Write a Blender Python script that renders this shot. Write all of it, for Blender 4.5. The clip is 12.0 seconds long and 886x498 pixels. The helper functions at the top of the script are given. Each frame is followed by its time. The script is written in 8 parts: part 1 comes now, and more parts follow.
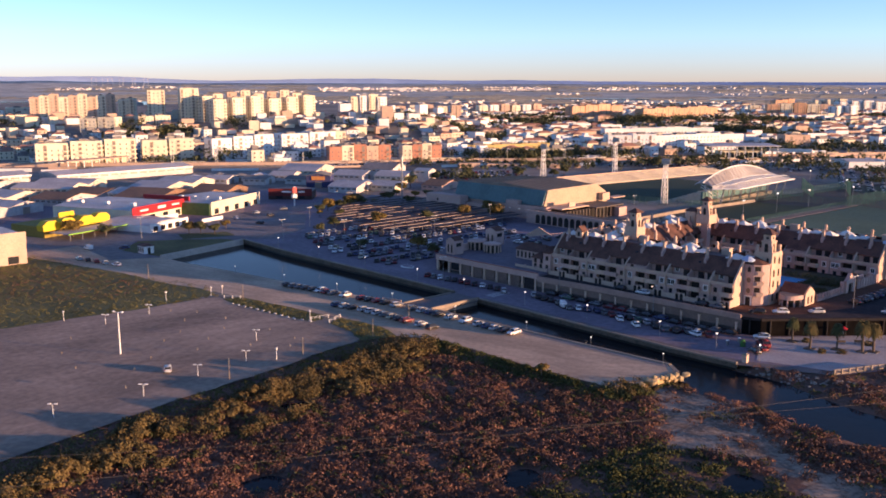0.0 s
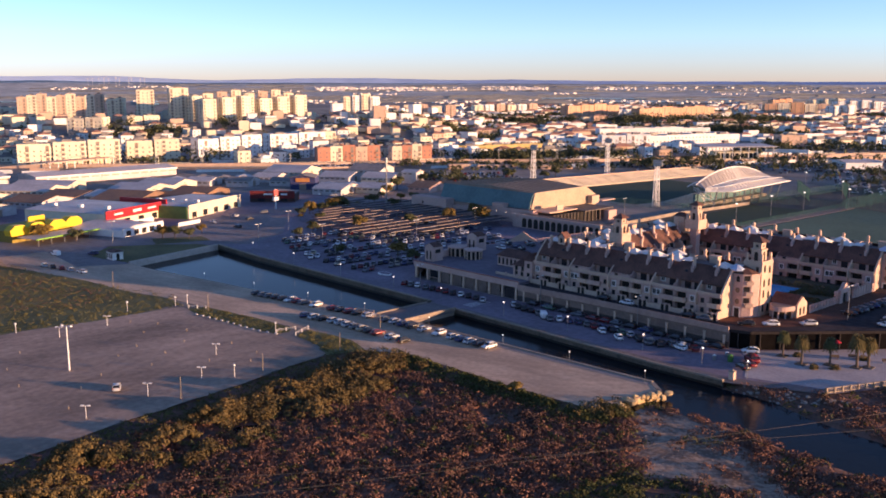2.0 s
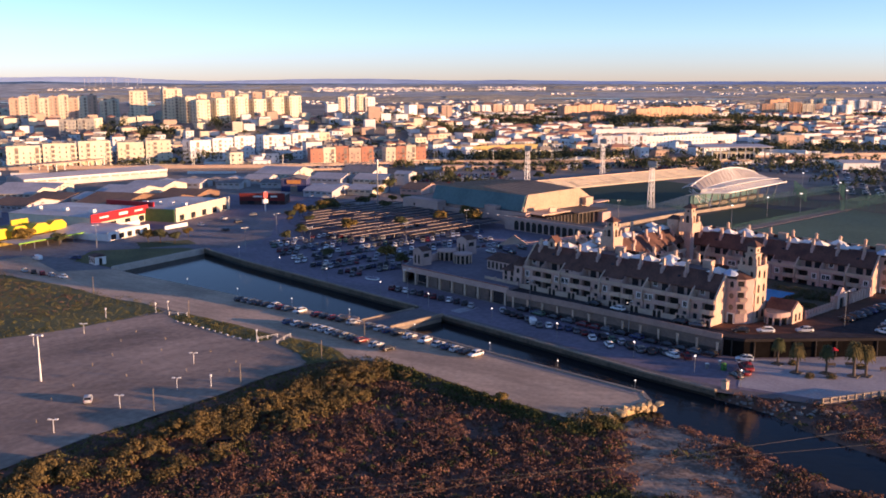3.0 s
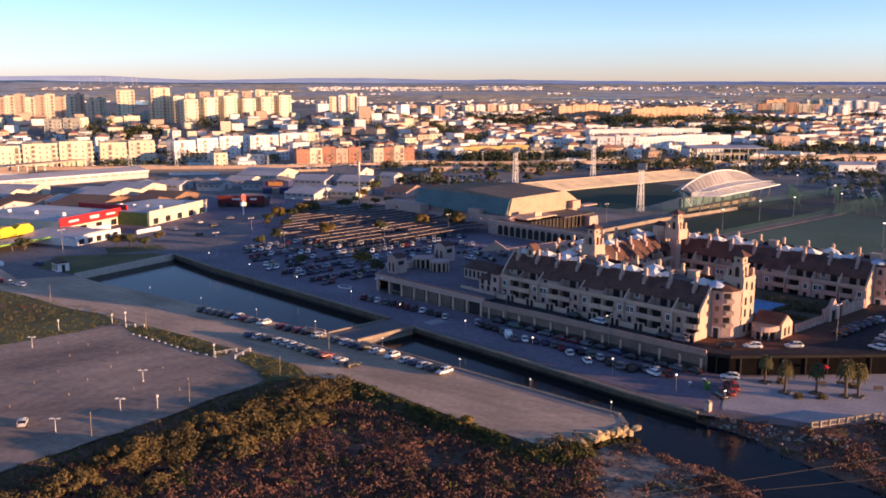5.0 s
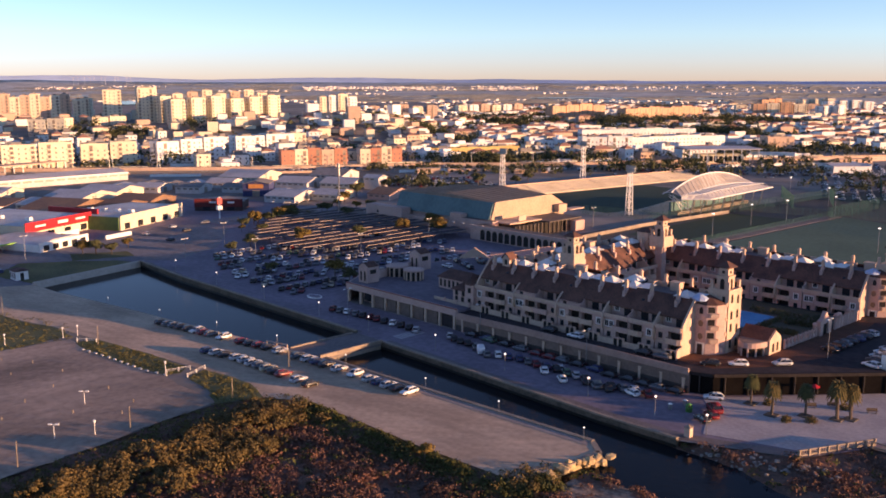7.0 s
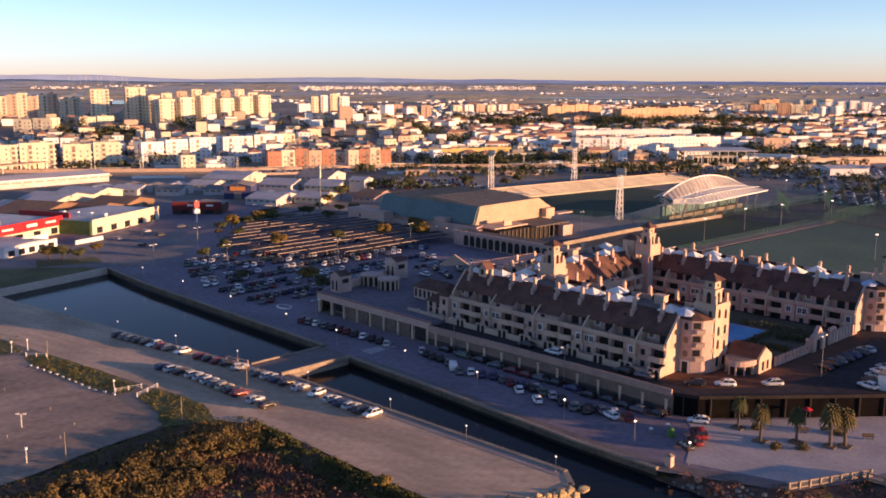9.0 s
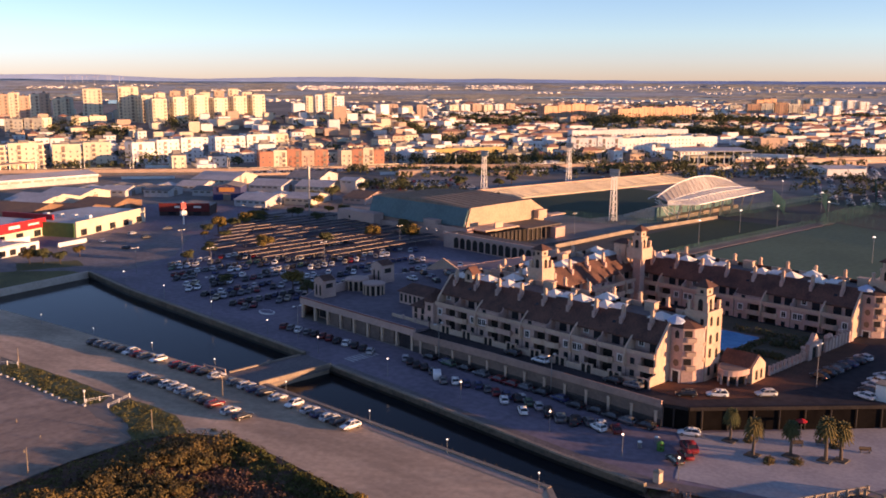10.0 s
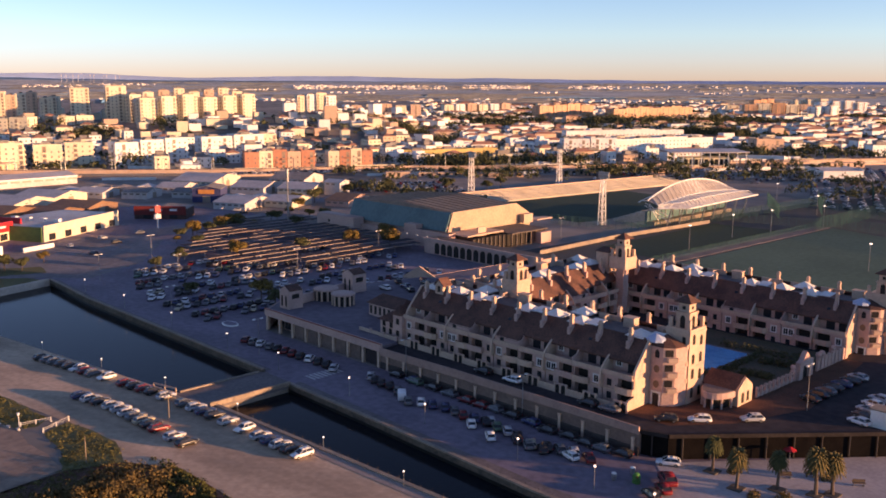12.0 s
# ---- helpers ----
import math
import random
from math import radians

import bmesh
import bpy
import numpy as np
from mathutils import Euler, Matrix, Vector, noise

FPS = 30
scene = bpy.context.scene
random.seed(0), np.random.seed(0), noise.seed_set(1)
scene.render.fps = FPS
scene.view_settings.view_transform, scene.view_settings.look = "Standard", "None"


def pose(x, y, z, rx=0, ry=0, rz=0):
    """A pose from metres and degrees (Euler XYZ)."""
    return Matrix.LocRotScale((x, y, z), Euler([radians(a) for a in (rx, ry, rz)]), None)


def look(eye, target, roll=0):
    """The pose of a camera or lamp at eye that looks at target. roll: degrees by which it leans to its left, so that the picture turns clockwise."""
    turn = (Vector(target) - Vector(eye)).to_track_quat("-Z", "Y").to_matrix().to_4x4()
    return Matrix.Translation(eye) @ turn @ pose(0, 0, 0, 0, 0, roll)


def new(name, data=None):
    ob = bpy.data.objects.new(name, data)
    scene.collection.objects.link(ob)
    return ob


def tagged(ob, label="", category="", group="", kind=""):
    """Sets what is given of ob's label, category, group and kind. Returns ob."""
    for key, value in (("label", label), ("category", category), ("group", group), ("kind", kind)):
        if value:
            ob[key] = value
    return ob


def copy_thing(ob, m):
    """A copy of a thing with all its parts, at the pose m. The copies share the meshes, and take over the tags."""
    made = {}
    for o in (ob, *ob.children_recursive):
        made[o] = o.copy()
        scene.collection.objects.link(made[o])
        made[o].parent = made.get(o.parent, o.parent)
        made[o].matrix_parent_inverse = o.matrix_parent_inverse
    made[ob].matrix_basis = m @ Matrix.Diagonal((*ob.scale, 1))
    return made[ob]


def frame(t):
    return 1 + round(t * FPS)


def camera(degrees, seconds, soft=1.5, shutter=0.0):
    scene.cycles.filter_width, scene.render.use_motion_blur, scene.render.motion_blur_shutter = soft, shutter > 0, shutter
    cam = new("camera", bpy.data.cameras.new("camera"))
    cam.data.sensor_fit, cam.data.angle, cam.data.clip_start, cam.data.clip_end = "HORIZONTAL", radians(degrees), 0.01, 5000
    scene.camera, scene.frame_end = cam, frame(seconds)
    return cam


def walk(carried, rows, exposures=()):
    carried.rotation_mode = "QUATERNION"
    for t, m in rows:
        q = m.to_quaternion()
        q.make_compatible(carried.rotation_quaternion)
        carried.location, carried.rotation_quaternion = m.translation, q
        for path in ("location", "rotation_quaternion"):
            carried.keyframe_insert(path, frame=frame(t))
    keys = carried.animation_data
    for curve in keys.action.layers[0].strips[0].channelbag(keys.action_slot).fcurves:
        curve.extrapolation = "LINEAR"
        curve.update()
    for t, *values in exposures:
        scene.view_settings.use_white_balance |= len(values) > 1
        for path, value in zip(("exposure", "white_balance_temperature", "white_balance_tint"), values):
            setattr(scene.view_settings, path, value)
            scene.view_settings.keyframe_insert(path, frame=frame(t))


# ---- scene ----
cam = camera(51.3, 12.0, soft=1.75)
PATH = [
    (0, (163.653, -169.083, 56.586), (162.232, -167.722, 56.226), 0.1),
    (0.5, (162.673, -166.123, 56.563), (161.252, -164.762, 56.203), 0.1),
    (1, (161.592, -163.109, 56.549), (160.173, -161.746, 56.189), 0.1),
    (1.5, (160.571, -160.164, 56.556), (159.153, -158.8, 56.195), 0.1),
    (2, (159.531, -157.002, 56.587), (158.112, -155.639, 56.226), 0.1),
    (2.5, (158.466, -153.957, 56.583), (157.048, -152.594, 56.221), -0.0),
    (3, (157.284, -150.953, 56.589), (155.868, -149.588, 56.229), 0.0),
    (5, (153.07, -138.597, 56.626), (151.658, -137.228, 56.265), 0.1),
    (5.5, (151.906, -135.629, 56.613), (150.494, -134.259, 56.25), 0.1),
    (6, (150.742, -132.506, 56.626), (149.33, -131.137, 56.263), 0.0),
    (6.5, (149.701, -129.334, 56.649), (148.291, -127.963, 56.287), 0.1),
    (7, (148.705, -126.014, 56.706), (147.297, -124.64, 56.344), 0.1),
    (9, (144.264, -113.983, 56.662), (142.859, -112.606, 56.3), 0.2),
    (9.5, (143.138, -110.958, 56.637), (141.734, -109.58, 56.275), 0.2),
    (10, (141.988, -107.856, 56.64), (140.586, -106.476, 56.277), 0.2),
    (10.5, (140.875, -104.763, 56.633), (139.474, -103.383, 56.269), 0.3),
    (11, (139.802, -101.706, 56.66), (138.401, -100.326, 56.297), 0.3),
    (11.5, (138.766, -98.524, 56.676), (137.367, -97.142, 56.312), 0.3),
    (12, (137.699, -95.377, 56.658), (136.3, -93.995, 56.294), 0.3),
]
walk(cam, [(t, look(eye, target, roll)) for t, eye, target, roll in PATH], [(0, 1.25, 6950, 34), (6, 1.24, 7500, 37), (12, 1.16, 8300, 40)])

# ---------------------------------------------------------------- light
SUN_EL, SUN_AZ = 4.9, 62.0
world = bpy.data.worlds.new("world")
scene.world = world
world.use_nodes = True
wn = world.node_tree
sky = wn.nodes.new("ShaderNodeTexSky")
sky.sky_type, sky.sun_disc = "NISHITA", False
sky.sun_elevation, sky.sun_rotation = radians(SUN_EL), radians(SUN_AZ)
sky.altitude, sky.air_density, sky.dust_density, sky.ozone_density = 50, 0.58, 0.0, 2.6
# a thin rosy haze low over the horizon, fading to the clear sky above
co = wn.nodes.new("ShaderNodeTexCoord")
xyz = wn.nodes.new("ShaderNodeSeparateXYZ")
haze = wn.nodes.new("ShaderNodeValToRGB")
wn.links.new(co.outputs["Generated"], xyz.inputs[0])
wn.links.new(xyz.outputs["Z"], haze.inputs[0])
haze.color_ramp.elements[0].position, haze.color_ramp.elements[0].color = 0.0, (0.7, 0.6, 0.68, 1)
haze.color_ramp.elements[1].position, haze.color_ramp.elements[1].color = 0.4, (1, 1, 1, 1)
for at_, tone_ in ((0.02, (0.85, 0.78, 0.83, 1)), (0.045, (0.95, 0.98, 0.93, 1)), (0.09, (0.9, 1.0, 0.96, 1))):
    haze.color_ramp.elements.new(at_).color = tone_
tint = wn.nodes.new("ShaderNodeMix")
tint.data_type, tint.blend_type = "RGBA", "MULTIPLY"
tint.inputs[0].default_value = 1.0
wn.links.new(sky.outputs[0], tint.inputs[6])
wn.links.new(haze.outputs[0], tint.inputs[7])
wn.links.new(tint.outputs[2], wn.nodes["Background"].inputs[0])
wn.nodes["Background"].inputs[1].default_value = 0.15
sun = new("sun", bpy.data.lights.new("sun", "SUN"))
sun.data.energy, sun.data.angle, sun.data.color = 4.2, radians(0.6), (1.0, 0.69, 0.375)
sun.matrix_world = look((math.sin(radians(SUN_AZ)) * 500, math.cos(radians(SUN_AZ)) * 500, 500 * math.tan(radians(SUN_EL))), (0, 0, 0))

# ---------------------------------------------------------------- materials
MATS = {}


def mat(name, a, b=None, rough=0.85, scale=0.6, fine=6.0, bump=0.0, metal=0.0, spread=0.0, alpha_tone=0.5, spec=0.3, tracks=None):
    """Two tones mixed by coarse and fine noise in metres, with a little relief; spread varies whole objects."""
    if name in MATS:
        return MATS[name]
    m = bpy.data.materials.new(name)
    m.use_nodes = True
    nt, bs = m.node_tree, m.node_tree.nodes["Principled BSDF"]
    b = b or tuple(c * 0.8 for c in a)
    co = nt.nodes.new("ShaderNodeNewGeometry")
    n1 = nt.nodes.new("ShaderNodeTexNoise")
    n1.inputs["Scale"].default_value, n1.inputs["Detail"].default_value = scale, 3
    n2 = nt.nodes.new("ShaderNodeTexNoise")
    n2.inputs["Scale"].default_value, n2.inputs["Detail"].default_value = fine, 4
    for n in (n1, n2):
        nt.links.new(co.outputs["Position"], n.inputs["Vector"])
    add = nt.nodes.new("ShaderNodeMath")
    add.operation = "ADD"
    nt.links.new(n1.outputs[0], add.inputs[0])
    nt.links.new(n2.outputs[0], add.inputs[1])
    ramp = nt.nodes.new("ShaderNodeMapRange")
    ramp.inputs["From Min"].default_value, ramp.inputs["From Max"].default_value = 0.8, 1.2
    nt.links.new(add.outputs[0], ramp.inputs["Value"])
    mix = nt.nodes.new("ShaderNodeMix")
    mix.data_type = "RGBA"
    mix.inputs[6].default_value, mix.inputs[7].default_value = (*a, 1), (*b, 1)
    nt.links.new(ramp.outputs[0], mix.inputs[0])
    out = mix.outputs[2]
    if tracks is not None:
        # worn lanes drawn out along the driving direction, and broad trodden patches
        for turn, stretch, amount in ((tracks, (0.02, 0.4, 0.1), 0.09), (tracks + 38, (0.03, 0.6, 0.1), 0.06), (tracks, (0.035, 0.06, 0.1), 0.24)):
            mp = nt.nodes.new("ShaderNodeMapping")
            mp.vector_type = "TEXTURE"
            mp.inputs["Rotation"].default_value = (0, 0, radians(turn))
            mp.inputs["Scale"].default_value = tuple(1 / c for c in stretch)
            nt.links.new(co.outputs["Position"], mp.inputs["Vector"])
            lane = nt.nodes.new("ShaderNodeTexNoise")
            lane.inputs["Scale"].default_value, lane.inputs["Detail"].default_value = 1.0, 3
            nt.links.new(mp.outputs[0], lane.inputs["Vector"])
            mr = nt.nodes.new("ShaderNodeMapRange")
            mr.inputs["From Min"].default_value, mr.inputs["From Max"].default_value = 0.35, 0.65
            mr.inputs["To Min"].default_value, mr.inputs["To Max"].default_value = 1 - amount, 1 + amount
            nt.links.new(lane.outputs[0], mr.inputs["Value"])
            hsv = nt.nodes.new("ShaderNodeHueSaturation")
            nt.links.new(mr.outputs[0], hsv.inputs["Value"])
            nt.links.new(out, hsv.inputs["Color"])
            out = hsv.outputs[0]
    if spread:
        info = nt.nodes.new("ShaderNodeObjectInfo")
        mr = nt.nodes.new("ShaderNodeMapRange")
        mr.inputs["To Min"].default_value, mr.inputs["To Max"].default_value = 1 - spread, 1 + spread
        hsv = nt.nodes.new("ShaderNodeHueSaturation")
        nt.links.new(info.outputs["Random"], mr.inputs["Value"])
        nt.links.new(mr.outputs[0], hsv.inputs["Value"])
        nt.links.new(out, hsv.inputs["Color"])
        out = hsv.outputs[0]
    nt.links.new(out, bs.inputs["Base Color"])
    bs.inputs["Roughness"].default_value, bs.inputs["Metallic"].default_value = rough, metal
    bs.inputs["Specular IOR Level"].default_value = spec
    if bump:
        bp = nt.nodes.new("ShaderNodeBump")
        bp.inputs["Strength"].default_value, bp.inputs["Distance"].default_value = 0.6, bump
        nt.links.new(n2.outputs[0], bp.inputs["Height"])
        nt.links.new(bp.outputs[0], bs.inputs["Normal"])
    MATS[name] = m
    return m


SOIL = mat("soil", (0.13, 0.105, 0.08), (0.08, 0.07, 0.055), scale=0.02, fine=0.25, bump=0.2)
CITYGROUND = mat("city_ground", (0.28, 0.24, 0.21), (0.14, 0.125, 0.105), scale=0.008, fine=0.06)
DIRT = mat("dirt", (0.36, 0.255, 0.188), (0.24, 0.17, 0.127), scale=0.035, fine=0.7, bump=0.06, tracks=75)
TRACK = mat("track", (0.55, 0.385, 0.265), (0.42, 0.292, 0.2), scale=0.03, fine=0.9, bump=0.04, tracks=8)
ASPHALT = mat("asphalt", (0.225, 0.185, 0.222), (0.148, 0.121, 0.146), scale=0.06, fine=0.7, rough=0.8, bump=0.01)
ASPHALT_OLD = mat("worn_asphalt", (0.185, 0.155, 0.18), (0.122, 0.102, 0.118), scale=0.05, fine=0.6, rough=0.85)
PAVING = mat("paving", (0.2, 0.165, 0.155), (0.13, 0.11, 0.104), scale=0.15, fine=1.5)
CONCRETE = mat("concrete", (0.33, 0.26, 0.195), (0.21, 0.17, 0.135), scale=0.2, fine=2.0, bump=0.03)
GRASS = mat("grass", (0.165, 0.145, 0.05), (0.075, 0.078, 0.026), scale=0.08, fine=1.2, bump=0.15)
TURF = mat("turf", (0.022, 0.05, 0.024), (0.016, 0.038, 0.018), scale=0.03, fine=0.5)
TURF_DRY = mat("dry_turf", (0.08, 0.145, 0.095), (0.055, 0.105, 0.066), scale=0.03, fine=0.6)
SAND = mat("sand", (0.4, 0.29, 0.21), (0.13, 0.09, 0.065), scale=0.2, fine=1.3, bump=0.1)
STUCCO = mat("stucco", (0.56, 0.372, 0.312), (0.44, 0.292, 0.248), scale=0.2, fine=2.5, spread=0.04)
STUCCO_LIGHT = mat("pale_stucco", (0.6, 0.42, 0.312), (0.48, 0.335, 0.252), scale=0.2, fine=2.0)
ROOFTILE = mat("roof_tile", (0.16, 0.074, 0.054), (0.075, 0.038, 0.032), scale=0.4, fine=3.5, bump=0.08)
WHITE = mat("white_paint", (0.78, 0.76, 0.72), (0.68, 0.66, 0.62), scale=0.3, fine=3.0)
DARKGLASS = mat("window_glass", (0.02, 0.022, 0.026), (0.03, 0.032, 0.036), rough=0.12, spec=0.6)
# near-black tone that paints shade into openings; doors and gates take it too
SHADE = mat("opening_shade", (0.03, 0.026, 0.024), (0.045, 0.04, 0.036), spec=0.05)
METAL = mat("grey_metal", (0.32, 0.32, 0.32), (0.25, 0.25, 0.25), rough=0.45, metal=0.6)
WATER = mat("water", (0.006, 0.01, 0.014), (0.01, 0.013, 0.015), rough=0.1, scale=0.05, fine=0.9, bump=0.05, spec=0.1)
WATER.node_tree.nodes["Principled BSDF"].inputs["IOR"].default_value = 1.33

CREAM = mat("cream_wall", (0.76, 0.67, 0.49), (0.66, 0.58, 0.43), scale=0.05, fine=0.4, spread=0.08)
PINK = mat("brick_wall", (0.62, 0.43, 0.31), (0.53, 0.37, 0.28), scale=0.05, fine=0.4, spread=0.1)
CITYWHITE = mat("city_white", (0.8, 0.79, 0.75), (0.7, 0.69, 0.66), scale=0.05, fine=0.4, spread=0.08)
REDROOF = mat("red_roof", (0.4, 0.2, 0.14), (0.3, 0.16, 0.12), scale=0.05, fine=0.5)
GREYROOF = mat("grey_roof", (0.28, 0.25, 0.23), (0.18, 0.165, 0.155), scale=0.05, fine=0.5)


# ---------------------------------------------------------------- mesh helpers
class Build:
    """Gathers points and faces of one mesh."""

    def __init__(self):
        self.v, self.f = [], []

    def add(self, pts, faces):
        n = len(self.v)
        self.v += [tuple(p) for p in pts]
        self.f += [tuple(i + n for i in f) for f in faces]
        return self

    def box(self, x0, x1, y0, y1, z0, z1):
        return self.add([(x0, y0, z0), (x1, y0, z0), (x1, y1, z0), (x0, y1, z0), (x0, y0, z1), (x1, y0, z1), (x1, y1, z1), (x0, y1, z1)],
                        [(3, 2, 1, 0), (4, 5, 6, 7), (0, 1, 5, 4), (1, 2, 6, 5), (2, 3, 7, 6), (3, 0, 4, 7)])

    def prism(self, poly, z0, z1):
        n = len(poly)
        if sum(poly[i][0] * poly[(i + 1) % n][1] - poly[(i + 1) % n][0] * poly[i][1] for i in range(n)) < 0:
            poly = poly[::-1]
        return self.add([(x, y, z0) for x, y in poly] + [(x, y, z1) for x, y in poly],
                        [tuple(range(n))[::-1], tuple(range(n, 2 * n))] + [(i, (i + 1) % n, n + (i + 1) % n, n + i) for i in range(n)])

    def side(self, poly, x0, x1):
        """A profile in y and z, drawn out along x."""
        n = len(poly)
        return self.add([(x0, y, z) for y, z in poly] + [(x1, y, z) for y, z in poly],
                        [tuple(range(n))[::-1], tuple(range(n, 2 * n))] + [(i, (i + 1) % n, n + (i + 1) % n, n + i) for i in range(n)])

    def front(self, poly, y0, y1):
        """A profile in x and z, drawn out along y."""
        n = len(poly)
        return self.add([(x, y0, z) for x, z in poly] + [(x, y1, z) for x, z in poly],
                        [tuple(range(n)), tuple(range(n, 2 * n))[::-1]] + [(i, n + i, n + (i + 1) % n, (i + 1) % n) for i in range(n)])

    def tube(self, a, b, r0, r1=None, n=6):
        a, b = Vector(a), Vector(b)
        r1 = r0 if r1 is None else r1
        w = (b - a).normalized()
        p = w.orthogonal().normalized()
        q = w.cross(p)
        ring = [(math.cos(2 * math.pi * i / n), math.sin(2 * math.pi * i / n)) for i in range(n)]
        return self.add([a + (p * c + q * s) * r0 for c, s in ring] + [b + (p * c + q * s) * r1 for c, s in ring],
                        [tuple(range(n))[::-1], tuple(range(n, 2 * n))] + [(i, (i + 1) % n, n + (i + 1) % n, n + i) for i in range(n)])

    def ball(self, c, r, n=8, flat=1.0):
        rows = max(3, n // 2)
        pts = [(c[0], c[1], c[2] - r * flat)]
        for j in range(1, rows):
            a = math.pi * j / rows
            pts += [(c[0] + r * math.sin(a) * math.cos(2 * math.pi * i / n), c[1] + r * math.sin(a) * math.sin(2 * math.pi * i / n), c[2] - r * flat * math.cos(a)) for i in range(n)]
        pts.append((c[0], c[1], c[2] + r * flat))
        fs = [(0, 1 + (i + 1) % n, 1 + i) for i in range(n)]
        for j in range(rows - 2):
            fs += [(1 + j * n + i, 1 + j * n + (i + 1) % n, 1 + (j + 1) * n + (i + 1) % n, 1 + (j + 1) * n + i) for i in range(n)]
        top, base = len(pts) - 1, 1 + (rows - 2) * n
        fs += [(base + i, base + (i + 1) % n, top) for i in range(n)]
        return self.add(pts, fs)

    def hip(self, x0, x1, y0, y1, z0, z1, inset=None):
        """A hipped roof or pyramid over a rectangle."""
        i = min(x1 - x0, y1 - y0) / 2 if inset is None else inset
        if x1 - x0 >= y1 - y0:
            r = [(x0 + i, (y0 + y1) / 2, z1), (x1 - i, (y0 + y1) / 2, z1)]
            fs = [(0, 1, 5, 4), (1, 2, 5), (2, 3, 4, 5), (3, 0, 4)]
        else:
            r = [((x0 + x1) / 2, y0 + i, z1), ((x0 + x1) / 2, y1 - i, z1)]
            fs = [(0, 1, 4), (1, 2, 5, 4), (2, 3, 5), (3, 0, 4, 5)]
        return self.add([(x0, y0, z0), (x1, y0, z0), (x1, y1, z0), (x0, y1, z0)] + r, fs + [(3, 2, 1, 0)])

    def mesh(self, name, material, smooth=False):
        me = bpy.data.meshes.new(name)
        me.from_pydata(self.v, [], self.f)
        me.materials.append(material)
        if smooth:
            me.polygons.foreach_set("use_smooth", [True] * len(me.polygons))
        me.update()
        return me


def part(name, b, material, parent=None, label="", at=None, smooth=False):
    ob = new(name, b if isinstance(b, bpy.types.Mesh) else b.mesh(name, material, smooth))
    ob.parent = parent
    if at is not None:
        ob.matrix_basis = at if isinstance(at, Matrix) else Matrix.Translation(at)
    return tagged(ob, label)


def thing(name, label, category, m=None, group="", kind=""):
    ob = new(name)
    ob.empty_display_size = 0.5
    ob.matrix_basis = m or Matrix()
    return tagged(ob, label, category, group, kind)


def solid(name, b, material, label, category="", kind="", m=None, group="", smooth=False):
    ob = new(name, b.mesh(name, material, smooth))
    if m is not None:
        ob.matrix_basis = m
    return tagged(ob, label, category, group, kind)


def ragged(poly, step, amount, rng):
    """A polygon with its sides broken into steps and pushed about."""
    out = []
    for i, (x, y) in enumerate(poly):
        x2, y2 = poly[(i + 1) % len(poly)]
        n = max(1, int(math.hypot(x2 - x, y2 - y) / step))
        for k in range(n):
            j = amount if k else amount * 0.3
            out.append((x + (x2 - x) * k / n + rng.uniform(-j, j), y + (y2 - y) * k / n + rng.uniform(-j, j)))
    return out


def patch(name, poly, z, material, label, step=0, amount=0, depth=0.2, category="ground"):
    rng = random.Random(len(name) * 7 + len(poly))
    if step:
        poly = ragged(poly, step, amount, rng)
    bm = bmesh.new()
    vs = [bm.verts.new((x, y, z)) for x, y in poly]
    es = [bm.edges.new((vs[i], vs[(i + 1) % len(vs)])) for i in range(len(vs))]
    bmesh.ops.triangle_fill(bm, use_beauty=True, edges=es, normal=(0, 0, 1))
    me = bpy.data.meshes.new(name)
    bm.to_mesh(me)
    bm.free()
    me.materials.append(material)
    return tagged(new(name, me), label, category, "", "structure")


# ---------------------------------------------------------------- ground, canal, creek
NORTH = [(-120.0, 4.0), (-90, 1.9), (-10.0, 1.0), (0.0, 0.2), (22, -0.4), (40, -1.2), (60, -2.1), (75.0, -1.9), (92, 5.5), (98, 17), (140, 16), (240, 5), (420, -30)]
SOUTH = [(420, -420), (70, -420), (40, -190), (24, -130), (16, -92), (13, -68), (10, -56), (9, -46), (12, -38), (20, -33), (48, -33), (67, -32), (69.0, -22), (69.6, -14.5), (66.0, -11.5),
         (0.0, -15.0), (-8.0, -16.8), (-30, -20.0), (-54, -23.8), (-67, -25.7), (-82.5, -28.3), (-98, -31), (-111.0, -32.0)]
CANAL = NORTH + SOUTH
bm = bmesh.new()
loops = []
for pts in ([(math.cos(2 * math.pi * k / 48) * 4950 + 100, math.sin(2 * math.pi * k / 48) * 4950 - 100) for k in range(48)], CANAL):
    vs = [bm.verts.new((x, y, 0)) for x, y in pts]
    loops += [bm.edges.new((vs[i], vs[(i + 1) % len(vs)])) for i in range(len(vs))]
bmesh.ops.triangle_fill(bm, use_beauty=True, edges=loops, normal=(0, 0, 1))
me = bpy.data.meshes.new("ground")
bm.to_mesh(me)
bm.free()
me.materials.append(CITYGROUND)
tagged(new("ground", me), "dusty grey-brown ground reaching to the horizon", "ground", "", "structure")
patch("water", CANAL, -1.3, WATER, "dark still canal water between concrete quays", category="water")
patch("canal_bed", CANAL, -4.4, SOIL, "muddy canal bed under the water")


def seg_dist(px, py, line):
    best = np.full(np.shape(px), 1e9)
    for (x0, y0), (x1, y1) in zip(line, line[1:]):
        l2 = (x1 - x0) ** 2 + (y1 - y0) ** 2
        t = np.clip(((px - x0) * (x1 - x0) + (py - y0) * (y1 - y0)) / l2, 0, 1)
        best = np.minimum(best, np.hypot(px - x0 - t * (x1 - x0), py - y0 - t * (y1 - y0)))
    return best


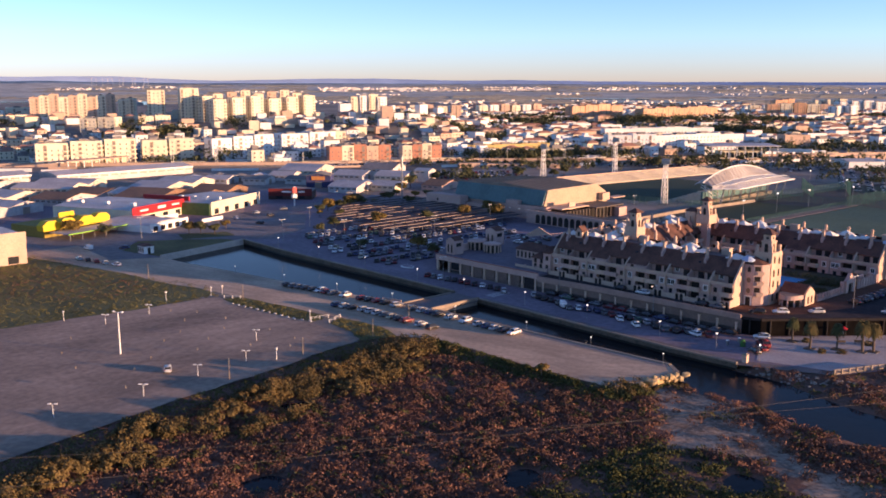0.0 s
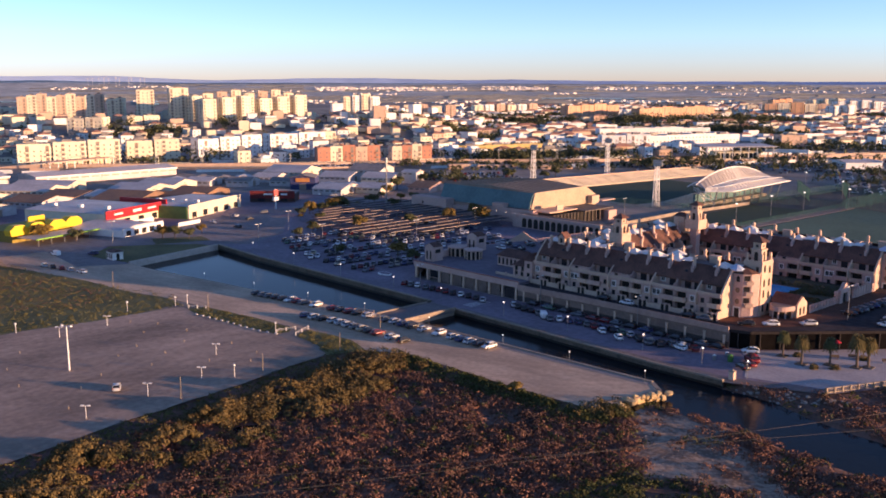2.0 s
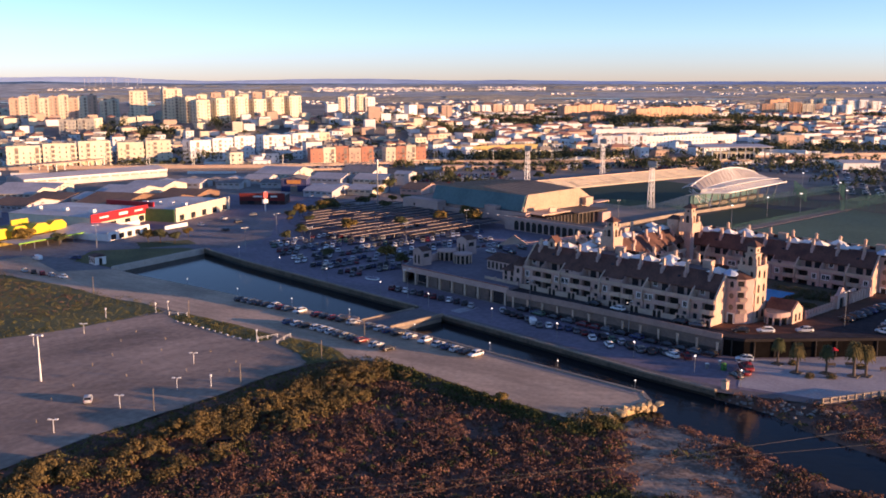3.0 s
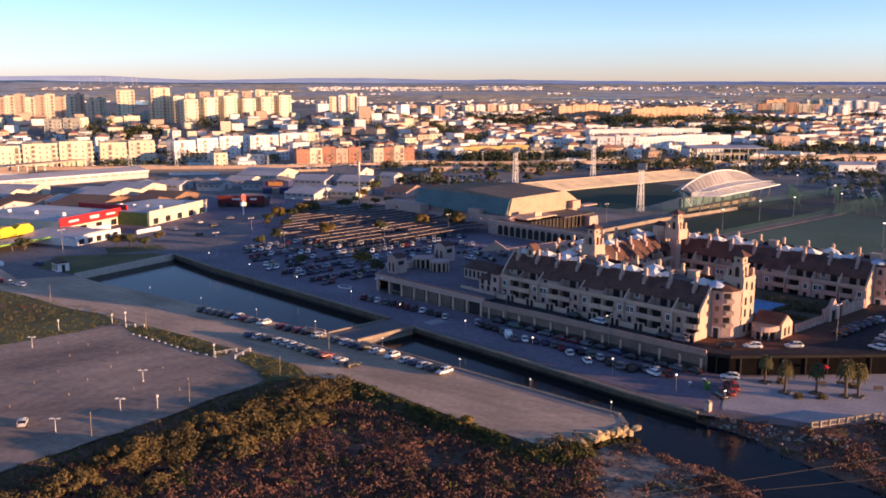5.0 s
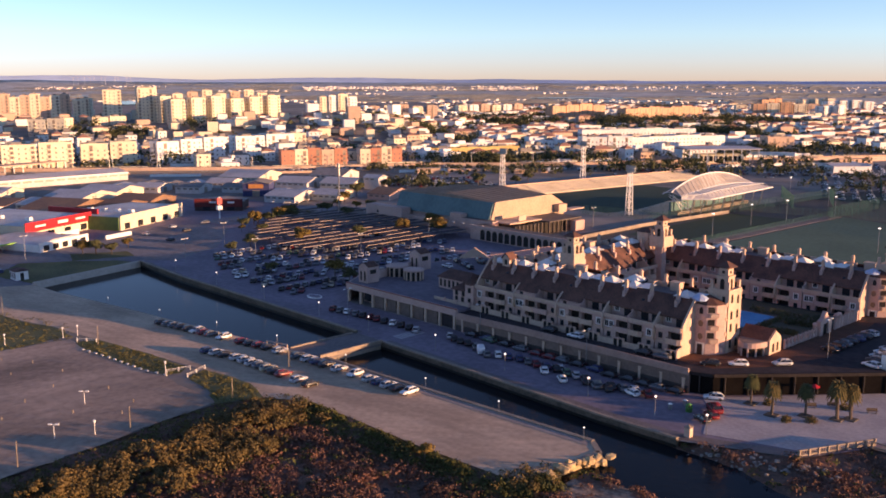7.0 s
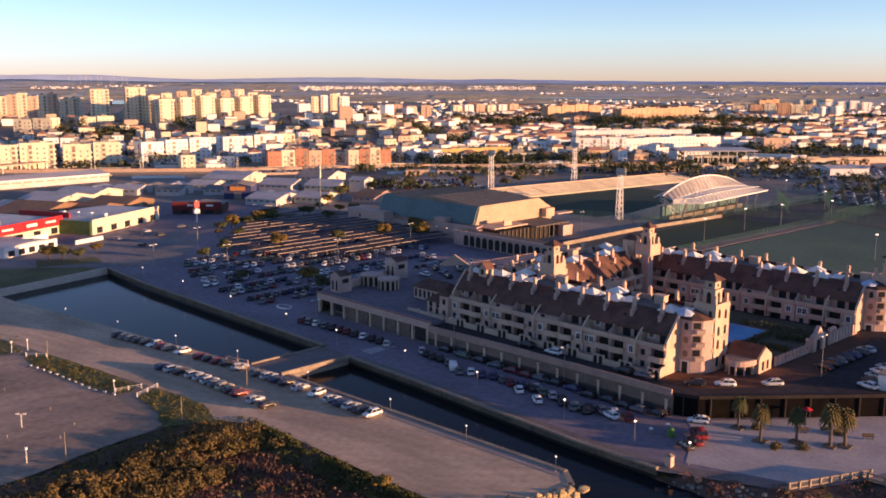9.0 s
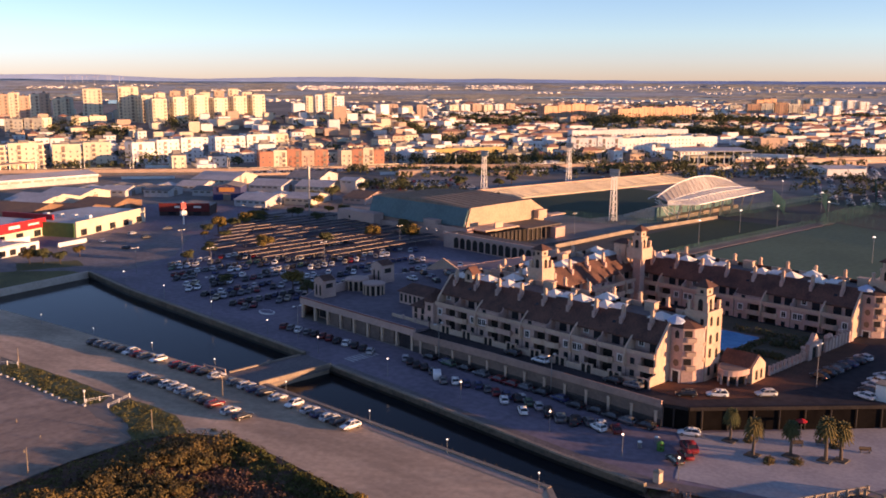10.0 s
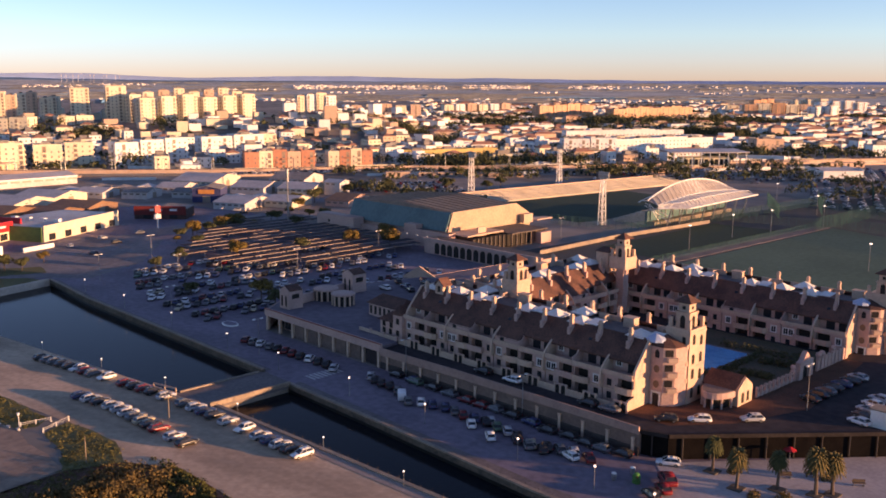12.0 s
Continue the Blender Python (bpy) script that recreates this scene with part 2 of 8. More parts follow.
CREEK = [(40, -8), (74, -10), (84, -10.6), (92, -12.6), (101, -14.9), (113, -15.6), (130, -19), (170, -34), (260, -74), (420, -160)]
SHORE = [(70.7, -26.1), (73.3, -21.5), (80.7, -21.9), (86.7, -22.5), (93.2, -27.7), (99.9, -29.1), (102, -35.3), (108.1, -38.2), (113.1, -38.2), (122, -40), (160, -58), (156, -64), (122, -50.5), (113.6, -48.9), (107.3, -45.4), (101, -42.6), (96.5, -43), (90, -46.3), (87.8, -48.5), (80.1, -38.8)]
BANKS = [(75.0, -1.9), (92, 5.5), (98, 17), (140, 16), (240, 5)]


def marsh_z(x, y):
    """The height of the marsh: an embankment down from the roads, flats with pools, the creek's channel."""
    edge = np.minimum(seg_dist(x, y, SOUTH[1:15]), seg_dist(x, y, BANKS))
    z = -0.85 * np.clip(edge / 5.0, 0, 1) ** 0.8 - 0.05
    c = seg_dist(x, y, CREEK)
    wide = 9.3 - np.clip((x - 76) / 16, 0, 1) * 2.4
    z = z - 1.5 * np.clip((wide + 1.6 - c) / 4, 0, 1)
    z = z + 0.14 * np.sin(x * 0.21 + 1.3 * np.sin(y * 0.13)) * np.cos(y * 0.17 + np.sin(x * 0.1)) + 0.1 * np.sin(x * 0.9 + y * 0.6) * np.sin(y * 0.8 - x * 0.3)
    pools = np.sin(x * 0.13 + 0.7) * np.sin(y * 0.11 + 0.4 + 0.5 * np.sin(x * 0.07))
    z = z - 0.7 * np.clip((pools - 0.84) / 0.16, 0, 1) * np.clip((edge - 8) / 6, 0, 1)
    return np.minimum(z, -0.04)


xs, ys = np.arange(4, 262, 1.25), np.arange(-330, 22, 1.25)
gx, gy = np.meshgrid(xs, ys, indexing="ij")
keep = (gy < -8) | (gx > 66)
gz = marsh_z(gx, gy)
gz = np.where((gx < 70.5) & (gy > -31.0), -4.0, gz)
def inside(poly, x, y):
    r = np.zeros(np.shape(x), bool)
    for (x0, y0), (x1, y1) in zip(poly, poly[1:] + poly[:1]):
        r ^= ((y0 > y) != (y1 > y)) & (x < (x1 - x0) * (y - y0) / (y1 - y0 + 1e-9) + x0)
    return r


sandy = inside(SHORE, gx + 1.3 * np.sin(gy * 0.9), gy + 1.3 * np.sin(gx * 0.8))
me = bpy.data.meshes.new("marsh")
ny = len(ys)
quads, tone = [], []
for i in range(len(xs) - 1):
    for j in range(ny - 1):
        if keep[i, j] and keep[i + 1, j + 1]:
            quads.append((i * ny + j, (i + 1) * ny + j, (i + 1) * ny + j + 1, i * ny + j + 1))
            tone.append(int(sandy[i, j]))
me.from_pydata(np.stack([gx, gy, gz], -1).reshape(-1, 3).tolist(), [], quads)
MUD = mat("marsh_mud", (0.21, 0.1, 0.068), (0.085, 0.05, 0.036), scale=0.09, fine=1.5, bump=0.15)
me.materials.append(MUD)
me.materials.append(SAND)
me.polygons.foreach_set("material_index", tone)
me.polygons.foreach_set("use_smooth", [True] * len(quads))
me.update()
tagged(new("marsh", me), "low marsh of dark mud with pools and a sandy shore", "marsh", "", "structure")

WETWALL = mat("stained_quay", (0.17, 0.13, 0.09), (0.08, 0.064, 0.048), scale=0.25, fine=1.6, bump=0.05)


def quay(line, top, thick, label, face=WETWALL, cope=CONCRETE):
    """A quay wall along a line: stained face below, pale coping above."""
    q = thing("quay_wall", label, "quay wall", kind="structure")
    wall, cap = Build(), Build()
    for (x0, y0), (x1, y1) in zip(line, line[1:]):
        l = math.hypot(x1 - x0, y1 - y0)
        n = max(1, int(l / 6))
        nx, ny_ = -(y1 - y0) / l * thick, (x1 - x0) / l * thick
        wall.prism([(x0, y0), (x1, y1), (x1 + nx, y1 + ny_), (x0 + nx, y0 + ny_)], -4.3, top - 0.3)
        for k in range(n):
            f0, f1 = k / n + 0.02 / l, (k + 1) / n - 0.02 / l
            a0, b0, a1, b1 = x0 + (x1 - x0) * f0 - nx * 0.1, y0 + (y1 - y0) * f0 - ny_ * 0.1, x0 + (x1 - x0) * f1 - nx * 0.1, y0 + (y1 - y0) * f1 - ny_ * 0.1
            part("coping", Build().prism([(a0, b0), (a1, b1), (a1 + nx, b1 + ny_), (a0 + nx, b0 + ny_)], top - 0.3, top + 0.004 * (k % 3)), cope, q)
    part("face", wall, face, q, "stained concrete face")
    if face is WETWALL:
        # near-black band along the foot of the face, up to z -0.75
        low_strip = Build()
        for (x0, y0), (x1, y1) in zip(line, line[1:]):
            l = math.hypot(x1 - x0, y1 - y0)
            nx, ny_ = -(y1 - y0) / l * 0.03 * (1 if thick > 0 else -1), (x1 - x0) / l * 0.03 * (1 if thick > 0 else -1)
            low_strip.prism([(x0 - nx, y0 - ny_), (x1 - nx, y1 - ny_), (x1 + nx, y1 + ny_), (x0 + nx, y0 + ny_)], -3.0, -0.75)
        part("weed_band", low_strip, mat("band_black", (0.012, 0.012, 0.009), (0.02, 0.018, 0.012), rough=0.5), q, "black band above the waterline")
    return q


quay([(-120.0, 4.0), (-111.0, -32.0)], 0.7, -0.9, "pale concrete quay wall closing the canal basin", mat("pale_quay", (0.56, 0.46, 0.38), (0.44, 0.36, 0.3), scale=0.3, fine=1.6), MATS["pale_quay"])
quay([(-120.0, 4.0), (-90, 1.9), (-10.0, 1.0)], 0.75, 0.7, "concrete quay wall along the promenade, stained below")
quay([(0.0, 0.2), (22, -0.4), (40, -1.2), (60, -2.1), (75.0, -1.9)], 0.5, 0.7, "concrete quay wall along the promenade, stained below")
quay([(0.0, -15.0), (66.0, -11.5)], 0.25, -0.8, "low concrete quay edge along the dirt road")
# ochre tone puts the low sun's gold into the stone itself
quay([(66.0, -11.5), (69.6, -14.5), (69.0, -22), (66.5, -27)], 0.12, -0.9, "sunlit stone edge at the end of the dirt road", mat("sunlit_stone", (0.55, 0.4, 0.21), (0.38, 0.27, 0.14), scale=0.5, fine=2.5, bump=0.15))
quay([(-111, -32), (-98, -31), (-82.5, -28.3), (-67, -25.7), (-54, -23.8), (-30, -20.0), (-8.0, -16.8)], 0.02, -0.8, "earth bank of the canal basin", DIRT, DIRT)

# ground patches
patch("field", [(-135, -60), (-124, -55), (-96, -51.6), (-77, -50), (-62.5, -45.6), (-52, -46), (-51, -70), (-60, -130), (-90, -190), (-300, -190), (-260, -80)], 0.02, GRASS, "rough green field with low weeds", 4, 0.8)
patch("dirt_road", [(-150, -43), (-118, -46), (-111, -32), (-98, -31), (-82.5, -28.3), (-67, -25.7), (-54, -23.8), (-30, -20.0), (-8.0, -16.8), (0, -15), (66, -11.5), (69, -14.5), (69, -22), (67, -32), (48, -33), (20, -33), (12, -38), (3.7, -35.4), (-13.7, -38), (-45, -43.3), (-62.7, -45.9), (-77, -50), (-96, -52), (-150, -66)], 0.03, TRACK, "packed dirt road along the canal")
patch("dirt_lot", [(8, -45.5), (10, -56), (13, -68), (16, -92), (24, -130), (40, -190), (-90, -190), (-58, -120), (-51, -70), (-50, -47.5), (-12, -45)], 0.045, DIRT, "wide bare dirt parking ground", 3, 0.4)
patch("grass_strip", [(-46.4, -47.5), (-45, -43.3), (-28, -40), (-13.7, -39), (-11.2, -41.7), (-12.5, -44.5), (-22.5, -46.6), (-39.8, -48.6)], 0.06, GRASS, "strip of grass between the dirt road and the dirt lot", 2, 0.3)
patch("grass_strip", [(-7.6, -42.2), (-9.7, -37.3), (-2, -35.8), (3.7, -35.4), (12, -38), (9, -46), (1, -43)], 0.06, GRASS, "strip of grass between the dirt road and the dirt lot", 2, 0.3)
patch("car_park", [(-150, -43), (-118, -46), (-112.2, -33), (-121.2, 4.9), (-90, 2.7), (-10, 1.8), (0, 0.9), (22, 0.3), (40, -0.5), (60, -1.4), (75, -1.2), (92, 6), (98, 17), (110, 50), (72, 44), (64, 20), (8, 20), (2, 19), (-36, 19), (-44, 31), (-36, 100), (-78, 124), (-130, 113), (-170, 125), (-240, 110), (-260, 60), (-300, -20), (-300, -120), (-150, -66)], 0.015, ASPHALT, "worn asphalt of streets and car park")
patch("promenade", [(-119.5, 4.8), (-90, 2.6), (-10, 1.7), (-10, 3.3), (-90, 4.2), (-119, 6.4)], 0.05, PAVING, "paved footway along the quay")
patch("quay_footway", [(1.0, -15.2), (65.6, -11.9), (66.4, -14.0), (1.2, -17.6)], 0.07, mat("footway_slabs", (0.36, 0.28, 0.24), (0.27, 0.21, 0.18), scale=0.15, fine=1.5), "worn paved footway along the canal edge")
patch("promenade", [(0, 0.9), (22, 0.3), (40, -0.5), (60, -1.4), (75, -1.2), (92, 6), (91, 8), (75, 1.4), (60, 1.0), (40, 1.6), (0, 2.9)], 0.05, PAVING, "paved footway along the quay")
patch("plaza", [(67.5, 19), (71, 15.5), (74, 9), (76.5, 3.7), (91, 8.2), (97.5, 18), (110, 50), (91, 47)], 0.05, mat("plaza_slabs", (0.46, 0.405, 0.385), (0.35, 0.31, 0.3), scale=0.15, fine=1.5), "pale paved plaza with tree pits")
patch("roundabout_lawn", [(-131, -36), (-145, -24), (-138, -10), (-127, 2), (-122, 3), (-113.4, -32)], 0.05, GRASS, "mown lawn beside the basin", 3, 0.4)
patch("roundabout_lawn", [(-150, -6), (-142, 10), (-132, 8), (-138, -10)], 0.05, GRASS, "mown traffic island", 3, 0.4)
patch("sports_ground", [(-60, 130), (-48, 330), (-20, 420), (60, 520), (130, 420), (120, 236), (110, 140), (-10, 140)], 0.02, mat("dark_ground", (0.07, 0.072, 0.07), (0.045, 0.05, 0.046), scale=0.05, fine=0.6), "dark worn ground round the training pitches")
patch("training_pitch", [(-46, 160), (-22, 158), (-20, 240), (-46, 238)], 0.05, TURF, "dark green training pitch")
patch("training_pitch", [(-12, 150), (70, 142), (75, 235), (-8, 262)], 0.05, TURF_DRY, "green training pitch with worn turf")
patch("football_pitch", [(-148, 206), (-84, 200), (-72, 296), (-134, 304)], 0.05, TURF, "football pitch of the stadium")
ROADGREY = mat("grey_road", (0.24, 0.21, 0.205), (0.155, 0.137, 0.135), scale=0.05, fine=0.5)
patch("street", [(-150, -43), (-118, -46), (-112.5, -33), (-131, -36), (-147, -24), (-139, -8), (-124, 6), (-116, 14), (-128, 36), (-160, 60), (-176, 60), (-186, 40), (-160, -8), (-185, -44), (-230, -66), (-150, -62)], 0.03, ROADGREY, "light grey street and roundabout beside the basin")
patch("street", [(-185, 62), (-170, 62), (-172, 128), (-200, 160), (-215, 205), (-235, 205), (-222, 160), (-190, 118)], 0.03, ROADGREY, "light grey street between the sheds")
PAINT = mat("road_paint", (0.55, 0.53, 0.5), (0.38, 0.37, 0.35), fine=3)
for k in range(8):
    solid("road_marking", Build().box(-2.4, 0.8, 5.6 + k * .95, 6.1 + k * .95, 0.03, 0.036), PAINT, "worn white stripe of the zebra crossing", "road marking", "structure")
isl = thing("traffic_island", "small oval kerbed traffic island", "traffic island", pose(-45, 15.6, 0.02), kind="structure")
part("kerb", Build().prism([(1.6 * math.cos(a) * 1.6, 1.0 * math.sin(a) * 1.6) for a in np.linspace(0, 2 * math.pi, 16, endpoint=False)], 0, .28), WHITE, isl)
part("fill", Build().prism([(1.6 * math.cos(a) * 1.35, 1.0 * math.sin(a) * 1.3) for a in np.linspace(0, 2 * math.pi, 16, endpoint=False)], .28, .3), ASPHALT, isl)

# ---------------------------------------------------------------- bridge
bridge = thing("bridge", "low concrete road bridge across the canal", "bridge", kind="structure")
part("deck", Build().box(-10.2, 0.2, -17.5, 1.4, -0.5, 0.06), PAVING, bridge)
for x in (-10.4, 0.0):
    part("parapet", Build().box(x, x + 0.4, -16.5, 0.4, 0.0, 0.35 if x < -5 else 0.8), CONCRETE, bridge, "pale concrete parapet")
part("abutment", Build().box(-10.1, -9.5, -16.5, 0.1, -3.3, -0.5), CONCRETE, bridge)
part("abutment", Build().box(-0.5, 0.1, -16.5, 0.1, -3.3, -0.5), CONCRETE, bridge)

# ---------------------------------------------------------------- raised street and retaining wall
TER = 3.9
b = Build().prism([(-2, 20), (63.5, 20), (68, 21.5), (91, 47), (120, 80), (120, 130), (-2, 130)], 0.02, TER)
solid("terrace", b, mat("street_asphalt", (0.062, 0.053, 0.055), (0.038, 0.033, 0.035), scale=0.06, fine=0.7, spec=0.05), "raised street level behind a retaining wall", "terrace", "structure")
rwall = thing("retaining_wall", "pinkish beige retaining wall with pilasters under the raised street", "wall", kind="structure")
# darker stucco puts the shade below the parapet band into the colour
part("wall", Build().box(4, 64.2, 19.5, 20, 0, TER - 0.2), mat("shaded_stucco", (0.22, 0.15, 0.12), (0.15, 0.105, 0.088), scale=0.3, fine=1.8), rwall)
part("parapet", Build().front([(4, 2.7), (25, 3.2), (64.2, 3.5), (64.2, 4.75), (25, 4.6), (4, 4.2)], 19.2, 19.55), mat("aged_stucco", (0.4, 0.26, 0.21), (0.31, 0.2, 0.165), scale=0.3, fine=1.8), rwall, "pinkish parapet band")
# made-up strip: its dark tone paints the shadow at the wall's foot
part("plinth", Build().box(4, 64.2, 19.3, 19.5, 0, 1.35), mat("foot_shade", (0.07, 0.055, 0.05), (0.04, 0.034, 0.032)), rwall, "dark strip standing for the shadowed foot of the wall")
pilm = Build().box(-.25, .25, -.3, 0, 0, 2.8).box(-.32, .32, -.36, 0, 2.6, 2.8).mesh("pilaster", STUCCO_LIGHT)
for k in range(13):
    part("pilaster", pilm, None, rwall, at=(6.2 + k * 4.75, 19.5, 0))


def wing(name, m, length, label, depth=22.0, plain=()):
    """A terraced apartment wing: local x along the facade, y into the block, z from the street."""
    w = thing(name, label, "apartment building", m)
    r = 10.8
    part("wall", Build().box(0.2, length - 0.2, 3.1, depth - 1.9, 0, 5.0), STUCCO, w)
    part("attic_wall", Build().box(0.3, length - 0.3, 4.4, depth - 4.4, 5.0, 8.4), STUCCO, w)
    slope = [(3.2, 7.3), (4.3, 8.55), (6.5, 10.75), (6.5, 10.4), (4.3, 8.2), (3.2, 6.95)]
    part("roof_slope", Build().side(slope[::-1], 0.4, length - 0.4), ROOFTILE, w, "dark brown tiled roof slope")
    part("roof_slope", Build().side([(depth - y, z) for y, z in slope], 0.4, length - 0.4), ROOFTILE, w, "dark brown tiled roof slope")
    part("ridge", Build().box(0.4, length - 0.4, 6.5, 6.85, r - 0.15, r + 0.02), ROOFTILE, w, "ridge course of brown tiles")
    part("roof_terrace", Build().box(0.4, length - 0.4, 6.8, depth - 6.8, r - 2.6, r - 0.8), PAVING, w, "flat roof terrace behind the ridge")
    edge = [(2.0, 0), (2.0, 5.4), (2.3, 6.4), (6.3, 10.95)]
    gable = edge + [(depth - y, z) for y, z in edge[::-1]]
    for x in (0, length - 0.45):
        g = part("gable_wall", Build().side(gable[::-1], x, x + 0.45), STUCCO_LIGHT, w, "plastered sloping gable wall")
    # no recess is cut: a darker panel paints the niche's shadow
    part("gable_niche", Build().side([(3.0, 4.9), (4.3, 5.3), (4.3, 7.3), (3.9, 7.1)], length - 0.02, length + 0.03), STUCCO, g, "triangular panel in darker stucco for the niche's shade")
    part("low_wall", Build().side([(-0.2, 0), (1.99, 0), (1.99, 1.9), (0.6, 1.75), (0.4, 1.4), (-0.2, 1.3)], length - 0.4, length - 0.02), STUCCO_LIGHT, w, "low plaster wall at the foot of the gable")
    n = int(length / 6.05)
    step = length / n
    glass = Build().box(-0.45, 0.45, -0.06, 0.02, 0, 1.15).mesh("window", DARKGLASS)
    fr = Build().box(-0.68, 0.68, -0.11, -0.02, -0.18, 0).box(-0.66, -0.45, -0.11, -0.02, 0, 1.15).box(0.45, 0.66, -0.11, -0.02, 0, 1.15).box(-0.68, 0.68, -0.11, -0.02, 1.15, 1.36).box(-.03, .03, -.1, -.05, 0, 1.15).mesh("frame", WHITE)
    plainfr = Build().box(-0.6, 0.6, -0.12, -0.02, -0.14, 0).mesh("sill", STUCCO_LIGHT)
    door = Build().box(-0.85, 0.85, -0.06, 0.02, 0, 1.95).mesh("terrace_door", DARKGLASS)
    # dark sheet paints the loggia's inner shade on its back wall
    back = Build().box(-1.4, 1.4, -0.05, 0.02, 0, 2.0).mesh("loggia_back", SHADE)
    bay_poly = [(-1.75, 0), (-1.75, -0.55), (-1.1, -1.0), (1.1, -1.0), (1.75, -0.55), (1.75, 0)]
    bay_rim = bay_poly + [(1.58, 0), (1.58, -0.46), (1.03, -0.86), (-1.03, -0.86), (-1.58, -0.46), (-1.58, 0)]
    bowed = Build().prism(bay_poly, -0.28, 0).prism(bay_rim, 0, 0.8).mesh("balcony", STUCCO_LIGHT)
    straight = Build().box(-1.9, 1.9, -0.75, 0, -0.28, 0.0).box(-1.9, 1.9, -0.75, -0.6, 0, 0.78).box(-1.9, -1.75, -0.6, 0, 0, 0.78).box(1.75, 1.9, -0.6, 0, 0, 0.78).mesh("balcony", STUCCO)
    party = Build().side([(4.6, 8.3), (3.3, 7.55), (2.5, 6.9), (1.75, 6.2), (1.2, 5.5), (0.95, 4.6), (0.9, 2.5), (3.1, 2.5), (3.1, 5.0), (4.6, 5.0)], -0.17, 0.17).mesh("party_wall", STUCCO_LIGHT)
    divider = Build().side([(4.5, 8.0), (3.2, 7.2), (2.6, 6.5), (1.5, 6.2), (1.5, 5.0), (4.5, 5.0)], -0.1, 0.1).mesh("divider", STUCCO)
    stack = Build().box(-0.32, 0.32, -0.95, -0.2, -2.6, -0.55).box(-0.36, 0.36, -0.4, 0.3, -2.0, 0.15).mesh("chimney_base", STUCCO)
    chim = Build().box(-0.3, 0.3, -0.28, 0.28, 0.0, 1.15).box(-0.4, 0.4, -0.38, 0.38, 1.15, 1.3).box(-0.24, 0.24, -0.22, 0.22, 1.3, 1.65).mesh("chimney_pot", STUCCO_LIGHT)
    tent = Build().hip(-1.8, 1.8, -1.8, 1.8, 0, 1.1).box(-1.85, 1.85, -1.85, 1.85, -0.25, 0.0).mesh("awning", WHITE)
    flat = Build().side([(-1.5, 0), (1.5, 0.35), (1.5, 0.45), (-1.5, 0.1)], -1.2, 1.2).mesh("awning", WHITE)
    skylight = Build().side([(0, 0), (.5, .36), (.47, .4), (-.03, .04)], -.35, .35).mesh("skylight", DARKGLASS)
    low = Build().side([(1.95, 6.15), (3.25, 7.38), (3.25, 7.1), (2.1, 6.05)], -step / 2 + .1, step / 2 - .1).mesh("roof_skirt", ROOFTILE)
    for k in range(n):
        x = (k + 0.5) * step
        s_ = -1 if k % 2 else 1
        lx = x + 1.35 * s_
        # front skin with a loggia left open on both lower floors
        a, c, e0, e1 = x - step / 2 + 0.1, x + step / 2 - 0.1, lx - 1.4, lx + 1.4
        skin = Build()
        if e0 - a > 0.05:
            skin.box(a, e0, 1.9, 3.1, 0, 5.0)
        if c - e1 > 0.05:
            skin.box(e1, c, 1.9, 3.1, 0, 5.0)
        skin.box(e0, e1, 1.9, 3.1, 2.05, 2.75).box(e0, e1, 1.9, 3.1, 4.55, 5.0)
        part("front_wall", skin, STUCCO, w)
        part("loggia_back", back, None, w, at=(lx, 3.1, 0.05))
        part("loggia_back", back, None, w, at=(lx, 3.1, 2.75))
        part("balcony", (bowed if k % 3 else straight), None, w, at=(lx, 1.9, 2.62))
        part("string_course", Build().box(a, c, 1.72, 1.9, 2.3, 2.58), STUCCO_LIGHT, w)
        for dx, z in ((-1.75, 2.95), (-1.75, 0.75)) if k % 4 != 2 else ((-1.2, 2.95), (-2.3, 2.95), (-1.75, 0.75)):
            f = part("window", glass, None, w, at=(x + dx * s_, 1.9, z))
            part("frame", fr if z > 2 and k % 5 != 3 else plainfr, None, f)
        # roof terrace over the eaves, with its parapet, doors and sloped flank walls
        part("terrace_floor", Build().box(a, c, 1.4, 4.4, 4.82, 5.04), STUCCO, w)
        part("terrace_parapet", Build().box(a, c, 1.4, 1.6, 5.04, 5.7), STUCCO_LIGHT, w)
        part("terrace_door", door, None, w, at=(x + 1.0 * s_, 4.4, 5.06))
        if k % 2 == 0:
            f = part("window", glass, None, w, at=(x - 1.6 * s_, 4.4, 5.9))
            part("frame", fr, None, f)
        else:
            part("terrace_door", door, None, w, at=(x - 1.5 * s_, 4.4, 5.06))
        if k in plain:
            part("roof_skirt", low, None, w, at=(x, 0, 0))
            part("attic_front", Build().box(a, c, 2.0, 2.2, 5.04, 6.3), STUCCO, w)
            f = part("window", glass, None, w, at=(x - 1.2 * s_, 2.0, 5.1))
        if k:
            part("party_wall" if (n - k) % 2 else "divider", party if (n - k) % 2 else divider, None, w, at=(k * step, 0, 0))
        for cx, cy, ba in ((k * step + 2.7, 5.6, 0), (k * step + 5.2, depth - 5.6, 180)):
            if cx < length - 1.5:
                c_ = part("chimney", stack, None, w, "plastered chimney stepping up the roof slope", at=pose(cx, cy, r - 0.05, 0, 0, ba))
                part("chimney_pot", chim, None, c_)
        if k % 3 == 1:
            part("skylight", skylight, None, w, at=(x - 1.8, 4.55, 8.86))
        if k % 4 != 3:
            part("awning", tent, None, w, "white tented awning on the roof terrace", at=(x - 0.2, 8.2 + 0.6 * (k % 2), r - 0.05))
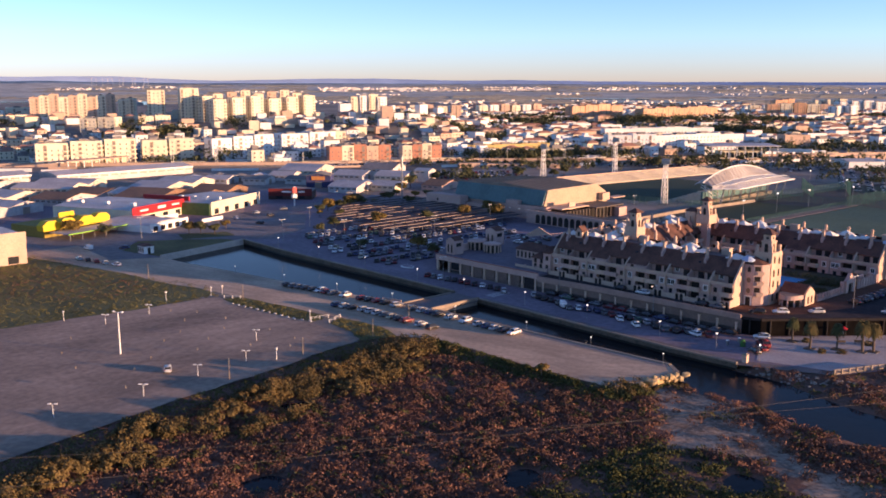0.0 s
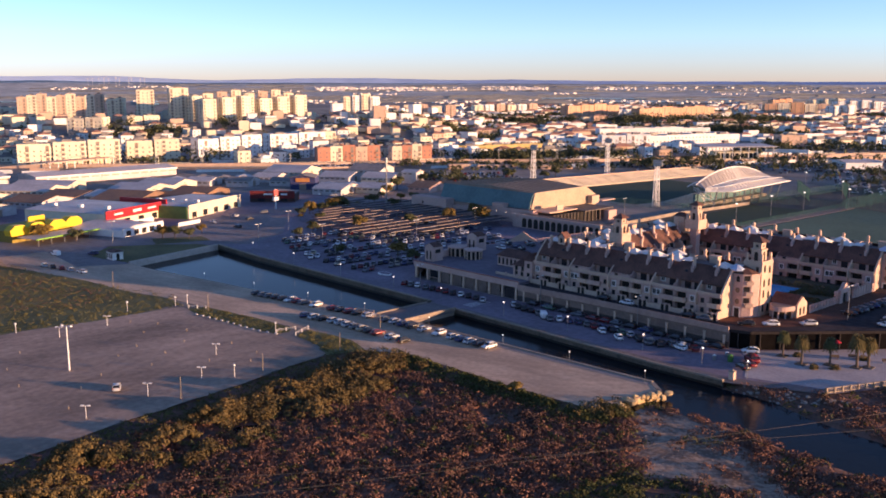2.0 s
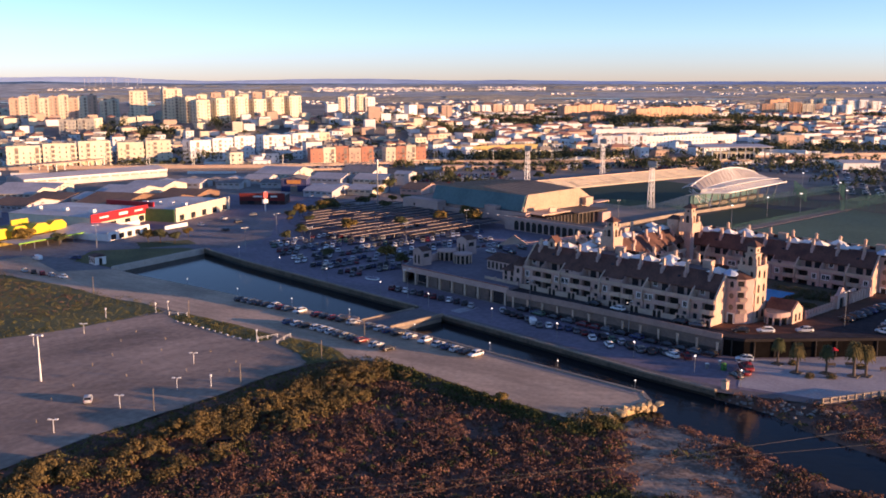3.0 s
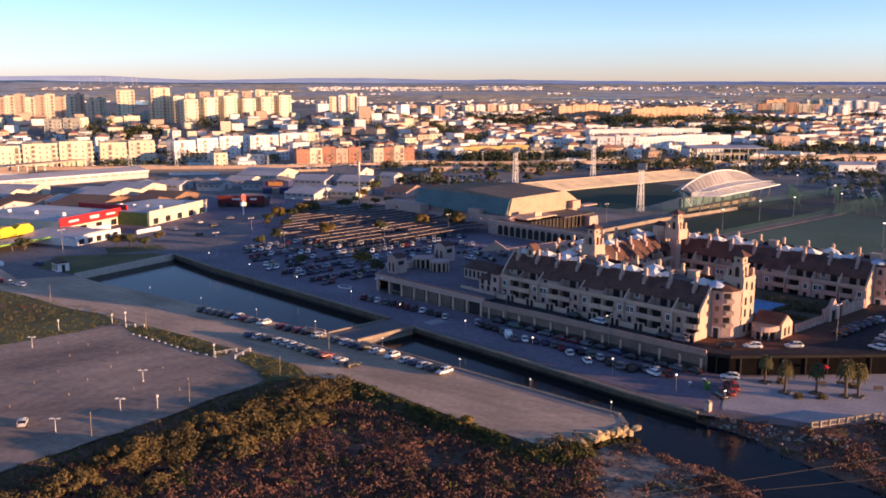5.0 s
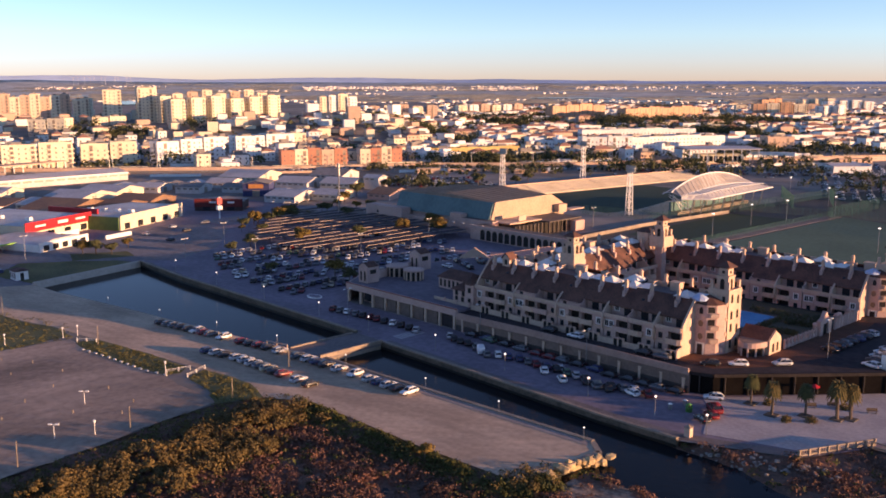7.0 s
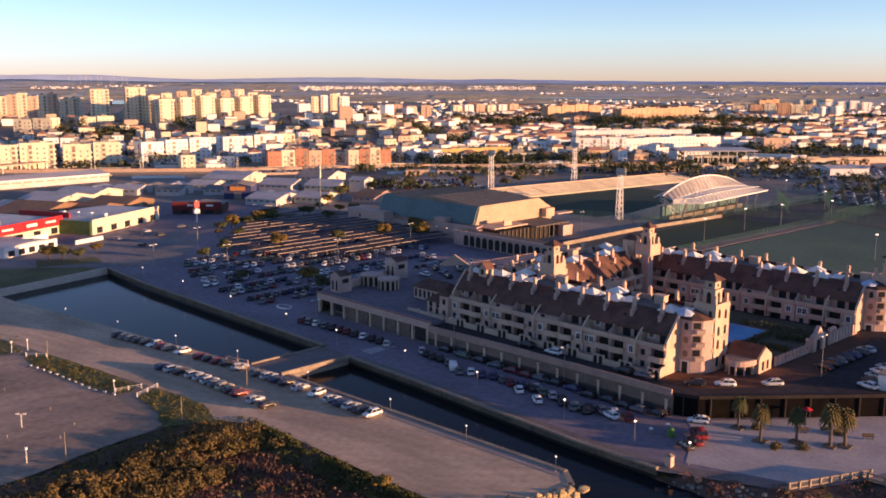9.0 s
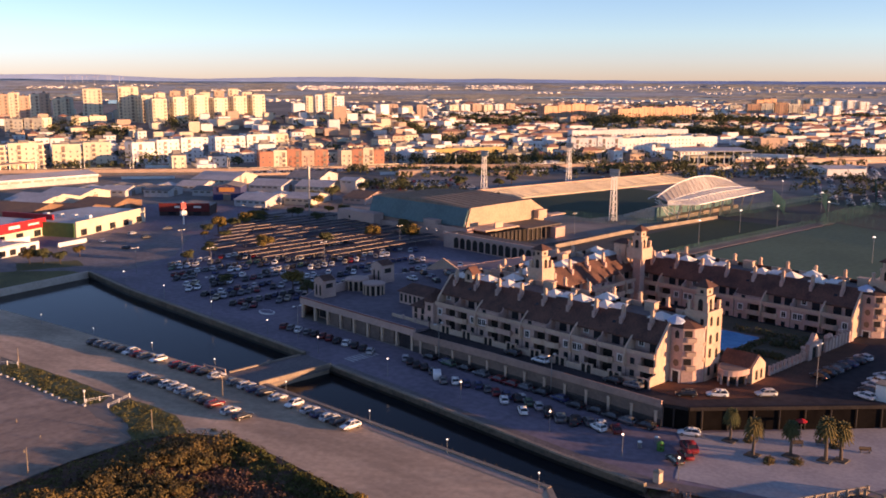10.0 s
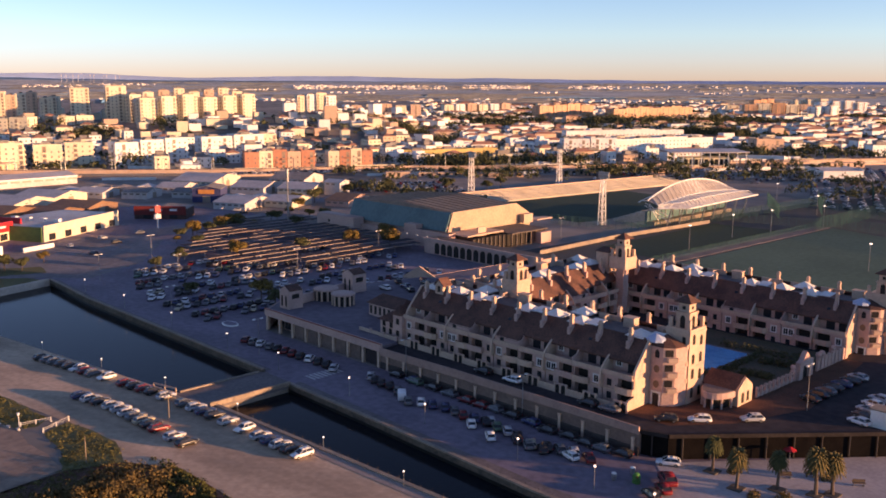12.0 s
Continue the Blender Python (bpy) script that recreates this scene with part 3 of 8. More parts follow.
            if k % 2 == 0:
                part("awning", flat, None, w, "slanted white awning on the roof terrace", at=(x + 2.8, 8.4, r + 0.1))
            else:
                part("awning", tent, None, w, "white tented awning on the roof terrace", at=(x + 2.2, depth - 8.0, r - 0.15))
            part("terrace_screen", Build().box(-2.4, 2.4, -0.1, 0.1, 0, 1.0).box(-0.1, 0.1, -2.2, -0.1, 0, 1.0), STUCCO_LIGHT, w, at=(x + 1.2, depth - 7.2, r - 0.8))
        else:
            part("terrace_box", Build().box(-1.1, 1.1, -0.8, 0.8, 0, 1.7).box(-1.25, 1.25, -0.95, 0.95, 1.7, 1.82), STUCCO_LIGHT, w, "plastered stair head on the roof terrace", at=(x + 0.5, depth - 8.6, r - 0.8))
    return w


def tower(name, x, y, w, d, z0, shaft, top, label, block=0):
    """A square stair tower with an arched belfry, a lantern and a small tiled cap."""
    t = thing(name, label, "tower", pose(x, y, z0))
    if block:
        part("shaft", Build().box(-1.0, 1.0, -1.0, 1.0, 0, shaft - block), STUCCO, t, "narrow stair shaft in the corner")
        part("corner_block", Build().box(-w / 2, w / 2, -d / 2, d / 2, shaft - block, shaft), STUCCO_LIGHT, t)
    else:
        part("shaft", Build().box(-w / 2, w / 2, -d / 2, d / 2, 0, shaft), STUCCO_LIGHT, t)
    part("parapet", Build().box(-w / 2 - 0.1, w / 2 + 0.1, -d / 2 - 0.1, d / 2 + 0.1, shaft - 0.2, shaft + 0.1).box(-w / 2, w / 2, -d / 2, -d / 2 + .2, shaft + .1, shaft + .6).box(w / 2 - .2, w / 2, -d / 2 + .2, d / 2, shaft + .1, shaft + .6), STUCCO_LIGHT, t)
    h = top - shaft
    z1, z2, z3 = shaft + h * 0.52, shaft + h * 0.8, shaft + h
    part("belfry", Build().box(-1.25, 1.25, -1.25, 1.25, shaft + .1, z1).box(-1.4, 1.4, -1.4, 1.4, z1 - 0.25, z1), STUCCO_LIGHT, t)
    for sx, sy in ((1, 1), (1, -1), (-1, -1)):
        part("corner_pier", Build().box(sx * (w / 2 - .5) - .28, sx * (w / 2 - .5) + .28, sy * (d / 2 - .5) - .28, sy * (d / 2 - .5) + .28, shaft, shaft + h * 0.36), STUCCO_LIGHT, t)
    part("lantern", Build().box(-1.0, 1.0, -1.0, 1.0, z1, z2), STUCCO_LIGHT, t)
    arch = [(-.45, 0), (.45, 0), (.45, 1.5), (.32, 1.85), (0, 2.0), (-.32, 1.85), (-.45, 1.5)]
    for turn in (0, 90, 180, 270):
        # flat dark shapes paint the shade of openings onto solid walls
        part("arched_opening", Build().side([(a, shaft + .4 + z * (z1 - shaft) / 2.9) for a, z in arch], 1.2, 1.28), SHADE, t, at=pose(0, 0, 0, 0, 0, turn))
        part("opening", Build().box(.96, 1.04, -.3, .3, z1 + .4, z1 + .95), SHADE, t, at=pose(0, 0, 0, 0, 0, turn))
    part("cap", Build().hip(-1.6, 1.6, -1.6, 1.6, z2, z3).box(-1.6, 1.6, -1.6, 1.6, z2 - .12, z2), ROOFTILE, t, "small pyramid roof of brown tiles")
    win = Build().side([(-.4, 0), (.4, 0), (.4, 1.3), (.28, 1.6), (0, 1.75), (-.28, 1.6), (-.4, 1.3)], -.05, .05).mesh("tower_window", SHADE)
    slit = Build().box(-.05, .05, -.3, .3, 0, 1.5).mesh("tower_window", SHADE)
    balc = Build().box(0, .5, -.6, .6, 0, .12).box(.4, .5, -.6, .6, .12, .75).box(0, .4, -.6, -.5, .12, .75).box(0, .4, .5, .6, .12, .75).mesh("tower_balcony", STUCCO_LIGHT)
    for k in range(0 if block else int(shaft / 2.9)):
        z = 0.9 + 2.9 * k
        part("tower_window", win, None, t, at=(w / 2, -d * 0.24, z + (0.4 if k % 2 else 0)))
        part("tower_window", win, None, t, at=(w / 2, d * 0.22, z))
        part("tower_window", slit, None, t, at=pose(w * .26, -d / 2, z + .2, 0, 0, 90))
        if k:
            part("tower_balcony", balc, None, t, at=pose(w * .34, -d / 2, z - .1, 0, 0, -90))
    return t


wing("apartment_wing", pose(3, 25, TER), 55, "beige three-storey apartment wing with brown tiled roof and chimneys", plain=(2, 4))
wing("apartment_wing", pose(17, 79.6, TER - 0.9), 53, "beige apartment wing with tiled roof behind the pool court", plain=(4,))
wing("apartment_wing", pose(21, 42, TER, 0, 0, 90), 38, "linking apartment wing with sunlit tiled roof", plain=(1, 3))
tower("stair_tower", 60.6, 37.7, 4.5, 5.0, TER, 12.0, 18.0, "beige stair tower with a belfry at the gable")
tower("stair_tower", 19.2, 42.4, 4.0, 4.0, TER, 12.8, 18.4, "beige stair tower with a belfry over the inner corner", 2.4)
tower("stair_tower", 19.6, 79.0, 4.4, 4.4, TER, 12.6, 18.5, "beige stair tower with a belfry over the far corner", 2.2)
roof_house = thing("roof_house", "small plastered house with a tiled roof above the far corner", "roof house", pose(14.8, 79.4, TER + 8.0))
part("wall", Build().box(-1.7, 1.7, -1.7, 1.7, 0, 5.6), STUCCO_LIGHT, roof_house)
part("roof", Build().hip(-2.0, 2.0, -2.0, 2.0, 5.6, 6.6, 1.0), ROOFTILE, roof_house, "small tiled roof")
for y in (-.8, .8):
    part("arched_opening", Build().side([(y - .45, 3.6), (y + .45, 3.6), (y + .45, 4.7), (y, 5.1), (y - .45, 4.7)], 1.66, 1.74), SHADE, roof_house)
tower("stair_tower", 72.8, 91.2, 5.4, 5.6, TER, 11.2, 16.6, "beige stair tower beside the far gable")


# stair bays beside the gables, front gardens, roof turret
for x, y, z in ((57.9, 31.4, TER), (69.9, 85.6, TER - 0.9)):
    sb = thing("stair_bay", "narrow stair bay with arched windows and a door", "stair bay", pose(x, y, z))
    part("wall", Build().prism([(0, 0), (2.5, 0), (4.0, 1.3), (4.7, 3.2), (4.7, 4.2), (0, 4.2)], 0, 10.0), STUCCO, sb)
    part("cap", Build().add([(-.3, -.3, 10.0), (2.6, -.3, 10.0), (4.2, 1.1, 10.0), (4.9, 3.4, 10.0), (-.3, 4.2, 10.0), (1.2, 3.0, 11.5)], [(0, 1, 5), (1, 2, 5), (2, 3, 5), (3, 4, 5), (4, 0, 5), (4, 3, 2, 1, 0)]), ROOFTILE, sb, "brown tiled cap")
    part("parasol_roof", Build().tube((0.2, 1.4, 10.9), (0.2, 1.4, 11.7), 1.7, .2, 10).tube((0.2, 1.4, 10.5), (0.2, 1.4, 10.9), 1.75, 1.7, 10), mat("blue_white_cloth", (0.45, 0.55, 0.7), (0.38, 0.46, 0.6)), sb, "pale blue domed awning on the roof")
    for z_, big in ((8.1, 0), (5.6, 1), (3.0, 1)):
        ring = [(1.35 + .55 * math.cos(radians(q)), z_ + .6 + .65 * math.sin(radians(q))) for q in range(0, 360, 30)]
        part("arched_window", Build().front(ring if big else [(.95, z_), (1.75, z_), (1.75, z_ + 1.0), (1.35, z_ + 1.45), (.95, z_ + 1.0)], -.05, .02), SHADE if not big else mat("bay_glass", (0.2, 0.13, 0.09), (0.14, 0.1, 0.08), rough=0.3), sb)
        part("landing_balcony", Build().prism([(3.0, .3), (3.6, -.1), (4.7, 1.0), (4.3, 1.5)], z_ - .5, z_ + .3), STUCCO_LIGHT, sb, "small rounded balcony")
        part("landing_opening", Build().prism([(2.75, .16), (3.75, 1.03), (3.72, 1.06), (2.72, .19)], z_ + .35, z_ + 1.5), SHADE, sb)
    part("door", Build().box(.8, 2.0, -.06, .02, 0, 2.1), SHADE, sb)
    part("door_frame", Build().box(.5, .8, -.14, .0, 0, 2.4).box(2.0, 2.3, -.14, .0, 0, 2.4).box(.8, 2.0, -.14, .0, 2.1, 2.4), WHITE, sb, "white door surround")
garden = thing("garden_wall", "low plastered front-garden wall with arched gates", "garden wall", kind="structure")
for k in range(9):
    x = 3.6 + k * 6.1
    part("panel", Build().box(x, x + 3.3, 24.55, 24.8, TER, TER + 1.15), STUCCO_LIGHT, garden)
    for dx in (3.3, 4.5, 5.75):
        part("gate_post", Build().box(x + dx, x + dx + .32, 24.5, 24.85, TER, TER + 1.75), STUCCO_LIGHT, garden)
    for dx in (3.62, 4.82):
        part("gate", Build().box(x + dx, x + dx + .9, 24.64, 24.7, TER, TER + 1.35), SHADE, garden)
        part("gate_arch", Build().front([(x + dx, TER + 1.75), (x + dx, TER + 1.35), (x + dx + .2, TER + 1.58), (x + dx + .7, TER + 1.58), (x + dx + .9, TER + 1.35), (x + dx + .9, TER + 1.75)], 24.55, 24.8), STUCCO, garden)
for k in range(3):
    part("panel", Build().box(-8.5 + k * 4.0, -5.0 + k * 4.0, 24.3, 24.55, TER, TER + 1.3), STUCCO_LIGHT, garden)
    part("gate_post", Build().box(-5.0 + k * 4.0, -4.6 + k * 4.0, 24.25, 24.6, TER, TER + 1.6), STUCCO, garden)
turret = thing("roof_turret", "small gabled turret on the roof ridge", "turret", pose(8.8, 32, TER + 10.0))
part("wall", Build().front([(-1.1, -1), (1.1, -1), (1.1, 2.0), (0, 3.1), (-1.1, 2.0)], -1.1, 1.1), STUCCO_LIGHT, turret)
part("opening", Build().box(1.08, 1.14, -.4, .4, .6, 1.8), SHADE, turret)
part("opening", Build().box(-.4, .4, -1.14, -1.08, .6, 1.8), SHADE, turret)
part("roof", Build().front([(-1.4, 1.8), (0, 3.1), (1.4, 1.8), (1.4, 2.05), (0, 3.4), (-1.4, 2.05)], -1.3, 1.3), ROOFTILE, turret)
lowend = thing("low_house", "lower stepped end house of the apartment wing", "house", pose(-0.6, 26, TER))
part("wall", Build().box(-3, 3.6, 0, 8, 0, 3.6).box(1, 3.6, 0, 8, 3.6, 5.4), STUCCO, lowend)
part("roof", Build().hip(-3.5, 1.0, -.5, 8.5, 3.6, 5.2, 2.2), ROOFTILE, lowend)
part("roof", Build().hip(0.8, 3.7, -.5, 8.5, 5.4, 7.2, 1.2), ROOFTILE, lowend)
for x, z in ((-1.8, .9), (.2, .9), (2.4, .9), (-1.8, 2.3), (.4, 2.3), (2.4, 3.4)):
    part("window", Build().box(x - .45, x + .45, -.05, .02, z, z + 1.2), SHADE, lowend)
# ---------------------------------------------------------------- mall deck
mall = thing("mall", "flat-roofed shopping arcade with parking on its deck", "shopping mall")
DECK = [(-36, 19.8), (4, 19.8), (4, 24), (-2, 24), (-2, 120), (-34, 100), (-37, 71), (-42, 52), (-43.5, 31)]
part("deck", Build().prism(DECK, 3.6, 4.5), ASPHALT_OLD, mall, "asphalt roof deck used for parking")
part("core", Build().prism([(-33, 22.5), (3.8, 22.5), (-2.2, 118), (-33, 99), (-36, 71), (-41, 52), (-42.5, 33)], 0, 3.6), STUCCO, mall)
part("fascia", Build().box(-36.2, 4.2, 19.3, 19.8, 3.3, 5.0), STUCCO, mall, "pale fascia over the shop fronts")
part("red_trim", Build().box(-36.3, 4.3, 19.2, 19.3, 4.85, 5.05), mat("red_trim", (0.3, 0.06, 0.05)), mall, "thin dark red trim")
part("shop_glass", Build().box(-32.5, 3.6, 22.3, 22.45, 0.3, 3.1), DARKGLASS, mall)
# shop walls take the shaded stucco, painting the shade under the fascia
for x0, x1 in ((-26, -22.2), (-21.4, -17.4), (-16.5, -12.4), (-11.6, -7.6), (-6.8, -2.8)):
    part("shop_wall", Build().box(x0, x1, 19.9, 20.1, 0, 3.3), MATS["shaded_stucco"], mall, "shaded plastered wall between shop fronts")
pil = Build().box(-0.3, 0.3, -0.3, 0.3, 0, 3.35).mesh("pillar", STUCCO_LIGHT)
for k in range(9):
    part("pillar", pil, None, mall, at=(-35.5 + k * 4.85, 19.7, 0))
for (x0, y0), (x1, y1) in zip(DECK[5:] + DECK[:1], DECK[6:] + DECK[:1]):
    l = math.hypot(x1 - x0, y1 - y0)
    nx, ny_ = (y1 - y0) / l * 0.25, -(x1 - x0) / l * 0.25
    part("parapet", Build().prism([(x0, y0), (x1, y1), (x1 + nx, y1 + ny_), (x0 + nx, y0 + ny_)], 0, 4.56), STUCCO, mall, "low parapet wall")


def pavilion(x, y, w, d, h, rise, label, turn=0, name="pavilion"):
    """A small gabled tower with arched openings."""
    p = thing(name, label, "pavilion", pose(x, y, 4.5, 0, 0, turn))
    part("wall", Build().front([(-w / 2, 0), (w / 2, 0), (w / 2, h), (0, h + rise), (-w / 2, h)], -d / 2, d / 2), STUCCO, p)
    part("roof_slope", Build().front([(-w / 2 - .2, h - .1), (0, h + rise), (0, h + rise + .18), (-w / 2 - .2, h + .1)], -d / 2 + .3, d / 2 - .3), ROOFTILE, p, "tiled roof slope")
    part("roof_slope", Build().front([(w / 2 + .2, h - .1), (w / 2 + .2, h + .1), (0, h + rise + .18), (0, h + rise)], -d / 2 + .3, d / 2 - .3), ROOFTILE, p, "tiled roof slope")
    for s in (-0.22, 0.22):
        arch = [(-0.3, 0.6), (0.3, 0.6), (0.3, h * 0.62), (0.2, h * 0.7), (0, h * 0.74), (-0.2, h * 0.7), (-0.3, h * 0.62)]
        part("arched_opening", Build().front([(a + s * w, z) for a, z in arch], -d / 2 - 0.04, -d / 2 + 0.02), SHADE, p)
    part("opening", Build().box(w / 2 - .02, w / 2 + .04, -d * .25, d * .25, h * .55, h * .8), SHADE, p)
    return p


pavilion(-34.0, 25.2, 3.4, 4.0, 4.3, .9, "beige gabled entrance tower on the mall deck")
pavilion(-37.0, 46.3, 4.0, 4.4, 4.7, .9, "beige gabled entrance tower with arched openings")
b = Build().prism([(-35.4, 27.4), (-34.7, 27.2), (-38.1, 44.2), (-38.8, 44.0)], 4.5, 6.6)
solid("arcade_wall", b, STUCCO, "plastered wall joining the two entrance towers", "wall", "structure")
for x, y, r in ((-35.0, 36.0, 2.7), (-28.0, 35.6, 2.5)):
    p = thing("drum_pavilion", "low round pavilion with pilasters on the mall deck", "pavilion", pose(x, y, 4.5))
    part("wall", Build().tube((0, 0, 0), (0, 0, 2.4), r, r, 20), SHADE, p)
    part("roof", Build().tube((0, 0, 2.4), (0, 0, 2.8), r + .35, r + .35, 20).tube((0, 0, 2.8), (0, 0, 3.0), r - .2, r - .5, 20), STUCCO, p)
    for k in range(12):
        a = math.radians(30 * k)
        part("pilaster", Build().tube((math.cos(a) * r, math.sin(a) * r, 0), (math.cos(a) * r, math.sin(a) * r, 2.4), 0.28, 0.28, 6), STUCCO_LIGHT, p)


def cottage(x, y, w, d, h, rise, z, label, turn=0, name="cottage", wall=None):
    c = thing(name, label, "small house", pose(x, y, z, 0, 0, turn))
    part("wall", Build().box(-w / 2, w / 2, -d / 2, d / 2, 0, h), wall or STUCCO, c)
    part("roof", Build().hip(-w / 2 - .5, w / 2 + .5, -d / 2 - .5, d / 2 + .5, h, h + rise, d * 0.3), ROOFTILE, c, "brown tiled roof")
    n = max(2, int(w / 1.5))
    for k in range(n):
        part("window", Build().box(-w / 2 + (k + .5) * w / n - .35, -w / 2 + (k + .5) * w / n + .35, -d / 2 - .05, -d / 2 + .02, .5, h - .5), SHADE, c)
    part("door", Build().box(w / 2 - .02, w / 2 + .05, -.5, .5, 0, 2.1), SHADE, c)
    return c


cottage(-11.5, 37, 10.5, 6, 2.8, 1.8, 4.5, "low plastered house with a brown tiled roof", 0)
cottage(-0.5, 36, 3.5, 3.5, 4.0, 1.6, TER, "small plastered turret house with a tiled roof", 0)
solid("ramp_gable", Build().side([(-4.6, 0), (4.6, 0), (4.6, .5), (0, 3.4), (-4.6, .5)], -0.3, 0.3), STUCCO_LIGHT, "triangular plastered gable over the ramp to the deck", "gable", m=pose(-38.2, 69.6, 4.0, 0, 0, -62))

arcade = thing("arcade", "long plastered arcade with round arches", "arcade")
part("wall", Build().box(-80, -30, 111, 118, 0, 4.6), STUCCO, arcade)
part("fascia", Build().box(-80.2, -30, 110.6, 111.2, 4.2, 5.2), STUCCO, arcade)
part("roof", Build().box(-79.8, -30.2, 111.3, 117.8, 4.6, 4.7), mat("felt_roof", (0.11, 0.095, 0.085)), arcade, "dark felt roof")
for k in range(14):
    x = -75 + k * 2.9
    prof = [(x, 0.3), (x + 2.1, 0.3), (x + 2.1, 2.9)] + [(x + 1.05 + 1.05 * math.cos(math.radians(a)), 2.9 + 1.05 * math.sin(math.radians(a))) for a in (30, 60, 90, 120, 150)] + [(x, 2.9)]
    part("arch", Build().front(prof, 110.9, 111.1), SHADE, arcade)
    part("pier_cap", Build().box(x - .55, x - .25, 110.8, 111.0, 2.6, 2.85), STUCCO_LIGHT, arcade)

# ---------------------------------------------------------------- courtyard and gate
BRICKPAVE = mat("red_paving", (0.17, 0.082, 0.055), (0.105, 0.056, 0.041), scale=0.3, fine=2.5, spec=0.05)
patch("forecourt", [(58.3, 24.6), (66, 24.8), (72.5, 33), (78, 48), (74, 80), (70, 80), (68, 46), (58.5, 41)], TER + 0.03, BRICKPAVE, "red brick forecourt before the gate")
patch("courtyard", [(37, 41), (58, 41), (66, 46), (69.5, 80.5), (37, 80.5)], TER + 0.02, mat("court_paving", (0.12, 0.09, 0.06), (0.07, 0.07, 0.04), scale=0.2, fine=1.5), "dark planted courtyard round the pool")
solid("pool", Build().box(44.6, 56.6, 54, 69, TER - 0.5, TER + 0.12), mat("pool_water", (0.045, 0.42, 0.7), (0.025, 0.3, 0.56), scale=0.4, fine=2.0, rough=0.15, bump=0.03, spec=0.1), "bright blue swimming pool in the courtyard", "pool")
pcop = thing("pool_edge", "pale stone coping round the swimming pool", "pool edge", kind="structure")
for x0_, x1_, y0_, y1_ in ((44.0, 57.2, 53.4, 54.0), (44.0, 57.2, 69.0, 69.6), (44.0, 44.6, 54.0, 69.0), (56.6, 57.2, 54.0, 69.0)):
    part("coping", Build().box(x0_, x1_, y0_, y1_, TER, TER + 0.2), PAVING, pcop)
hr = random.Random(77)
HEDGES = ((58.4, 53.0, 58.4, 69.0, 1.0), (46.0, 52.4, 57.0, 52.4, .8), (60.5, 66.0, 67.0, 67.5, 1.2), (61.0, 57.0, 66.5, 58.0, 1.0), (50.0, 71.5, 66.0, 72.5, 1.1))
gh = thing("gatehouse", "small gatehouse with a curved front and tiled roof", "gatehouse", pose(66.4, 39.4, TER))
part("wall", Build().side([(0.8, 0), (5.6, 0), (5.6, 2.9), (3.2, 4.6), (0.8, 2.9)], -3.2, 2.9), STUCCO_LIGHT, gh)
part("roof_slope", Build().side([(0.4, 2.72), (3.2, 4.66), (3.2, 4.84), (0.4, 2.92)], -3.5, 2.6), ROOFTILE, gh, "brown tiled roof slope")
part("roof_slope", Build().side([(6.0, 2.72), (6.0, 2.92), (3.2, 4.84), (3.2, 4.66)], -3.5, 2.6), ROOFTILE, gh, "brown tiled roof slope")
ROUND = [(math.radians(a), -0.2 + 2.7 * math.cos(math.radians(a)), 0.8 + 4.4 * math.sin(math.radians(a))) for a in range(180, 361, 15)]
part("curved_front", Build().prism([(x, y) for _, x, y in ROUND], 1.75, 2.75), STUCCO, gh, "curved balcony front")
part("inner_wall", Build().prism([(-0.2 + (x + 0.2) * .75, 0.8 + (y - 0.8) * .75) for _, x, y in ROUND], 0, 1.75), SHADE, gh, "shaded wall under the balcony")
part("terrace_roof", Build().prism([(-0.2 + (x + 0.2) * .93, 0.8 + (y - 0.8) * .93) for _, x, y in ROUND], 2.75, 2.85), PAVING, gh)
for _, x, y in ROUND[1:-1:2]:
    part("post", Build().tube((-0.2 + (x + 0.2) * .94, 0.8 + (y - 0.8) * .94, 0), (-0.2 + (x + 0.2) * .94, 0.8 + (y - 0.8) * .94, 1.75), .2, .2, 6), STUCCO, gh)
for y in (2.3, 4.1):
    part("arched_opening", Build().side([(y - .4, .4), (y + .4, .4), (y + .4, 1.8), (y + .2, 2.15), (y - .2, 2.15), (y - .4, 1.8)], 2.88, 2.94), SHADE, gh)
gate = thing("gate_wall", "white-coped boundary wall with a gabled gateway", "boundary wall", kind="structure")
GL = [(69.2, 46.2), (70.5, 80.8)]
for k in range(24):
    f = (k + 0.5) / 24
    x, y = GL[0][0] + (GL[1][0] - GL[0][0]) * f, GL[0][1] + (GL[1][1] - GL[0][1]) * f
    if 11 <= k <= 14:
        continue
    part("post", Build().box(x - .2, x + .2, y - .25, y + .25, TER, TER + (1.9 if k < 11 else 2.6)), STUCCO, gate)
    part("panel", Build().box(x - .08, x + .08, y + .25, y + 1.19, TER, TER + (0.7 if k < 11 else 2.1)), STUCCO, gate)
    part("rail", Build().box(x - .06, x + .06, y + .25, y + 1.19, TER + (1.5 if k < 11 else 2.1), TER + (1.65 if k < 11 else 2.3)), STUCCO, gate)
part("gateway", Build().side([(60.5, TER), (61.9, TER), (61.9, TER + 2.4), (64.3, TER + 2.4), (64.3, TER), (66.0, TER), (66.0, TER + 3.2), (64.4, TER + 3.6), (63.1, TER + 5.0), (61.8, TER + 3.6), (60.5, TER + 3.2)], 69.5, 70.4), STUCCO, gate, "gabled gateway")
part("gate_leaf", Build().box(69.9, 70.0, 61.9, 64.3, TER, TER + 2.4), SHADE, gate)
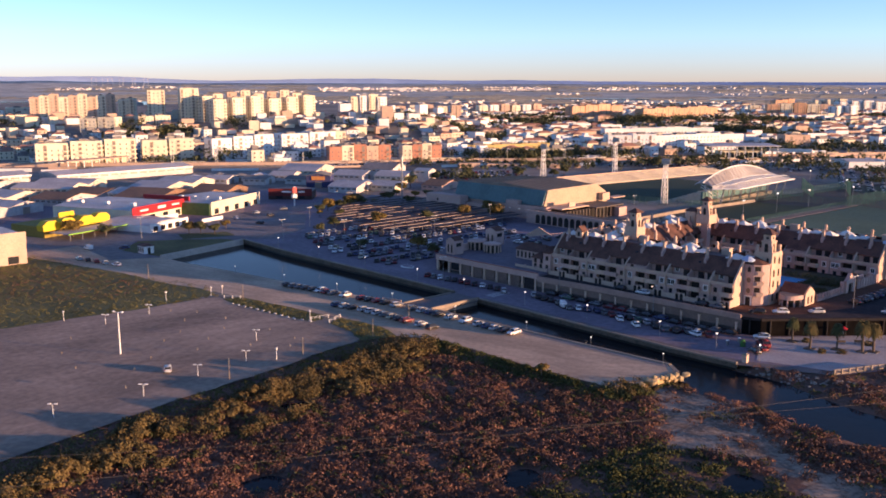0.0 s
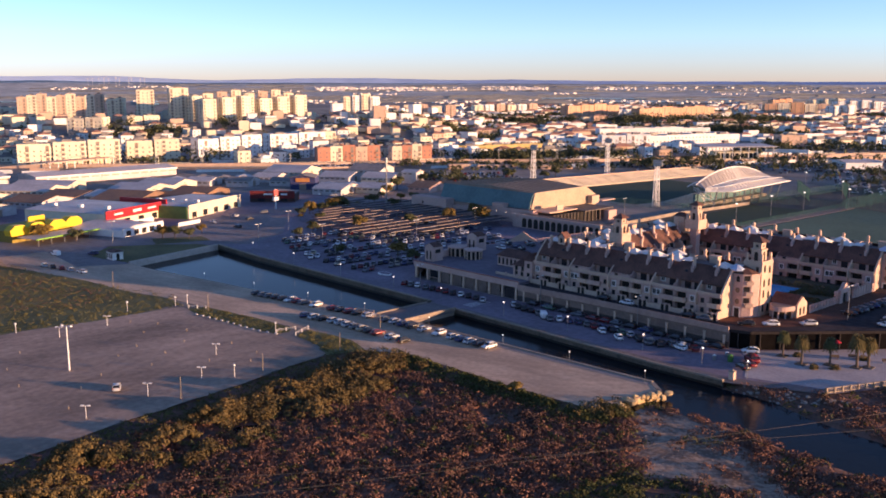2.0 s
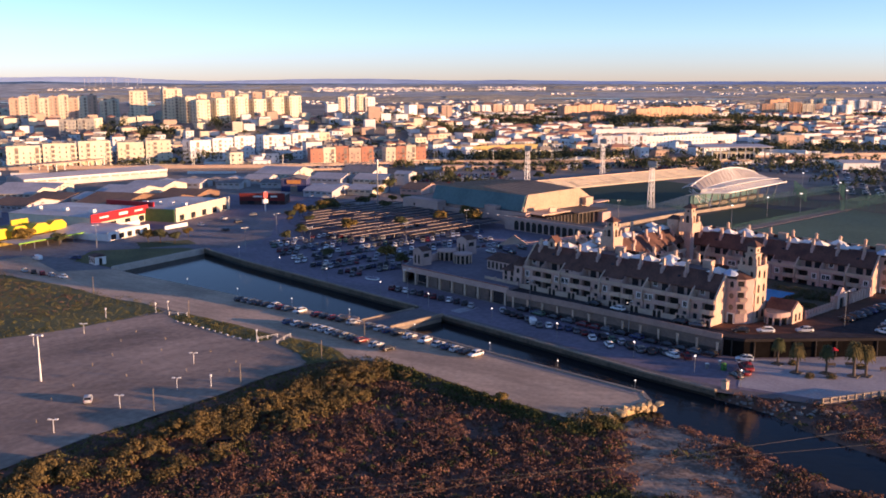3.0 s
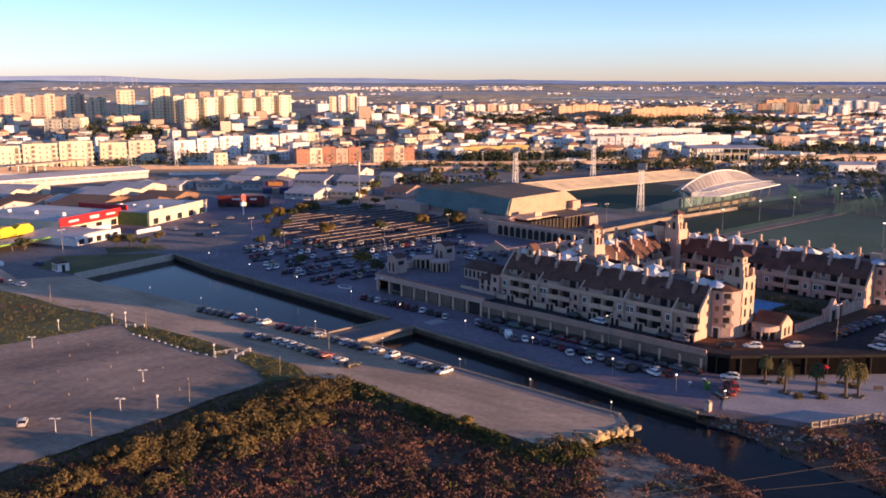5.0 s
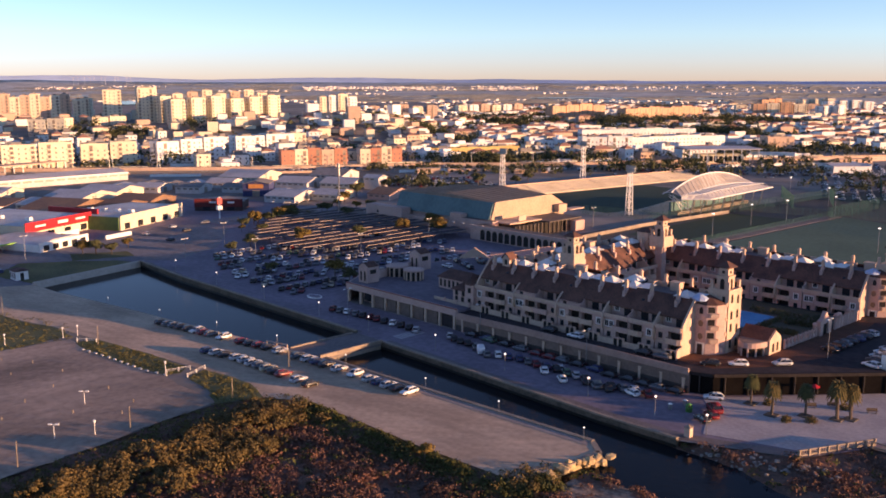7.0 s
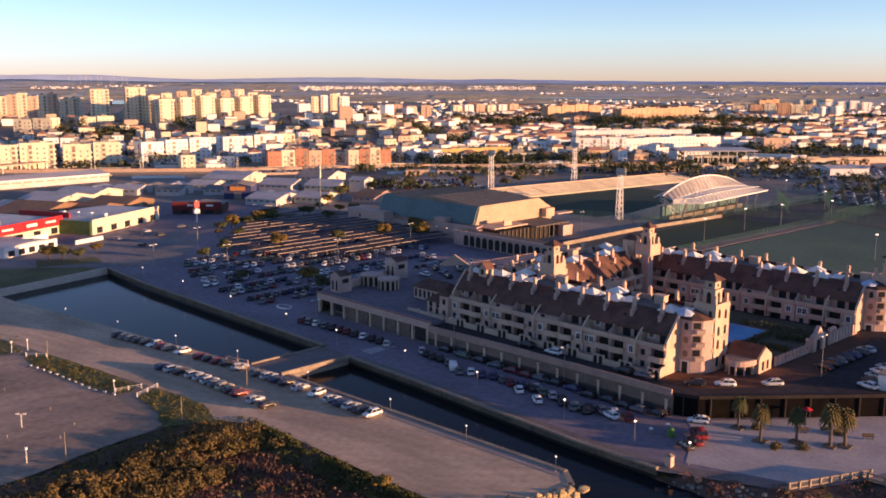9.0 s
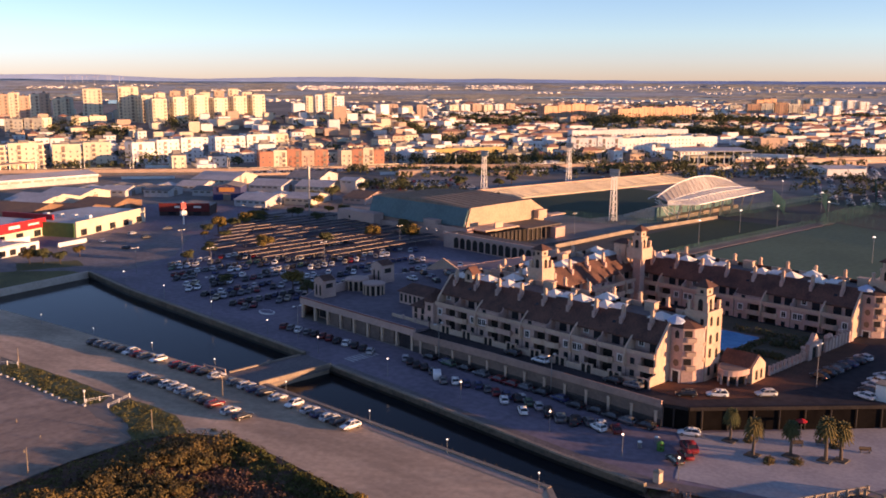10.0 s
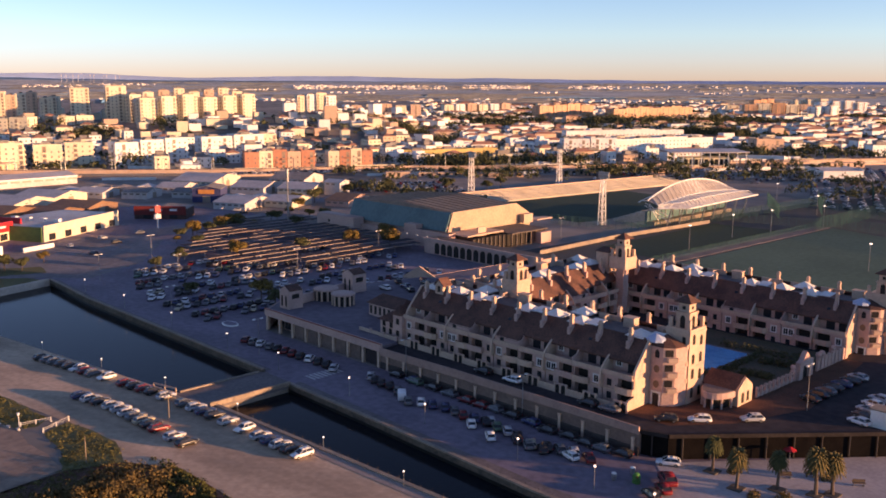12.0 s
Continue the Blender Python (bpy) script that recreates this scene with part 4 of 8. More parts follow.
for y, r in ((58, .7), (68.5, .9), (70, .9), (75, .8)):
    solid("stone_vase", Build().ball((70.2, y, TER + 3.1), r * .7, 8).box(69.9, 70.5, y - .3, y + .3, TER + 2.3, TER + 2.6), STUCCO, "rounded stone finial on the boundary wall", "finial")

# added out of view, only to shade the gate wall and parked cars
solid("neighbour_block", Build().box(140, 156, 92, 116, 0, 14.5), STUCCO, "plain unseen block added east of the forecourt to cast shade", "building", "structure")

# undercroft below the raised street, facing the plaza; its shade is put into the colours
uc = thing("undercroft", "shaded shop fronts below the raised street", "shop front")
EDGE = [(63.5, 20.0), (68, 21.5), (91, 47)]
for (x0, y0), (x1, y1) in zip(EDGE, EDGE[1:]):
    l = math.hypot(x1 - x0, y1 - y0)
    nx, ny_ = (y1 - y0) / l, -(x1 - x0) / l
    # beam, fronts and pillars are near-black to stand in for missing sunlight
    part("fascia", Build().prism([(x0, y0), (x1, y1), (x1 + nx * .5, y1 + ny_ * .5), (x0 + nx * .5, y0 + ny_ * .5)], TER - 0.35, TER + 0.25), mat("shaded_beam", (0.045, 0.038, 0.036), (0.028, 0.025, 0.024), scale=0.3, fine=2.0, spec=0.05), uc, "concrete parapet beam")
    part("shop_front", Build().prism([(x0 + nx * .05, y0 + ny_ * .05), (x1 + nx * .05, y1 + ny_ * .05), (x1 + nx * .1, y1 + ny_ * .1), (x0 + nx * .1, y0 + ny_ * .1)], 0.05, TER - 0.35), mat("deep_shade", (0.008, 0.007, 0.007), (0.014, 0.012, 0.011), spec=0.0), uc, "shop fronts as flat sheets in a shade colour")
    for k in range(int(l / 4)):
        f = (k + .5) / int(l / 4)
        part("pillar", Build().tube((x0 + (x1 - x0) * f + nx * .3, y0 + (y1 - y0) * f + ny_ * .3, 0), (x0 + (x1 - x0) * f + nx * .3, y0 + (y1 - y0) * f + ny_ * .3, TER - .35), .13, .13, 6), mat("shaded_pillar", (0.05, 0.042, 0.038)), uc)

# ---------------------------------------------------------------- sports hall
TEAL = mat("teal_sheet", (0.07, 0.165, 0.17), (0.05, 0.125, 0.13), scale=0.1, fine=0.8, rough=0.55)
hall = thing("sports_hall", "big sports hall with teal sheet side and brown roof", "sports hall")
part("side_wall", Build().box(-132, -80.4, 122, 156, 0, 7.2), STUCCO, hall)
part("teal_side", Build().side([(121.0, 5.0), (121.9, 5.0), (124.6, 11.6), (123.8, 11.8)], -132, -80.6), TEAL, hall, "teal sheet-metal upper side")
part("roof", Build().front([(-133, 11.3), (-80.2, 11.3), (-80.2, 11.7), (-106, 13.3), (-133, 11.7)], 123.8, 157.5), mat("brown_roof", (0.28, 0.22, 0.17), (0.2, 0.16, 0.125), scale=0.1, fine=0.9), hall, "brown ribbed metal roof")
for k in range(10):
    part("roof_rib", Build().front([(-133, 11.75), (-106, 13.35), (-80.2, 11.75), (-80.2, 11.95), (-106, 13.55), (-133, 11.95)], 125 + k * 3.5, 125.25 + k * 3.5), mat("roof_rib", (0.26, 0.2, 0.15)), hall)
part("end_wall", Build().side([(122.0, 0), (164.7, 0), (164.7, 8.0), (157, 12.3), (124.4, 12.0), (122.0, 5.5)], -80.6, -80.0), mat("hall_render", (0.47, 0.35, 0.245), (0.38, 0.28, 0.2), scale=0.15, fine=1.2), hall, "sunlit plastered end wall")
part("annex_roof", Build().box(-91.6, -76.4, 118.8, 121.4, 5.6, 5.65), mat("felt_roof", (0.11, 0.095, 0.085), (0.07, 0.062, 0.058)), hall, "dark felt roof")
part("annex", Build().box(-145, -123, 116, 121.0, 0, 6.0).box(-144.5, -123.5, 116.5, 121, 6.0, 6.2), STUCCO, hall, "lower plastered annex")
part("annex_door", Build().box(-128, -125.5, 115.95, 116.02, 0, 2.6).box(-138, -137, 115.95, 116.02, 3.2, 4.2), SHADE, hall)
part("link_wall", Build().box(-123, -98, 119.5, 121.0, 0, 3.6), STUCCO, hall)
part("annex", Build().box(-98, -76, 118.5, 121.6, 0, 5.6).box(-98, -92, 118.4, 121.6, 5.6, 7.0), STUCCO, hall, "lower plastered annex")
part("entrance_canopy", Build().box(-80, -70, 121.4, 139, 5.0, 5.45), STUCCO_LIGHT, hall, "thin flat concrete canopy")
part("fin", Build().box(-72.4, -71.8, 128.2, 132.2, 0, 7.4), STUCCO_LIGHT, hall, "tall concrete fin through the canopy")
part("entrance_roof", Build().box(-80, -66, 139, 158, 4.4, 4.8), mat("weathered_slab", (0.15, 0.12, 0.1), (0.1, 0.082, 0.072), scale=0.2, fine=1.2), hall, "flat roof over the entrance")
# dark tone paints the shade of the recess below the entrance roof
part("entrance_wall", Build().box(-79.9, -68.5, 121.8, 157.6, 0, 4.4), SHADE, hall, "entrance front in a flat dark tone for its shade")
for k in range(8):
    part("pillar", Build().box(-67.2, -66.6, 139.5 + k * 2.5, 139.85 + k * 2.5, 0, 4.4), MATS["weathered_slab"], hall)
    part("pillar", Build().box(-68.5, -68.0, 122 + k * 2.1, 122.35 + k * 2.1, 0, 4.4), MATS["weathered_slab"], hall)
part("ticket_block", Build().box(-70, -64, 152, 157.5, 0, 3.9), STUCCO, hall, "pale block beside the entrance")
part("roof_box", Build().box(-79.9, -77.5, 158.5, 163.5, 5, 8.2), STUCCO_LIGHT, hall, "pale box against the end wall")
part("side_canopy", Build().box(-80, -76, 164, 173, 5.6, 6.0), STUCCO_LIGHT, hall, "thin pale canopy slab")
for k in range(4):
    part("wall_lamp", Build().box(-91 + k * 5, -90.4 + k * 5, 112.8, 113, 4.6, 5.0), WHITE, hall)

# ---------------------------------------------------------------- stadium
SEAT = mat("stand_concrete", (0.52, 0.45, 0.35), (0.4, 0.34, 0.265), scale=0.1, fine=1.0)
stand = thing("stadium_stand", "long open concrete stand with stepped rows", "grandstand", pose(-163.6, 211, 0, 0, 0, -7) @ Matrix.Translation((182.5, -222, 0)))
for k in range(8):
    part("tier", Build().box(-182 + k * 1.9, -180.1 + k * 1.9, 222, 372, 0, 3.2 - k * 0.34), SEAT, stand)
part("back_wall", Build().box(-183, -182, 222, 372, 0, 3.9), STUCCO_LIGHT, stand)
for k in range(12):
    part("divider_wall", Build().front([(-182, 0), (-167, 0), (-167, 0.75), (-182, 3.45)], 232 + k * 11.8, 232.3 + k * 11.8), SEAT, stand)
stand = thing("canopy_stand", "stand under a white arched lattice roof", "grandstand")
CY0, CY1 = 213.0, 276.0
N = 22
ribs = []
for k in range(N + 1):
    f = k / N
    y = CY0 + (CY1 - CY0) * f
    bow = max(0.0, math.sin(math.pi * min(1, (0.03 + 0.95 * f)))) ** 0.75
    shift = 9.0 * max(0, 0.14 - f) / 0.14
    lo, hi = (-47.0 - shift, y, 7.4 + 1.0 * f), (-67.5 + 3 * (1 - bow), y, 8.6 + 0.8 * f + 2.2 * bow)
    mid = (-56, y, 8.2 + 1.0 * f + 2.3 * bow)
    ribs.append((lo, mid, hi, (-61, y, 8.8 + 0.8 * f + 6.9 * bow)))
for k in range(N):
    a, c = ribs[k], ribs[k + 1]
    part("roof_panel", Build().add([a[0], c[0], c[1], a[1]] + [(p[0], p[1], p[2] - 0.3) for p in (a[0], c[0], c[1], a[1])], [(0, 1, 2, 3), (7, 6, 5, 4), (0, 4, 5, 1), (1, 5, 6, 2), (2, 6, 7, 3), (3, 7, 4, 0)]), mat("roof_membrane", (0.74, 0.68, 0.6), (0.6, 0.54, 0.47), scale=0.4, fine=2.0), stand)
    part("upper_panel", Build().add([a[1], c[1], c[3], a[3]] + [(p[0] - .25, p[1], p[2]) for p in (a[1], c[1], c[3], a[3])], [(0, 1, 2, 3), (7, 6, 5, 4), (0, 4, 5, 1), (1, 5, 6, 2), (2, 6, 7, 3), (3, 7, 4, 0)]), mat("lattice_sheet", (0.42, 0.37, 0.33), (0.3, 0.26, 0.23), scale=0.4, fine=2.0), stand, "greyish roof sheet behind the lattice")
    part("truss_chord", Build().tube(a[3], c[3], .32, .32, 5), WHITE, stand)
    part("rear_chord", Build().tube(a[2], c[2], .24, .24, 5), WHITE, stand)
    part("edge_beam", Build().tube(a[0], c[0], .34, .34, 5), WHITE, stand)
    part("roof_purlin", Build().tube((a[1][0], a[1][1], a[1][2] + .1), (c[1][0], c[1][1], c[1][2] + .1), .14, .14, 4), WHITE, stand)
    low_a, low_c = [tuple(p[0][i] + (p[1][i] - p[0][i]) * .45 + (0, 0, .9)[i] for i in range(3)) for p in (a, c)]
    for p, q in ((a[1], c[3]), (c[1], a[3]), (a[3], c[2]), (low_a, c[1]), (low_c, a[1]), (a[0], low_c), (low_a, low_c)):
        part("truss_brace", Build().tube(p, q, .13, .13, 3), WHITE, stand)
    if k % 3 == 0:
        part("column", Build().tube((-52, a[0][1], 0), (-50, a[0][1], 8), .35, .3, 6), METAL, stand)
for z0, z1 in ((2.0, 8.0), (4.0, 9.0)):
    part("end_brace", Build().tube((-58, CY0 + 4, z0), (-60, CY0, z1), .18, .18, 4).tube((-52, CY0 + 3, z0), (-62, CY0, z1), .14, .14, 4), WHITE, stand)
for k in range(6):
    part("tier", Build().box(-78 + k * 2.6, -75.4 + k * 2.6, CY0 + 2, CY1 - 2, 0, 1 + k * 0.9), SEAT, stand)
part("back_wall", Build().box(-62.4, -61.4, CY0 + 1, CY1 - 1, 0, 5.6), TEAL, stand, "teal glazed back wall")
for k in range(12):
    part("mullion", Build().box(-61.4, -61.1, CY0 + 3 + k * 5.4, CY0 + 3.3 + k * 5.4, 0, 5.6), METAL, stand)
part("plinth", Build().box(-61.4, -58, CY0 + 1, CY1 - 1, 0, 1.6), CONCRETE, stand)


def floodlight(x, y, h, label):
    t = thing("floodlight_mast", label, "floodlight", pose(x, y, 0))
    w0, w1 = 1.1, 0.7
    cs = ((-1, -1), (1, -1), (1, 1), (-1, 1))
    for sx, sy in cs:
        part("leg", Build().tube((sx * w0, sy * w0, 0), (sx * w1, sy * w1, h), .19, .15, 4), WHITE, t)
    n = int(h / 2.2)
    for k in range(n):
        z0, z1 = h * k / n, h * (k + 1) / n
        for (ax, ay), (bx, by) in zip(cs, cs[1:] + cs[:1]):
            f0, f1 = w0 + (w1 - w0) * k / n, w0 + (w1 - w0) * (k + 1) / n
            part("brace", Build().tube((ax * f0, ay * f0, z0), (bx * f1, by * f1, z1), .1, .1, 3), WHITE, t)
    part("lamp_rack", Build().box(-2.2, 2.2, -.3, .3, h, h + .3).box(-2.2, 2.2, -.3, .3, h + 1.3, h + 1.6).box(-2.4, 2.4, .3, .5, h - .2, h + 2.6), METAL, t, "rack of floodlights")
    return t


floodlight(-167.5, 225, 19.5, "tall lattice floodlight mast beside the stand")
floodlight(-174, 301, 19.5, "tall lattice floodlight mast behind the stand")
floodlight(-74, 201.5, 18.5, "lattice floodlight mast at the pitch corner")
solid("field_wall", Build().prism([(-51.6, 136), (-51.1, 136), (-52.0, 180), (-47.5, 238), (-48.0, 238), (-52.5, 180)], 0, 1.35), CONCRETE, "long low plastered wall along the training pitch", "wall", "structure")
solid("pitch_path", Build().prism([(-20, 150), (-14, 150), (-9, 262), (-15, 262)], 0, 0.12), PAVING, "pale path between the training pitches", "path", "structure")
NET = mat("green_net", (0.055, 0.13, 0.12), (0.04, 0.1, 0.09), rough=0.9, spec=0.05)
for (x0, y0), (x1, y1), h in (((-48, 240), (-40, 330), 4), ((-90, 190), (-60, 196), 4), ((-8, 264), (80, 236), 4.5), ((-60, 197), (-49, 236), 3.2), ((-18, 150), (-13, 262), 2.2), ((-8, 300), (60, 290), 4), ((-44, 250), (-10, 256), 3.6), ((-58, 308), (-34, 270), 6.0), ((-42, 325), (-24, 289), 6.5), ((-24, 289), (-2, 297), 6.0), ((-46, 400), (-19, 331), 6.5), ((-19, 331), (30, 345), 5.0), ((-10, 251), (-8, 300), 5.0)):
    t = thing("net_fence", "tall green mesh fence beside the pitch", "fence")
    l = math.hypot(x1 - x0, y1 - y0)
    n = int(l / 3)
    for k in range(n + 1):
        f = k / n
        part("post", Build().tube((x0 + (x1 - x0) * f, y0 + (y1 - y0) * f, 0), (x0 + (x1 - x0) * f, y0 + (y1 - y0) * f, h), .06, .06, 4), NET, t)
    m = Build()
    for k in range(int(l / 0.8)):
        f = k / int(l / 0.8)
        m.tube((x0 + (x1 - x0) * f, y0 + (y1 - y0) * f, .1), (x0 + (x1 - x0) * f, y0 + (y1 - y0) * f, h), .04, .04, 3)
    for z in np.arange(.4, h, .5):
        m.tube((x0, y0, z), (x1, y1, z), .03, .03, 3)
    tagged(part("mesh", m, NET, t, "green mesh"), kind="stuff")

# ---------------------------------------------------------------- far town


FARGLASS = mat("far_window", (0.13, 0.11, 0.1), (0.2, 0.17, 0.15), rough=0.35, fine=0.8, spec=0.5)
# shade tan for flat strips where balconies would be recessed
RECESS = mat("balcony_recess", (0.34, 0.26, 0.2), (0.24, 0.18, 0.14), scale=0.1, fine=0.6)


def block(m, w, d, h, wall, label, name="apartment_block", roof=None, storey=3.0, bay=3.4):
    """A flat-roofed block of flats, centred on its base: window columns between columns of balconies."""
    t = thing(name, label, "building", m)
    part("wall", Build().box(-w / 2, w / 2, -d / 2, d / 2, 0, h), wall, t)
    part("roof", Build().box(-w / 2 + 0.3, w / 2 - 0.3, -d / 2 + 0.3, d / 2 - 0.3, h, h + 0.12).box(-w * 0.2, w * 0.1, -d * 0.2, d * 0.2, h, h + 2.2), roof or GREYROOF, t)
    rim = Build()
    for x0, x1, y0, y1 in ((-w / 2, w / 2, -d / 2, -d / 2 + .25), (-w / 2, w / 2, d / 2 - .25, d / 2), (-w / 2, -w / 2 + .25, -d / 2 + .25, d / 2 - .25), (w / 2 - .25, w / 2, -d / 2 + .25, d / 2 - .25)):
        rim.box(x0, x1, y0, y1, h, h + .9)
    part("parapet", rim, wall, t)
    glass, recess, balc = Build(), Build(), Build()
    for side in range(4):
        ln, off = (w, d / 2) if side % 2 == 0 else (d, w / 2)
        n = max(1, int(ln / bay))
        sx, sy = ((0, -1), (1, 0), (0, 1), (-1, 0))[side]

        def put(b_, a0, a1, o0, o1, z0, z1):
            p, q = sorted((sx * (off + o0) + (sx == 0) * a0, sx * (off + o1) + (sx == 0) * a1))
            r_, u = sorted((sy * (off + o0) + (sy == 0) * a0, sy * (off + o1) + (sy == 0) * a1))
            b_.box(p, q, r_, u, z0, z1)
        for k in range(n):
            a_ = -ln / 2 + (k + 0.5) * ln / n
            hollow = (k + side) % 3 == 1 and n > 1 and h > 10.5
            if hollow:
                # flat strip paints the shade behind a column of balconies
                put(recess, a_ - 1.1, a_ + 1.1, -.02, .03, 0.4, h - .5)
            for f in range(max(1, int(h / storey))):
                z = 0.8 + f * storey
                if hollow:
                    put(balc, a_ - 1.25, a_ + 1.25, 0, .9, z - .5, z + .35)
                    put(glass, a_ - .7, a_ + .7, .02, .05, z + .45, z + 1.7)
                else:
                    put(glass, a_ - 0.45, a_ + 0.45, -.02, .04, z + .15, z + 1.25)
    tagged(part("glazing", glass, FARGLASS, t), kind="stuff")
    if recess.v:
        tagged(part("balcony_recess", recess, RECESS, t), kind="stuff")
        tagged(part("balcony", balc, wall, t), kind="stuff")
    return t


def ease(a, b, v):
    f = min(1, max(0, (v - a) / (b - a)))
    return f * f * (3 - 2 * f)


def town_z(x, y):
    """The low rise on which the western quarters of the town stand."""
    dep, lat = -0.72 * (x - 150) + 0.69 * (y + 130), 0.69 * (x - 150) + 0.72 * (y + 130)
    return 15 * ease(770, 890, dep) * (1 - ease(1080, 1400, dep)) * (1 - ease(-0.07, 0.02, lat / max(dep, 1)))


def row(p, q, h, d, n, wall, label, gap=1.5, turn=None, wide=None):
    """n blocks in a line from p to q, on the town's rise; h is the roof's height over the plain."""
    (x0, y0), (x1, y1) = p, q
    l = math.hypot(x1 - x0, y1 - y0)
    a = math.degrees(math.atan2(y1 - y0, x1 - x0))
    for k in range(n):
        f = (k + 0.5) / n
        x, y = x0 + (x1 - x0) * f, y0 + (y1 - y0) * f
        z = town_z(x, y)
        block(pose(x, y, z - 0.4, 0, 0, a if turn is None else turn), wide or l / n - gap, d, (h - z) * (1 + 0.06 * ((k * 7) % 3 - 1)) + 0.4, wall if not isinstance(wall, tuple) else wall[k % len(wall)], label)


OCHRE = mat("ochre_render", (0.72, 0.52, 0.2), (0.62, 0.44, 0.17), scale=0.05, fine=0.4)
BRICKRED = mat("red_brick", (0.5, 0.23, 0.15), (0.42, 0.19, 0.13), scale=0.05, fine=0.4, spread=0.1)
BRICKORANGE = mat("orange_brick", (0.62, 0.36, 0.22), (0.53, 0.31, 0.19), scale=0.05, fine=0.4, spread=0.08)
row((-470, 60), (-450, 122), 15, 14, 3, CREAM, "cream five-storey block of flats")
row((-455, 128), (-442, 162), 15, 14, 2, CREAM, "cream five-storey block of flats")
row((-440, 172), (-434, 222), 15, 14, 3, CITYWHITE, "white five-storey block of flats")
row((-470, 252), (-460, 300), 14, 16, 2, CITYWHITE, "white four-storey block of flats")
row((-362, 222), (-343, 262), 10.6, 12, 5, (BRICKRED, CREAM, BRICKRED, PINK), "brick and cream four-storey block of flats", 0.3)
row((-337, 268), (-324, 294), 10.6, 12, 4, (CREAM, BRICKRED), "brick and cream four-storey block of flats", 0.3)
row((-342, 338), (-307, 396), 7, 10, 3, OCHRE, "long low ochre building", 0)
row((-700, 190), (-675, 214), 21.3, 18, 2, CREAM, "cream six-storey block of flats")
row((-700, 242), (-694, 274), 21.3, 18, 2, CREAM, "cream six-storey block of flats")
row((-810, 183), (-775, 257), 39.7, 11.9, 9, (PINK, CREAM), "tall block of flats with brick and cream bands", 0.2)
row((-772, 260), (-761, 272), 36.9, 11.2, 2, CREAM, "cream end block of flats", 0.2)
row((-900, 190), (-890, 260), 26.3, 18, 3, CREAM, "cream six-storey block of flats")
row((-732, 271), (-721, 285), 47.4, 16.8, 1, CREAM, "tall cream tower block", turn=-25, wide=14)
row((-711, 295), (-698, 310), 49.5, 18.2, 1, CREAM, "tall ochre tower block", turn=-20, wide=15.4)
row((-655, 296), (-652, 422), 38.3, 14, 6, CREAM, "cream nine-storey tower block", turn=-4, wide=11.2)
row((-698, 324), (-694, 436), 43.2, 9.8, 7, (CREAM, PINK, CREAM), "cream tower block standing behind others", turn=-24, wide=9.1)
row((-687, 300), (-680, 319), 41.1, 11.2, 1, CREAM, "cream tower block beside the ochre tower", turn=-4, wide=11.2)
row((-683, 494), (-662, 529), 38.3, 11.2, 4, (CREAM, CITYWHITE), "tall cream block of flats", turn=-20, wide=9.1)
row((-690, 520), (-652, 590), 15.3, 14, 3, (PINK, CREAM), "orange four-storey block of flats", 0.5)
row((-800, 660), (-744, 737), 22, 13, 5, (PINK, CREAM), "brick and cream blocks of flats", 6)
row((-905, 930), (-860, 1040), 16, 14, 6, (CREAM, CITYWHITE, PINK), "cream blocks of flats", 5)
row((-696, 908), (-680, 1012), 20, 16, 4, BRICKORANGE, "brown brick block of flats")
row((-605, 955), (-583, 1120), 17, 16, 7, BRICKORANGE, "long orange brick block of flats", 0.4)
row((-303, 519), (-263, 614), 9, 14, 4, CITYWHITE, "long white school building", 0)
row((-411, 608), (-348, 712), 8, 12, 4, CITYWHITE, "long white school building", 0)
row((-700, 1540), (-680, 1580), 20, 16, 3, BRICKORANGE, "orange brick tower block", 1)
row((-560, 1240), (-500, 1300), 20, 14, 4, (BRICKORANGE, CREAM), "orange brick block of flats", 2)
row((-470, 1270), (-440, 1300), 18, 16, 2, CITYWHITE, "white tower block of flats", 4, turn=-15)
row((-640, 1330), (-520, 1450), 15, 12, 7, (CREAM, CITYWHITE, PINK), "low blocks of flats beyond the trees", 6)
row((-655, 1600), (-600, 1640), 20, 16, 3, CREAM, "cream tower block of flats", turn=-30)
row((-560, 1500), (-500, 1560), 20, 18, 4, CITYWHITE, "white tower block of flats", turn=-35)
row((-712, 505), (-690, 545), 11.3, 14, 2, CREAM, "long cream school building", 0)
row((-620, 520), (-596, 560), 10.3, 14, 2, CITYWHITE, "low white factory building", 0)
row((-208, 584), (-194, 604), 11.5, 14, 1, STUCCO_LIGHT, "plain white four-storey building")
row((-312, 478), (-286, 512), 11, 14, 2, CITYWHITE, "white four-storey block of flats", 1)
row((-486, 268), (-468, 318), 12.5, 14, 3, (CREAM, CITYWHITE), "white four-storey building with dark roof line", 0.4)

rise, cols = Build(), 41
for i in range(31):
    for j in range(cols):
        dep, lat = 760 + i * 22, (-0.66 + j * 0.0175) * (760 + i * 22)
        x, y = 150 - 0.72 * dep + 0.69 * lat, -130 + 0.69 * dep + 0.72 * lat
        rise.v.append((x, y, town_z(x, y) - 0.15))
for i in range(30):
    for j in range(cols - 1):
        rise.f.append((i * cols + j, (i + 1) * cols + j, (i + 1) * cols + j + 1, i * cols + j + 1)[::-1])
solid("town_rise", rise, CITYGROUND, "low rise of dusty ground under the western town", "ground", "structure", smooth=True)

